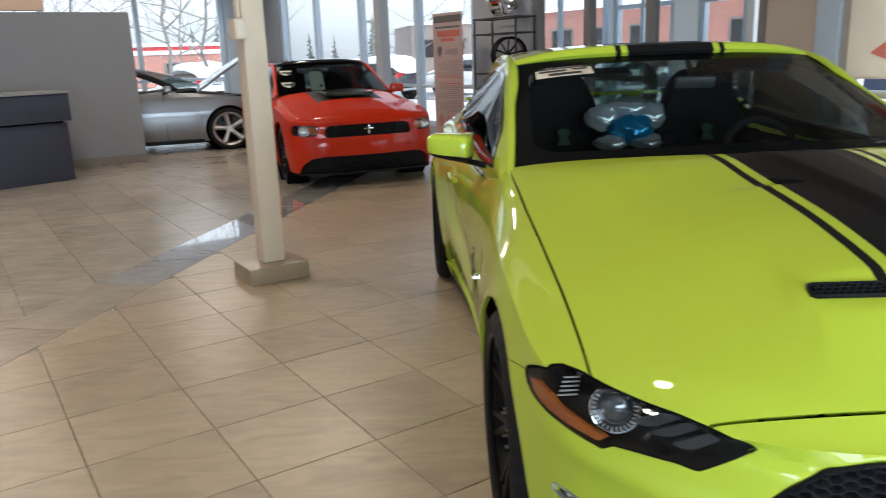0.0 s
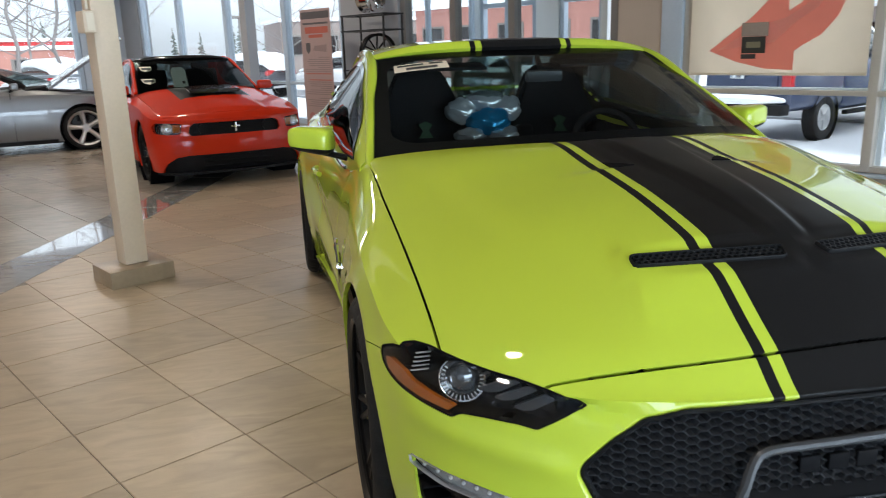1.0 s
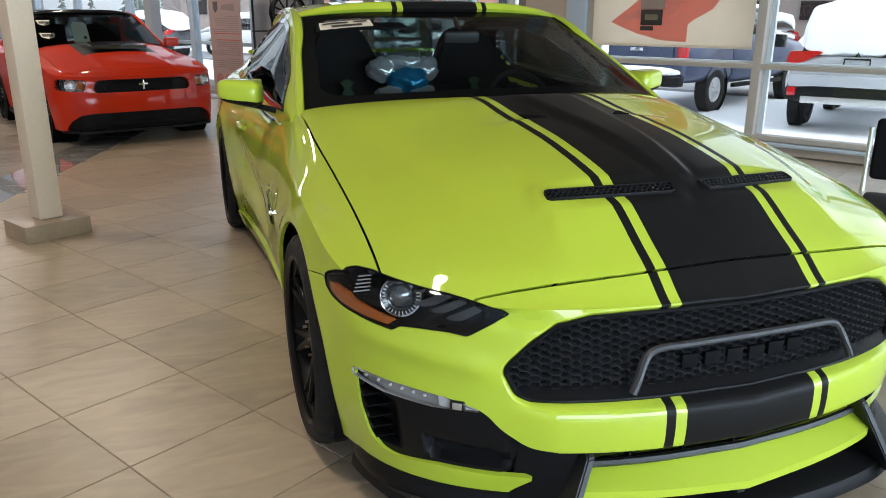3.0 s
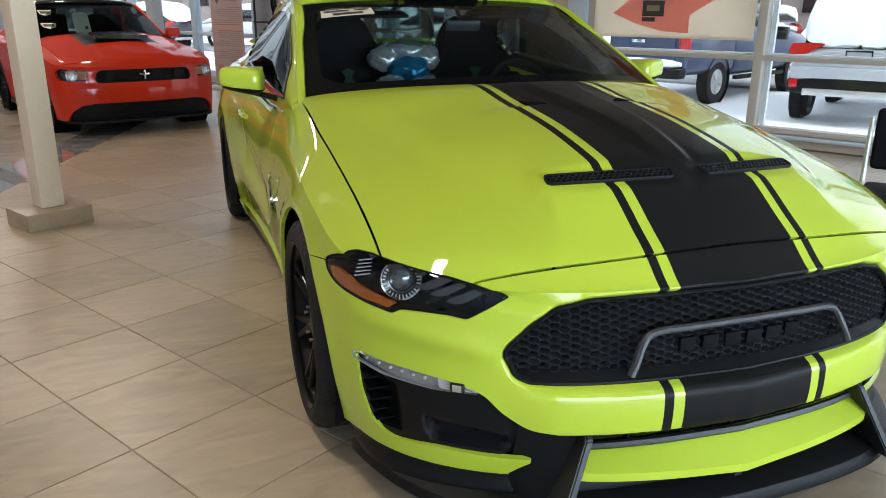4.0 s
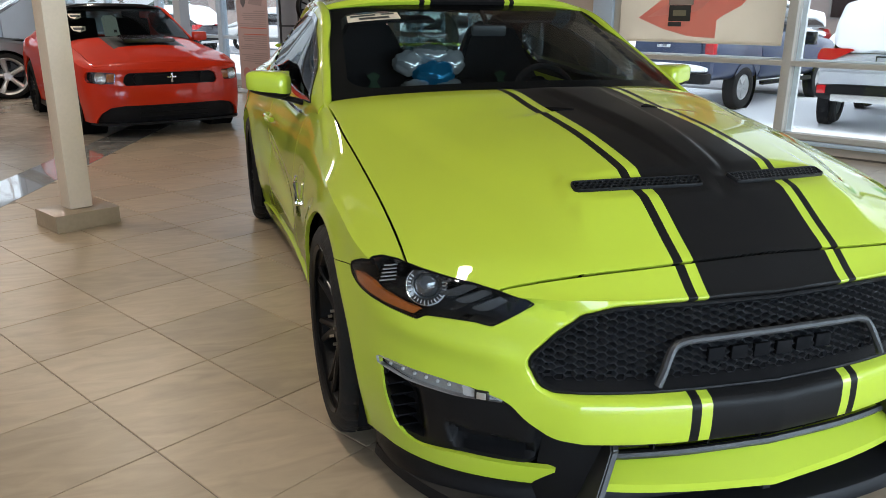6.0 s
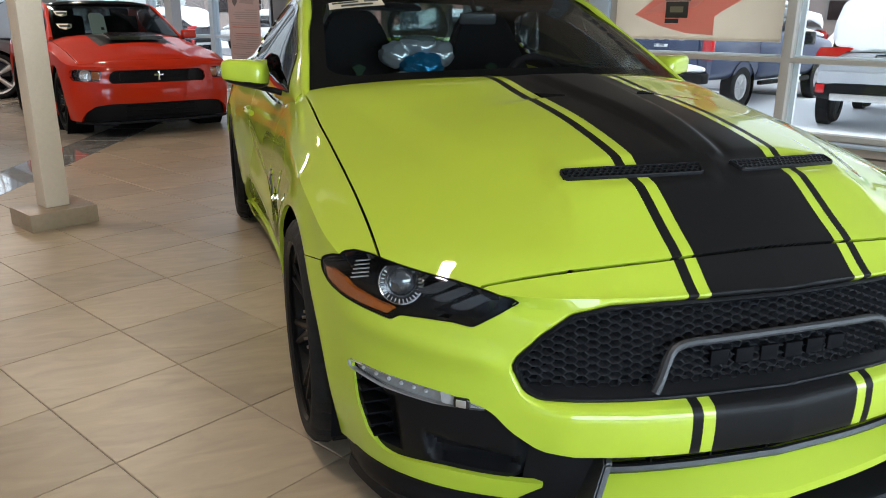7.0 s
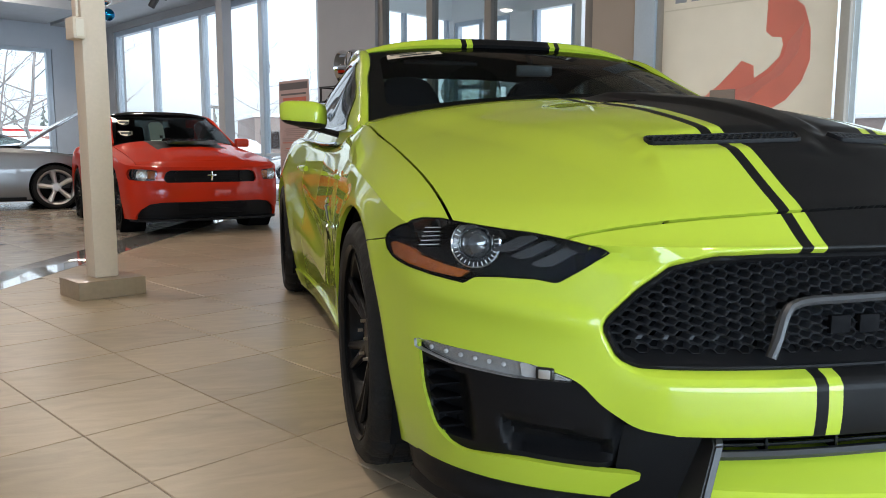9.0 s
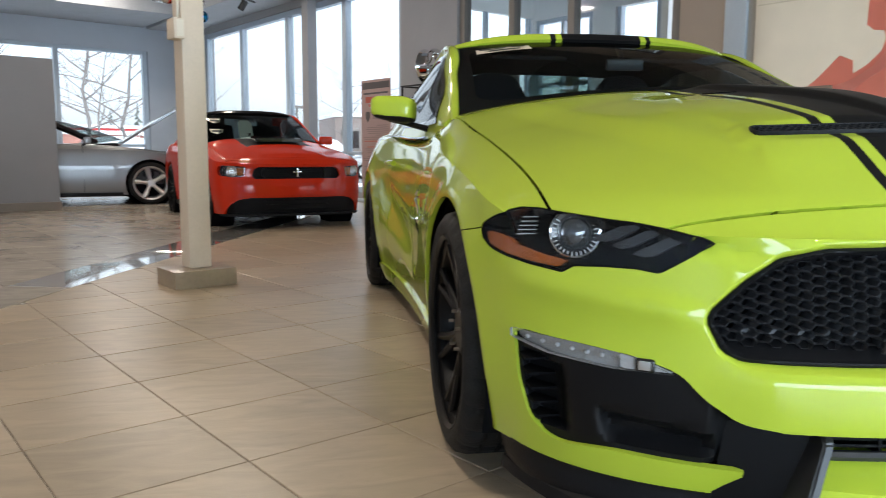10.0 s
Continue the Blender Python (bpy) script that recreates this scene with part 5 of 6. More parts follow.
part("head", lobe(.118, pose(.01, .05, .215) @ Matrix.Diagonal((1, .6, .80, 1)), .05), glass("balloon_film", (.66, .72, .70), .9, .04), bal, "clear round balloon")
part("chest", lobe(.07, pose(.005, .03, .145) @ Matrix.Diagonal((1.2, .7, .55, 1)), .2), FOIL, bal, "crumpled silver foil")
for x in (-.085, .085):
    part("arm", lobe(.062, pose(x, .02, .115) @ Matrix.Diagonal((1, .7, .75, 1)), .25), FOIL, bal, "silver lobe")
    part("foot", lobe(.055, pose(x * .75, -.02, .028) @ Matrix.Diagonal((1.1, .8, .5, 1)), .25), FOIL, bal, "silver lobe")
part("ribbon", tube([(.0, 0, .03), (.008, .005, -.10), (-.004, .0, -.22)], .003, 6), FOIL, bal, "silver ribbon")
part("belly", lobe(.075, pose(.012, -.01, .075) @ Matrix.Diagonal((1.15, .7, .62, 1)), .25), BLUEFOIL, bal, "blue foil belly")
base_shell.free()
front_shell.free()
side_shell.free()
fender_shell.free()

# ---- red coupe and silver convertible ----
def cabin_top(t, paint, roof_mat, glass_mat):
    w = part("windshield", grid(shield, U, V, True), glass_mat, t)
    w.visible_shadow = False
    part("windshield_border", clip(shifted(grid(shield, [-1 + k / 30 for k in range(61)], [k / 20 for k in range(21)], True), .004), lambda p: max(abs(p.x) - (.835 - .43 * (p.z - 1.0)) + .04, p.z - 1.325)), GLOSS_BLACK, w)
    r = part("rear_window", grid(rear_glass, U, V, True), glass_mat, t)
    r.visible_shadow = False
    part("roof", edge_in(grid(roof, U, [.0, .01, .025, .05] + [.1 + .9 * k / 8 for k in range(9)], True), .02), roof_mat, t)
    for side in (1, -1):
        for name, g, material in (("side_pillar", lambda p: -WINDOW(p.y, p.z), paint), ("side_window", lambda p: WINDOW(p.y, p.z) - .004, SIDEGLASS)):
            b = clip(grid(cheek, [k / 60 for k in range(61)], [k / 16 for k in range(17)]), g)
            part(name, flipped(b) if side < 0 else b, material, t)
        part("a_pillar", tube([(side * rail(k)[0], rail(k)[1], rail(k)[2]) for k in [j / 40 for j in range(36)]], .024, 8, flat=.8), paint, t)


def flank_panels(src, t, paint, top_in=.80, hood=None):
    for side in (1, -1):
        for name, tests in (("front_fender", (lambda p: p.y + .342, lambda p: .985 - p.y, lambda p: -hood_gap(p) - .003, arch(0), lambda p: p.z - .16, lambda p: abs(p.x) - (.70 if p.y < .74 else .79))),
                            ("door", (lambda p: p.y - .992, lambda p: 2.04 - p.y, lambda p: p.z - .20, lambda p: abs(p.x) - top_in)),
                            ("rear_quarter", (lambda p: p.y - 2.048, arch(BASE), lambda p: p.z - .16, lambda p: max(abs(p.x) - top_in, p.y - 3.05)))):
            b = panel(*tests, src=src)
            edge_in(b, .03)
            part(name, flipped(b) if side < 0 else b, paint, t)
        part("side_skirt", box(side * .95 - .03, .42, .14, side * .95 + .03, 2.38, .20, .01), TRIM, t)
        part("arch_liner", lathe([(.40, .0), (.40, .30), (.1, .30)], pose(side * .97, 0, .345, 0, -90 * side, 0), 32), DARK, t)
        part("arch_liner", lathe([(.40, .0), (.40, .30), (.1, .30)], pose(side * .99, BASE, .345, 0, -90 * side, 0), 32), DARK, t)
        m = box(-.10, -.06, -.05, .10, .05, .06, .035, m=pose(side * 1.0, .92, 1.02), seg=3)
        cap = part("side_mirror", m, paint, t)
        part("mirror_arm", tube([(side * .95, .95, .98), (side * .86, .98, .955)], .022, 8), TRIM, cap)
    part("underbody", box(-.84, -.60, .13, .84, 3.5, .32), DARK, t)
    part("cabin_tub", (lambda b: (box(-.80, .60, .32, .80, 3.2, .36, bm=b), box(-.80, 2.75, .36, .80, 2.9, .98, bm=b), b)[-1])(bmesh.new()), CABIN, t)
    d = grid(lambda u, v: Vector((.80 * u, .42 + .30 * u * u * (1 - v) + .70 * v, 1.0 - .03 * u * u - .03 * v)), U, V, True)
    part("dashboard", edge_in(d, .12), CABIN, t)
    for x in (-.38, .38):
        sb = box(-.24, -.25, .5, .24, .25, .66, .05, m=pose(x, 1.72, 0), seg=2)
        box(-.24, -.07, -.33, .24, .07, .33, .06, bm=sb, m=pose(x, 2.02, .92, -14, 0, 0), seg=2)
        box(-.13, -.05, -.09, .13, .05, .09, .045, bm=sb, m=pose(x, 2.13, 1.29, -14, 0, 0), seg=2)
        part("seat", sb, LEATHER, t)


# a boxier body for the older coupe and convertible: square corners, flat hood, upright fenders
OUTLINE = curve([(0, 0, -.945), (1, .25, -.938), (2, .46, -.920), (3, .66, -.878), (4, .83, -.79), (5, .932, -.65), (6, .978, -.42), (7, .992, -.15), (8, .995, .1),
                 (9, .99, .45), (10, .98, .9), (11, .98, 1.5), (12, .985, 2.1), (13, 1.0, 2.6), (14, 1.0, 2.95), (15, .98, 3.4), (16, .9, 3.65), (17, .6, 3.83), (18, 0, 3.88)])
NOSE = curve([(.10, .05), (.2, .02), (.30, .0), (.40, -.012), (.50, -.006), (.58, .012), (.62, .016), (.70, .02), (.76, .05), (.80, .09)])
TUCK = curve([(.10, .06), (.2, .035), (.35, .010), (.5, 0), (.62, 0), (.7, .006), (.8, .015), (.88, .03), (1.0, .10)])
TOP = curve([(0, .735), (3, .738), (4.5, .748), (5.5, .765), (6, .785), (7, .835), (8, .862), (9, .88), (11, .90), (13, .93), (15, .95), (18, .93)])
HOOD_C = curve([(-.95, .72), (-.905, .765), (-.82, .805), (-.7, .842), (-.4, .908), (0, .972), (.3, 1.01), (.72, 1.035), (1.2, 1.0), (3.2, 1.0), (3.9, .97)])
HOOD_E = curve([(-.95, .70), (-.78, .762), (-.54, .805), (-.3, .845), (0, .888), (.36, .928), (.62, .952), (.8, .955), (1.5, .935), (2.6, .975), (3.3, .99), (3.9, .95)])
SHOULDER = shoulder_line()
FY = front_table()
plain_shell = shell(lambda x, y: .012 * (1 - sstep(.40, .46, abs(x))) * sstep(-.80, -.70, y) * (1 - sstep(.4, .7, y)), False)
RED_GRILLE = inside([(-.2, .700), (.50, .700), (.555, .672), (.575, .60), (.545, .566), (-.2, .566)])
RED_LAMP = inside([(.640, .700), (.80, .712), (.925, .715), (.945, .66), (.93, .60), (.80, .585), (.665, .592)])
RED_LOW = inside([(-.2, .355), (.60, .355), (.74, .335), (.84, .27), (.88, .20), (.88, .10), (-.2, .10)])
red = thing("muscle_coupe", pose(-1.838, 7.406, 0, 0, 0, 19.3) @ Matrix.Diagonal((.89, .84, .99, 1)), "bright red muscle coupe with a black roof and black grille", "car")
rb = mirrored(panel(lambda p: -.345 - p.y, lambda p: -hood_gap(p) - .003, lambda p: -RED_LAMP(p.x, p.z), lambda p: -RED_GRILLE(p.x, p.z), lambda p: -RED_LOW(p.x, p.z), lambda p: p.z - .165, arch(0), src=plain_shell))
part("front_bumper", edge_in(rb, .03), RED_PLAIN, red)
part("hood", edge_in(mirrored(panel(lambda p: hood_gap(p) - .003, src=plain_shell)), .02), RED, red, "red hood with a black rear panel")
flank_panels(plain_shell, red, RED_PLAIN)
cabin_top(red, RED_PLAIN, GLOSS_BLACK, glass("tinted_windshield", (.20, .24, .24), .2))
FR = lambda p: -.2 - p.y
part("grille", shifted(mirrored(panel(FR, lambda p: RED_GRILLE(p.x, p.z) + .004, src=plain_shell)), .05), TRIM, red, "black grille")
for k in range(6):
    z = .582 + .02 * k
    part("grille_bar", tube([(x, front_y(x, z) + .035, z) for x in [-.54 + .06 * i for i in range(19)]], .003, 5), TRIM, red)
for x in (-.40, .40):
    part("fog_lamp", cyl(.055, .03, pose(x, front_y(x, .63) + .03, .632, 90, 0, 0), bevel=.006), TRIM, red)
part("grille_emblem", (lambda b: (box(-.012, 0, -.05, .012, .012, .05, .003, bm=b), box(-.055, 0, -.002, .055, .012, .018, .004, bm=b), b)[-1])(bmesh.new()), CHROME, red, "chrome grille emblem").location = (0, front_y(0, .63) + .015, .635)
for side in (1, -1):
    hl = part("headlight", (lambda b: flipped(b) if side < 0 else b)(panel(FR, lambda p: RED_LAMP(p.x, p.z) - .002, src=plain_shell)), LENS, red)
    hl.visible_shadow = False
    hs = shifted(panel(FR, lambda p: RED_LAMP(p.x, p.z), src=plain_shell), .05)
    edge_in(hs, -.05)
    part("housing", flipped(hs) if side < 0 else hs, GLOSS_BLACK, hl)
    part("bulb_bowl", lathe([(.0, -.008), (.03, -.008), (.048, -.002), (.060, .010), (.064, .012)], pose(side * .80, front_y(.80, .65) + .028, .65, 90, 0, side * 12), 28), mat("reflector_silver", (.62, .62, .62), .22, .95, bump=.8, scale=30), hl, "ribbed chrome reflector bowl")
    part("turn_lamp", box(-.045, -.01, -.045, .045, .01, .045, .008, m=pose(side * .70, front_y(.70, .65) + .026, .648)), AMBER, hl)
    wheel(red, side * .825, 0, side, "split", width=.26)
    wheel(red, side * .868, BASE, side, "split", width=.27)
lowb = mirrored(panel(FR, lambda p: RED_LOW(p.x, p.z) + .003, lambda p: p.z - .165, src=plain_shell))
part("lower_intake", shifted(lowb, .035), TRIM, red, "black lower intake")
for z in (.22, .27, .32):
    part("intake_bar", tube([(x, front_y(x, z) + .02, z) for x in [-.42 + .06 * i for i in range(15)]], .008, 6), TRIM, red)
part("chin_splitter", prism([(x, front_y(min(abs(x), .93), .2) - .05) for x in [-.93 + .093 * i for i in range(21)]] + [(.86, -.50), (-.86, -.50)], .145, .17, bevel=.006), TRIM, red, "black chin splitter")
part("hood_scoop", prism([(-.33, .06), (.33, .06), (.30, .50), (-.30, .50)], -.03, .012, pose(0, -.19, 1.012, 4.5, 0, 0), bevel=.012), GLOSS_BLACK, red, "black hood scoop")
card = thing("price_card", red.matrix_world @ pose(-.19, 1.02, 1.15, -30, 0, 0), "pale green price card behind the windshield of the red car", "card")
part("card", prism([(-.10, -.14), (.10, -.14), (.10, .11), (.06, .15), (-.06, .15), (-.10, .11)], -.002, .002, Matrix(((1, 0, 0, 0), (0, 0, 1, 0), (0, 1, 0, 0), (0, 0, 0, 1)))), mat("card_green", (.66, .78, .70), .6), card)
part("card_mark", box(.03, -.004, -.09, .07, -.0025, -.05), INK, card)
for v, w in ((.66, .085), (.26, .095)):
    st = thing("window_sticker", red.matrix_world, "white shield sticker on the red car's windshield", "sticker")
    c = shield(-.80, v) + Vector((0, -.012, .006))
    part("shield", prism([(-w, .05), (w, .05), (w * .8, -.04), (0, -.08), (-w * .8, -.04)], 0, .002, Matrix.Translation(c) @ pose(0, 0, 0, 30, 0, 0)), PAPER, st)
    part("print", box(-w * .7, -.03, .002, w * .7, .022, .003, m=Matrix.Translation(c) @ pose(0, 0, 0, 30, 0, 0)), INK, st)

sil = thing("convertible", pose(-4.354, 11.935, 0, 0, 0, 107), "silver convertible with its hood open", "car")
part("front_bumper", edge_in(mirrored(panel(lambda p: -.345 - p.y, lambda p: -hood_gap(p) - .003, lambda p: -RED_LAMP(p.x, p.z), lambda p: p.z - .15, arch(0), src=plain_shell)), .03), SILVER, sil)
flank_panels(plain_shell, sil, SILVER, .72)
ho = grid(lambda u, v: (.76 * u * (1 - .10 * v), .70 - 1.45 * v + .10 * v * u * u, 1.02 - .012 * u * u - .03 * v * v), U, [k / 12 for k in range(13)])
bmesh.ops.recalc_face_normals(ho, faces=ho.faces[:])
edge_in(ho, .035 if sum(f.normal.z for f in ho.faces) > 0 else -.035)
ho.transform(Matrix.Translation((0, .46, .985)) @ Matrix.Rotation(radians(-34), 4, "X") @ Matrix.Translation((0, -.70, -1.02)))
part("open_hood", ho, SILVER, sil, "raised silver hood")
part("hood_lining", (lambda b: (b.transform(Matrix.Translation((0, .46, .985)) @ Matrix.Rotation(radians(-34), 4, "X") @ Matrix.Translation((0, -.70, -1.02))), b)[-1])(grid(lambda u, v: (.772 * u * (1 - .10 * v), .69 - 1.455 * v + .10 * v * u * u, .980 - .012 * u * u - .03 * v * v), U, [k / 12 for k in range(13)])), TRIM, sil)
part("engine_bay", (lambda b: (box(-.62, -.55, .4, .62, .55, .72, .05, bm=b), box(-.3, -.4, .7, .3, .3, .86, .04, bm=b), b)[-1])(bmesh.new()), TRIM, sil)
w = part("windshield", grid(shield, U, V, True), WINDSHIELD, sil)
w.visible_shadow = False
for side in (1, -1):
    part("windshield_post", tube([tuple(shield(side, k / 12) + Vector((0, 0, .005))) for k in range(13)], .034, 8), GLOSS_BLACK, sil)
    part("headlight", shifted((lambda b: flipped(b) if side < 0 else b)(panel(FR, lambda p: RED_LAMP(p.x, p.z), src=plain_shell)), .01), FROST, sil)
    wheel(sil, side * .858, 0, side, "five", width=.25, rim_mat=ALLOY)
    wheel(sil, side * .868, BASE, side, "five", width=.25, rim_mat=ALLOY)
part("windshield_header", tube([tuple(shield(-1 + k / 8, 1)) for k in range(17)], .035, 8), GLOSS_BLACK, sil)
part("folded_top", box(-.70, 2.75, .92, .70, 3.30, 1.06, .05), CABIN, sil, "black folded fabric top")
part("trunk_lid", grid(lambda u, v: Vector((.80 * u, 3.25 + .55 * v, 1.02 - .03 * u * u - .04 * v)), U, V, True), SILVER, sil)
plain_shell.free()
for q, a, z, s in ((0, 8.55, 1.955, 1), (1, 8.42, 1.112, 1)):
    dw = thing("display_wheel", ROOM @ pose(5.5, a, z), "chrome alloy wheel on the rack" if q == 0 else "black alloy wheel on the rack", "wheel", "display wheels")
    b = lathe([(.27, .10), (.255, .085), (.235, .06), (.232, -.07), (.255, -.09), (.27, -.10)], pose(0, 0, .27 + .002, 0, 90, 105 if q == 0 else 70), 48)
    for k in range(10):
        an = 2 * math.pi * k / 10
        m2 = pose(0, 0, .272, 0, 90, 105 if q == 0 else 70)
        part("spoke", tube([m2 @ Vector((.03 * math.cos(an), .03 * math.sin(an), .05)), m2 @ Vector((.24 * math.cos(an + .1), .24 * math.sin(an + .1), .08))], .014, 6), CHROME if q == 0 else RIM, dw)
    part("rim", b, CHROME if q == 0 else RIM, dw)
    part("hub_cap", cyl(.04, .04, pose(0, 0, .272, 0, 90, 105 if q == 0 else 70) @ pose(0, 0, .05), bevel=.006), CHROME if q == 0 else RIM, dw)

# ---- outside ----
GROUND = -.36
g = bmesh.new()
random.seed(11)
rings = [0, 8, 10, 12, 14, 16, 18, 20, 23, 26, 30, 36, 44, 60, 90, 150, 300, 900, 3000]
vs_ = []
for r in rings:
    vs_.append([g.verts.new((12 + r * math.cos(2 * math.pi * k / 64), 10 + r * math.sin(2 * math.pi * k / 64), GROUND - .06 + (.12 * noise.noise((r * math.cos(k * .098) * .35, r * math.sin(k * .098) * .35, 1)) if r < 60 else 0))) for k in range(64)])
for a, c in zip(vs_, vs_[1:]):
    for k in range(64):
        if a is vs_[0]:
            continue
        g.faces.new((a[k], c[k], c[(k + 1) % 64], a[(k + 1) % 64]))
g.faces.new(vs_[1])
for v in g.verts:                         # keep the snow below the showroom floor
    q = ROOM.inverted() @ v.co
    if q.x < 6.6 and q.y < 20:
        v.co.z = min(v.co.z, -.34)
bmesh.ops.recalc_face_normals(g, faces=g.faces[:])
if sum(f.normal.z for f in g.faces) < 0:
    bmesh.ops.reverse_faces(g, faces=g.faces[:])
tagged(part("ground", g, SNOW), "snow-covered car park", "ground", "", "structure")
SLUSH = mat("slush_road", (.30, .30, .31), .6, bump=.4, scale=2, vary=.25, wide=.3)
rd_ = part("road", (lambda b: (box(15.6, -60, GROUND - .12, 19, 120, GROUND + .02, bm=b), box(44, -90, GROUND - .12, 58, 190, GROUND + .02, bm=b), box(-90, 46, GROUND - .12, 90, 58, GROUND + .015, bm=b), b)[-1])(bmesh.new()), SLUSH, smooth=False)
rd_.matrix_world = ROOM
tagged(rd_, "grey slushy road with tyre tracks", "road", "", "structure")


def loft(sections, n=28, cap=True):
    """Rounded-box sections (y, half width, z0, z1, corner) along y."""
    b = bmesh.new()
    rings = []
    for y, w, z0, z1, c in sections:
        ring, h = [], (z1 - z0) / 2
        for k in range(n):
            a = 2 * math.pi * k / n
            e = 2 / c
            x = w * math.copysign(abs(math.cos(a)) ** e, math.cos(a))
            z = (z0 + z1) / 2 + h * math.copysign(abs(math.sin(a)) ** e, math.sin(a))
            ring.append(b.verts.new((x, y, z)))
        rings.append(ring)
    for p, q in zip(rings, rings[1:]):
        for k in range(n):
            b.faces.new((p[k], p[(k + 1) % n], q[(k + 1) % n], q[k]))
    b.faces.new(rings[0])
    b.faces.new(rings[-1][::-1])
    bmesh.ops.recalc_face_normals(b, faces=b.faces[:])
    return b


def road_wheel(t, x, y, side, r=.36):
    m = pose(x, y, r, 0, 90 * side, 0)
    o = part("wheel", (lambda b: (lathe([(.0, .09), (.05, .09), (.10, .07), (.20, .08), (.225, .10), (.235, .09), (.235, -.09)], m, 32, b), [box(.05, -.018, .075, .21, .018, .10, .006, bm=b, m=m @ pose(0, 0, 0, 0, 0, 72 * k)) for k in range(5)], b)[-1])(bmesh.new()), ALLOY, t)
    part("tyre", lathe([(.235, .10), (.26, .115), (r - .04, .115), (r - .01, .10), (r, .07), (r - .008, .03), (r, .02), (r, -.02), (r - .008, -.03), (r, -.07), (r - .02, -.11), (.235, -.10)], m, 40), RUBBER, o)


def suv(m, paint, label, snow=True, group="", detail=True):
    """Rear at y 0, front towards +y."""
    t = thing("parked_suv", m, label, "car", group)
    part("body", loft([(0, .80, .50, 1.02, 4), (.06, .88, .42, 1.06, 5), (.5, .905, .36, 1.08, 6), (2.2, .91, .34, 1.06, 6), (3.7, .90, .36, 1.02, 5), (4.3, .82, .42, .92, 4), (4.42, .70, .48, .82, 3)]), paint, t)
    part("cabin", loft([(.10, .74, 1.0, 1.30, 4), (.28, .72, 1.0, 1.58, 5), (.7, .70, 1.0, 1.68, 6), (2.0, .69, 1.0, 1.68, 6), (2.7, .68, 1.0, 1.55, 5), (3.3, .72, .98, 1.10, 4)]), GLOSS_BLACK, t, "dark glazed cabin")
    part("bumper", loft([(-.06, .78, .44, .64, 4), (.0, .89, .40, .68, 5), (.2, .92, .38, .70, 5)]), TRIM, t, "black lower bumper")
    part("skid_plate", box(-.66, -.09, .40, .66, .0, .50, .02), ALLOY, t, "silver skid plate")
    part("upper_bumper", box(-.86, -.055, .62, .86, .2, .80, .035), paint, t)
    for s in (1, -1):
        part("tail_lamp", prism([(-.0, 0), (.22, .06), (.46, .19), (.40, .21), (.02, .20), (-.02, .1)], -.02, .14, Matrix(((-s, 0, 0, s * .90), (0, 0, 1, -.01), (0, 1, 0, .92), (0, 0, 0, 1))), bevel=.01), REDLENS, t, "red tail lamp")
        part("reflector", box(s * .80 - .06, -.075, .50, s * .80 + .06, .0, .62, .015), REDLENS, t)
        for y in (.82, 3.48):
            road_wheel(t, s * .80, y, s)
            part("wheel_arch", lathe([(.40, .0), (.40, .16), (.05, .16)], pose(s * .93, y, .36, 0, -90 * s, 0), 28), TRIM, t)
        part("side_mirror", box(s * .98 - .10, 2.75, 1.05, s * .98 + .10, 2.85, 1.22, .03), paint, t)
    part("plate_frame", (lambda b: (box(-.17, -.018, .92, .17, -.002, .94, bm=b), box(-.17, -.018, 1.02, .17, -.002, 1.04, bm=b), box(-.17, -.017, .92, -.155, -.002, 1.04, bm=b), box(.155, -.017, .92, .17, -.002, 1.04, bm=b), b)[-1])(bmesh.new()), TRIM, t, "empty plate frame")
    part("rear_wiper", tube([(.0, .10, 1.16), (.42, .12, 1.15)], .02, 6), TRIM, t)
    part("tailgate_emblem", prism([(0, .05), (.04, -.02), (-.04, -.02)], -.012, 0, Matrix(((1, 0, 0, 0), (0, 0, 1, .0), (0, 1, 0, 1.08), (0, 0, 0, 1)))), CHROME, t)
    if snow:
        b = loft([(.02, .70, 1.10, 1.34, 3), (.12, .76, 1.08, 1.62, 3.5), (.4, .76, 1.30, 1.80, 4), (1.4, .74, 1.5, 1.86, 4), (2.4, .70, 1.5, 1.80, 4), (3.0, .66, 1.2, 1.45, 3), (3.9, .62, .98, 1.16, 3), (4.3, .5, .9, 1.0, 3)], 36)
        for v in b.verts:
            k = noise.noise(v.co * 1.6) + .5 * noise.noise(v.co * 4.5)
            v.co += Vector((.04 * k, .05 * k, .09 * k))
        part("snow_cover", b, SNOW, t, "thick snow on roof and glass")
    return t


SUV_SILVER = mat("suv_silver", (.42, .44, .47), .4, .1, .6)
PICKUP_BLUE = mat("pickup_navy", (.034, .048, .098), .35, 0, .35, vary=.15, wide=1.5)
OUT = ROOM @ pose(0, 0, GROUND)
suv(OUT @ pose(10.55, 1.50, 0, 0, 0, -86) @ Matrix.Scale(1.07, 4), SUV_SILVER, "silver compact SUV thickly covered with snow")
pick = thing("pickup_truck", OUT @ pose(11.05, 5.30, -.02, 0, 0, -95), "dark blue pickup truck with snow on bumper and bed", "truck")
part("bed", loft([(0, .93, .62, 1.38, 7), (.05, .97, .55, 1.40, 8), (1.8, .98, .52, 1.42, 8), (1.86, .96, .55, 1.40, 8)]), PICKUP_BLUE, pick)
part("cab_body", loft([(1.88, .96, .50, 1.40, 7), (2.0, .98, .46, 1.42, 8), (3.9, .98, .46, 1.38, 7), (5.3, .95, .5, 1.22, 6), (5.6, .85, .55, 1.1, 4)]), PICKUP_BLUE, pick)
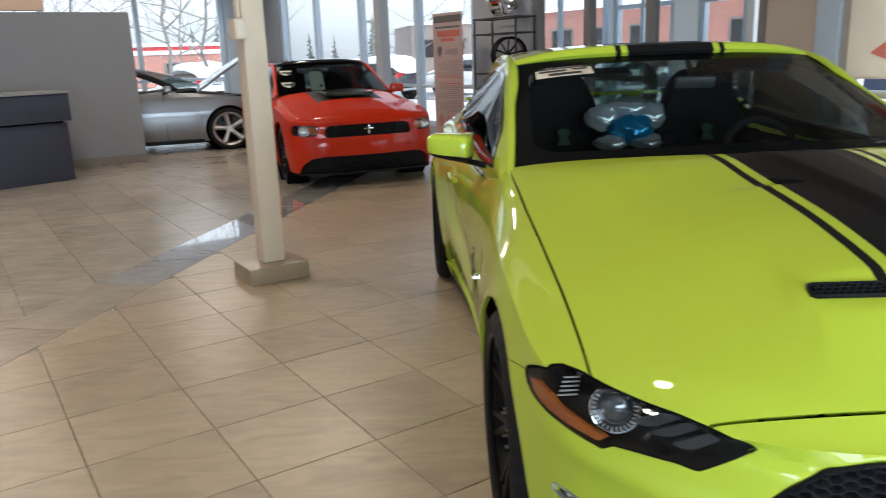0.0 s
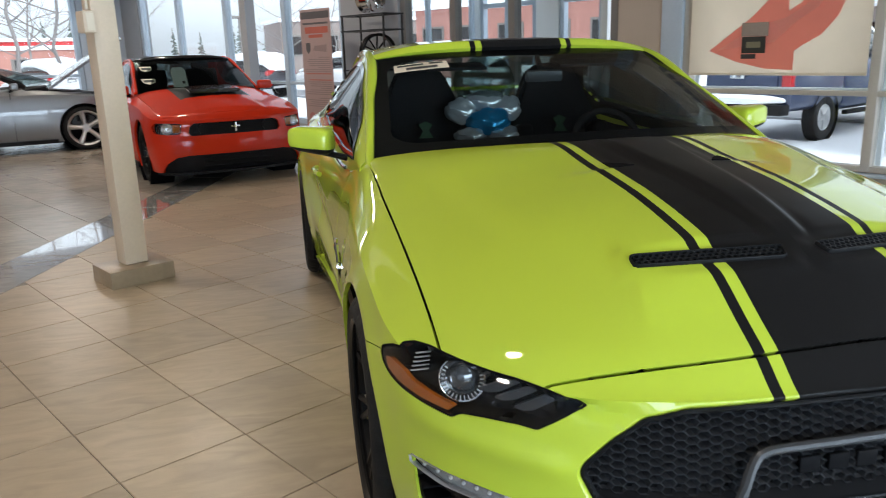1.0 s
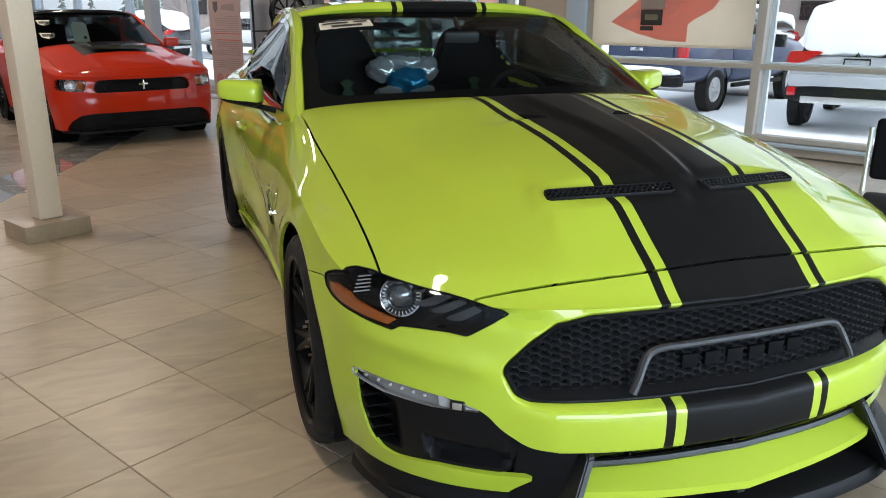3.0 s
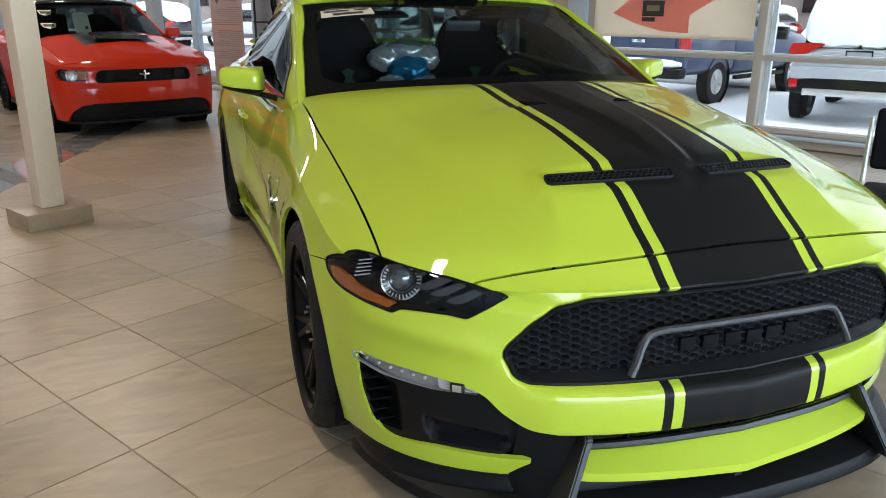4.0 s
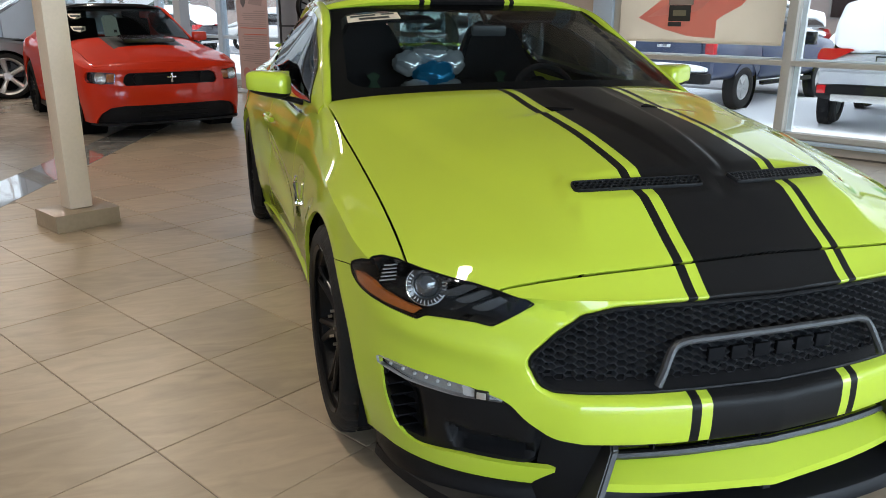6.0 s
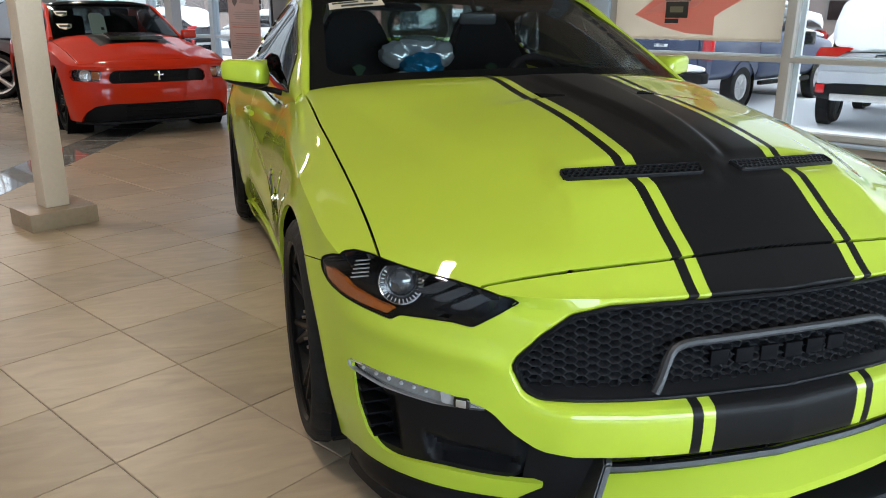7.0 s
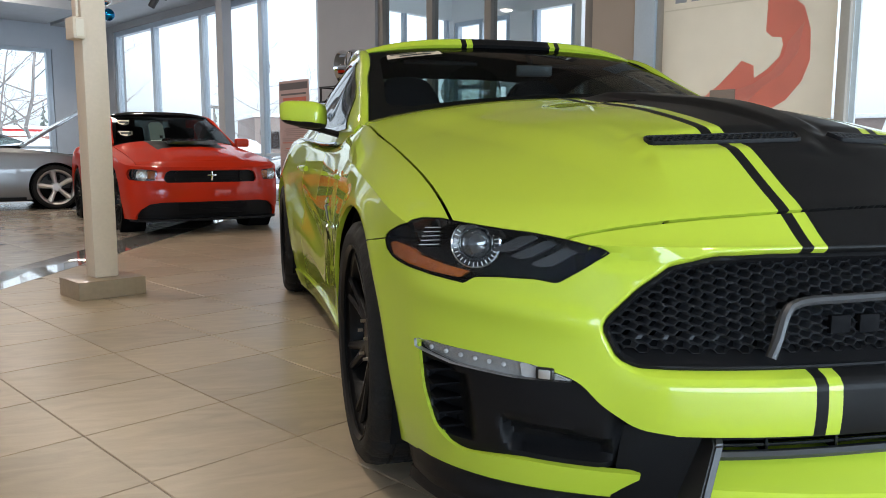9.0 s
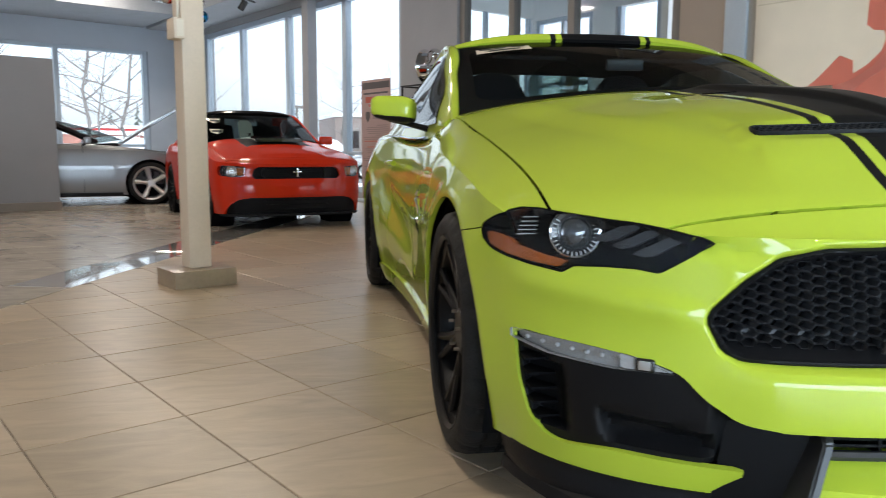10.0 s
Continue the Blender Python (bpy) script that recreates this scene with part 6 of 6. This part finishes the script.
part("cab_glass", loft([(1.95, .80, 1.35, 1.85, 6), (2.3, .78, 1.35, 1.92, 6), (3.3, .76, 1.35, 1.90, 6), (4.1, .80, 1.33, 1.45, 5)]), GLOSS_BLACK, pick)
part("roof_snow", loft([(1.95, .76, 1.86, 1.98, 3), (2.4, .78, 1.86, 2.06, 3), (3.3, .74, 1.84, 2.0, 3), (4.2, .7, 1.36, 1.5, 3), (5.4, .7, 1.2, 1.34, 3)]), SNOW, pick, "snow on roof and hood")
part("tailgate", box(-.74, -.03, .72, .74, .02, 1.34, .02), PICKUP_BLUE, pick)
part("tailgate_handle", box(-.14, -.045, 1.12, .14, -.028, 1.18, .01), CHROME, pick)
for k in range(5):
    part("tailgate_mark", box(-.45 + .2 * k, -.04, 1.24, -.35 + .2 * k, -.028, 1.30, .004), CHROME, pick)
part("rear_bumper", box(-.95, -.22, .52, .95, .05, .70, .03), TRIM, pick)
part("bumper_snow", loft([(-.24, .55, .70, .80, 3), (-.1, .9, .68, .86, 3), (.0, .9, .68, .84, 3)]), SNOW, pick, "snow heap on the bumper")
for s in (1, -1):
    part("tail_lamp", box(s * .90 - .085, -.035, .92, s * .90 + .085, .10, 1.34, .02), REDLENS, pick)
    for y in (1.25, 4.75):
        road_wheel(pick, s * .86, y, s, .40)
        part("wheel_arch", lathe([(.46, .0), (.46, .2), (.05, .2)], pose(s * .985, y, .42, 0, -90 * s, 0), 28), TRIM, pick)
    part("side_mirror", box(s * 1.12 - .12, 3.55, 1.12, s * 1.12 + .12, 3.66, 1.38, .03), GLOSS_BLACK, pick)
    part("side_step", box(s * .95 - .05, 2.0, .40, s * .95 + .05, 4.2, .48, .02), TRIM, pick)
# snow bank along the wall and rows of snowed-in cars beyond
bank = part("snow_bank", grid(lambda u, v: ROOM @ Vector((6.5 + 1.6 * v, -9 + 27 * u, GROUND - .05 + .26 * math.sin(math.pi * v) * (.6 + .5 * noise.noise((u * 14, v * 2, 3))))), [k / 70 for k in range(71)], [k / 10 for k in range(11)], True), SNOW)
tagged(bank, "low snow bank along the building", "snow", "", "structure")
far_paint = [mat("far_white", (.6, .6, .6), .3), mat("far_red", (.4, .03, .03), .3), mat("far_dark", (.05, .05, .06), .3), mat("far_blue", (.1, .16, .3), .3)]
for k, (a, b, r, p) in enumerate(((22.5, 1.2, 90, 0), (22.5, 4.2, 92, 1), (22.5, 7.2, 88, 0), (22.5, 10.2, 90, 2), (23.0, 13.4, 86, 0), (23.4, 16.6, 90, 2), (23, 19.8, 88, 0), (31, 6, 90, 3), (31, 9.2, 90, 0), (31, 2.5, 90, 2), (31, 12.4, 90, 1), (20, 26, 30, 0), (15, 27, 20, 2), (8, 31, 10, 0), (2, 33, 0, 1), (-5, 32, 5, 0))):
    suv(OUT @ pose(a, b, 0, 0, 0, r), far_paint[p], "parked car buried in snow" if p != 1 else "red parked car buried in snow", True, "snowed-in parked cars")


# bare trees and conifers
BARK = mat("bark", (.24, .22, .21), .9, bump=.5, scale=20, vary=.2)
NEEDLE = mat("needles", (.12, .15, .135), .8, vary=.3, scale=8)


def bare_tree(m, h, seed, spread=1.0):
    rnd = random.Random(seed)
    t = thing("bare_tree", m, "leafless winter tree with fine branches", "tree", "bare trees")
    limbs, twigs = bmesh.new(), bmesh.new()

    def grow(p, d, length, r, depth):
        pts, q, dd = [p.copy()], p.copy(), d.copy()
        for _ in range(5):
            dd = (dd + Vector((rnd.uniform(-1, 1), rnd.uniform(-1, 1), rnd.uniform(-.5, .75))) * .22).normalized()
            q = q + dd * length / 5
            pts.append(q.copy())
        tube(pts, [r * (1 - .14 * i) for i in range(6)], 5 if depth < 2 else 3, limbs if depth < 2 else twigs, caps=False)
        if depth < 3:
            for k in range(5 if depth < 2 else 4):
                i = min(5, 1 + k)
                nd = (dd + Vector((rnd.uniform(-1, 1), rnd.uniform(-1, 1), rnd.uniform(-.5, .7))) * .9 * spread).normalized()
                grow(pts[i], nd, length * rnd.uniform(.35, .6), max(.006, r * (1 - .14 * i) * .55), depth + 1)
    stem = [Vector((0, 0, 0))]
    for k in range(9):
        stem.append(stem[-1] + Vector((rnd.uniform(-.035, .035) * h, rnd.uniform(-.035, .035) * h, h / 9)))
    tube(stem, [h * .0085 * (1 - .095 * k) for k in range(10)], 7, limbs, caps=False)
    for k in range(15):
        f = .20 + .75 * k / 15
        i = min(8, int(f * 9))
        an = 2.4 * k + rnd.uniform(-.4, .4)
        d = Vector((math.cos(an), math.sin(an), rnd.uniform(.15, .75))).normalized()
        grow(stem[i].lerp(stem[i + 1], f * 9 - i), d, h * .40 * (1.12 - f) * rnd.uniform(.8, 1.2), h * .0042 * (1.1 - f), 1)
    part("trunk", limbs, BARK, t)
    part("twigs", twigs, BARK, t)


def conifer(m, h, seed):
    rnd = random.Random(seed)
    t = thing("conifer", m, "dark green conifer dusted with snow", "tree", "conifers")
    part("trunk", cyl(.02 * h, h * .9, pose(0, 0, h * .45), r2=.004 * h, n=7), BARK, t)
    c = bmesh.new()
    for k in range(90):
        z = h * (.12 + .86 * (k / 90))
        reach = h * .20 * (1 - k / 92) * rnd.uniform(.6, 1.15)
        an = rnd.uniform(0, 6.283)
        e = Vector((math.cos(an), math.sin(an), 0))
        s = Vector((-e.y, e.x, 0)) * reach * .28
        p0, p1 = Vector((0, 0, z)), e * reach + Vector((0, 0, z - reach * .35))
        vs = [c.verts.new(x) for x in (p0, p0.lerp(p1, .6) + s + Vector((0, 0, -.02 * h)), p1, p0.lerp(p1, .6) - s + Vector((0, 0, -.02 * h)), p0.lerp(p1, .5) + Vector((0, 0, .02 * h)))]
        for f in ((0, 1, 4), (1, 2, 4), (2, 3, 4), (3, 0, 4)):
            c.faces.new([vs[i] for i in f])
    part("crown", c, NEEDLE, t, smooth=False)


for k, (a, b, h, s) in enumerate(((5.0, 27.5, 10, 1.0), (2.9, 29, 9.5, 1.0), (7.6, 31, 10, 1.0), (9.5, 40, 9, .9), (15, 44, 8, .9), (21, 36, 7.5, .9), (27, 40, 7, .9), (1.0, 32, 9, 1.0))):
    bare_tree(OUT @ pose(a, b, 0, 0, 0, 40 * k), h, 20 + k, s)
random.seed(6)
for k in range(16):
    a, b = random.uniform(8, 75), random.uniform(85, 120)
    conifer(OUT @ pose(a, b, 0, 0, 0, 30 * k), random.uniform(4.5, 8), k)
for k in range(14):
    conifer(OUT @ pose(random.uniform(62, 85), random.uniform(-20, 50), 0), random.uniform(4, 7), 60 + k)

# far buildings, lamp post, road sign
BRICK = mat("brick_far", (.42, .20, .16), .85, bump=.3, scale=12, vary=.2)
BROWN = mat("brown_cladding", (.26, .21, .19), .8, vary=.15)
REDSIGN = mat("red_fascia", (.55, .03, .03), .5)


def block(name, m, w, d, h, material, label, windows=0, roof_snow=True, gable=0.0):
    t = thing(name, m, label, "building")
    part("wall", box(0, 0, 0, w, d, h), material, t, smooth=False)
    if gable:
        part("roof", prism([(-.3, h), (d + .3, h), (d / 2, h + gable)], -.3, w + .3, Matrix(((0, 0, 1, 0), (1, 0, 0, 0), (0, 1, 0, 0), (0, 0, 0, 1)))), SNOW, t, "snowy gable roof", smooth=False)
    elif roof_snow:
        part("roof", box(-.2, -.2, h, w + .2, d + .2, h + .35, .08), SNOW, t, "snowy flat roof")
    for k in range(windows):
        x = (k + .5) * w / windows
        q = part("window", box(x - w / windows * .3, -.06, h * .35, x + w / windows * .3, .02, h * .75), FRAME_DARK, t, smooth=False)
        part("pane", box(x - w / windows * .26, -.075, h * .38, x + w / windows * .26, -.062, h * .72), GLOSS_BLACK, q, smooth=False)
    return t


block("brick_building", OUT @ pose(32, 38, 0, 0, 0, -90), 20, 12, 4.2, BRICK, "red brick building with a snowy gable roof", 6, gable=1.8)
block("long_building", OUT @ pose(58, 22, 0, 0, 0, -90), 56, 10, 3.8, BROWN, "long brown commercial building with snow on its roof", 12)
block("red_store", OUT @ pose(14, 82, 0), 16, 10, 3.6, REDSIGN, "distant store with a red fascia", 6)
block("low_store", OUT @ pose(-20, 66, 0), 40, 10, 2.6, BRICK, "distant low brick store", 6)
block("canopy_building", OUT @ pose(34, 58, 0, 0, 0, -20), 14, 8, 4.4, BROWN, "brown building behind the road", 5)
post = thing("street_lamp", OUT @ pose(18.1, 35.9, 0), "tall grey street lamp with a flat head", "street lamp")
part("pole", tube([(0, 0, 0), (0, 0, 3.6)], [.07, .05], 8), FRAME_DARK, post)
part("lamp_head", box(-.45, -.15, 3.58, .45, .15, 3.72, .03), FRAME_DARK, post)
rs = thing("road_sign", OUT @ pose(20, .9, 0, 0, 0, -90), "green and white road sign on a post", "sign")
part("post", tube([(0, 0, 0), (0, 0, 2.6)], .04, 8), ALLOY, rs)
part("sign_face", box(-.28, -.02, 1.9, .28, .02, 2.75, .01), mat("sign_green", (.02, .35, .25), .5), rs)
part("sign_base", box(-.28, -.022, 1.75, .28, .018, 1.9), mat("sign_amber", (.5, .3, .05), .5), rs)

# ---- floor tiles ----
TILE, A_0, B_0 = .4705, -.876, 1.225
GROUT = mat("grout", (.17, .14, .11), .85)
wall("floor", box(LEFT_A, NEAR_B, -.2, WALL_A, WALL_B, -.004), GROUT, "taupe porcelain tile floor in a square grid with dark grout", "floor")
FLOOR = bpy.data.objects["floor"]


def tile_material(name, base, rough):
    m = bpy.data.materials.new(name)
    m.use_nodes = True
    n, l = m.node_tree.nodes, m.node_tree.links
    p = n["Principled BSDF"]
    geo, obi = n.new("ShaderNodeNewGeometry"), n.new("ShaderNodeObjectInfo")
    off = n.new("ShaderNodeVectorMath")
    off.operation = "MULTIPLY_ADD"
    cmb = n.new("ShaderNodeCombineXYZ")
    for k in range(3):
        l.new(obi.outputs["Random"], cmb.inputs[k])
    l.new(cmb.outputs[0], off.inputs[0])
    off.inputs[1].default_value = (37, 61, 13)
    l.new(geo.outputs["Position"], off.inputs[2])
    stretch = n.new("ShaderNodeMapping")
    stretch.inputs["Rotation"].default_value = (0, 0, radians(-TURN))
    stretch.inputs["Scale"].default_value = (1.6, 4.8, 1)
    l.new(off.outputs[0], stretch.inputs["Vector"])
    veins, cloud, grain = (n.new("ShaderNodeTexNoise") for _ in range(3))
    l.new(stretch.outputs[0], veins.inputs["Vector"])
    l.new(off.outputs[0], cloud.inputs["Vector"])
    l.new(geo.outputs["Position"], grain.inputs["Vector"])
    veins.inputs["Scale"].default_value, veins.inputs["Detail"].default_value, veins.inputs["Distortion"].default_value = 2.4, 9, 1.3
    cloud.inputs["Scale"].default_value, cloud.inputs["Detail"].default_value = 3.0, 3
    grain.inputs["Scale"].default_value, grain.inputs["Detail"].default_value = 90, 3
    ramp = n.new("ShaderNodeValToRGB")
    ramp.color_ramp.elements[0].position, ramp.color_ramp.elements[1].position = .28, .72
    ramp.color_ramp.elements[0].color = (*[c * .74 for c in base], 1)
    ramp.color_ramp.elements[1].color = (*[c * 1.20 for c in base], 1)
    s1, s2, s3 = (n.new("ShaderNodeMath") for _ in range(3))
    s1.operation, s2.operation, s3.operation = "MULTIPLY", "MULTIPLY_ADD", "MULTIPLY_ADD"
    l.new(veins.outputs["Fac"], s1.inputs[0])
    s1.inputs[1].default_value = .6
    l.new(cloud.outputs["Fac"], s2.inputs[0])
    s2.inputs[1].default_value = .3
    l.new(s1.outputs[0], s2.inputs[2])
    l.new(obi.outputs["Random"], s3.inputs[0])
    s3.inputs[1].default_value = .16
    l.new(s2.outputs[0], s3.inputs[2])
    l.new(s3.outputs[0], ramp.inputs["Fac"])
    l.new(ramp.outputs["Color"], p.inputs["Base Color"])
    r = n.new("ShaderNodeMapRange")
    r.inputs["To Min"].default_value, r.inputs["To Max"].default_value = rough - .06, rough + .08
    l.new(cloud.outputs["Fac"], r.inputs["Value"])
    l.new(r.outputs[0], p.inputs["Roughness"])
    b = n.new("ShaderNodeBump")
    b.inputs["Strength"].default_value, b.inputs["Distance"].default_value = .06, .004
    l.new(grain.outputs["Fac"], b.inputs["Height"])
    l.new(b.outputs[0], p.inputs["Normal"])
    return m


TILE_MAT = tile_material("taupe_tile", (.388, .305, .212), .32)
FAR_MAT = tile_material("grey_tile", (.35, .305, .25), .20)
POLISHED = tile_material("polished_tile", (.40, .38, .36), .06)
_p = POLISHED.node_tree.nodes["Principled BSDF"]
_p.inputs["Coat Weight"].default_value, _p.inputs["Coat IOR"].default_value, _p.inputs["Coat Roughness"].default_value = 1, 2.2, .03
gap = .0035


def tile_mesh(name, material, h=.004):
    b = box(gap / 2, gap / 2, -.012, TILE - gap / 2, TILE - gap / 2, 0)
    bmesh.ops.bevel(b, geom=[e for e in b.edges if all(v.co.z > -.001 for v in e.verts)], offset=.0022, segments=1, affect="EDGES")
    me = bpy.data.meshes.new(name)
    b.to_mesh(me)
    b.free()
    me.materials.append(material)
    return me


plain, plain_far = tile_mesh("tile", TILE_MAT), tile_mesh("tile_far", FAR_MAT)
rest = []
i0, i1 = int((LEFT_A - A_0) / TILE) - 1, int((WALL_A - A_0) / TILE) + 1
j0, j1 = int((NEAR_B - B_0) / TILE) - 1, int((WALL_B - B_0) / TILE) + 1
for i in range(i0, i1 + 1):
    for j in range(j0, j1 + 1):
        a, b = A_0 + i * TILE, B_0 + j * TILE
        if a < LEFT_A - .02 or b < NEAR_B - .02 or a + TILE > WALL_A + .02 or b + TILE > WALL_B + .02:
            continue
        if -5 < i < 8 and -3 < j < 18:
            ob = new("tile", plain_far if b - a > 5.3 else plain)
            ob.parent = FLOOR
            ob.location = (a, b, 0)
        else:
            rest.append((a, b))
verts, faces = [], []
for a, b in rest:
    k = len(verts)
    verts += [(a + u, b + v, 0) for u, v in ((gap / 2, gap / 2), (TILE - gap / 2, gap / 2), (TILE - gap / 2, TILE - gap / 2), (gap / 2, TILE - gap / 2))]
    verts += [(x, y, -.012) for x, y, _ in verts[k:k + 4]]
    faces += [(k, k + 1, k + 2, k + 3)] + [(k + u, k + 4 + u, k + 4 + (u + 1) % 4, k + (u + 1) % 4) for u in range(4)]
me = bpy.data.meshes.new("tiles")
me.from_pydata(verts, [], faces)
me.materials.append(TILE_MAT)
me.materials.append(FAR_MAT)
for f in me.polygons:
    f.material_index = 1 if f.center.y - f.center.x > 5.3 else 0
ob = new("tiles", me)
ob.parent = FLOOR
tagged(ob, "", "", "", "stuff")
# slanting band of cut stone pieces, polished towards the windows
for k in range(-10, 7):
    a = -1.03 + k * .62
    pts = [(a + .003, a + 5.003), (a + .617, a + 5.617), (a + .317, a + 5.917), (a - .297, a + 5.303)]
    b = prism(pts, -.006, .0035)
    bmesh.ops.bevel(b, geom=[e for e in b.edges if all(v.co.z > 0 for v in e.verts)], offset=.0015, segments=1, affect="EDGES")
    q = part("polished_stone" if k >= 0 else "cut_stone", b, POLISHED if k >= 0 else FAR_MAT, FLOOR, smooth=False)
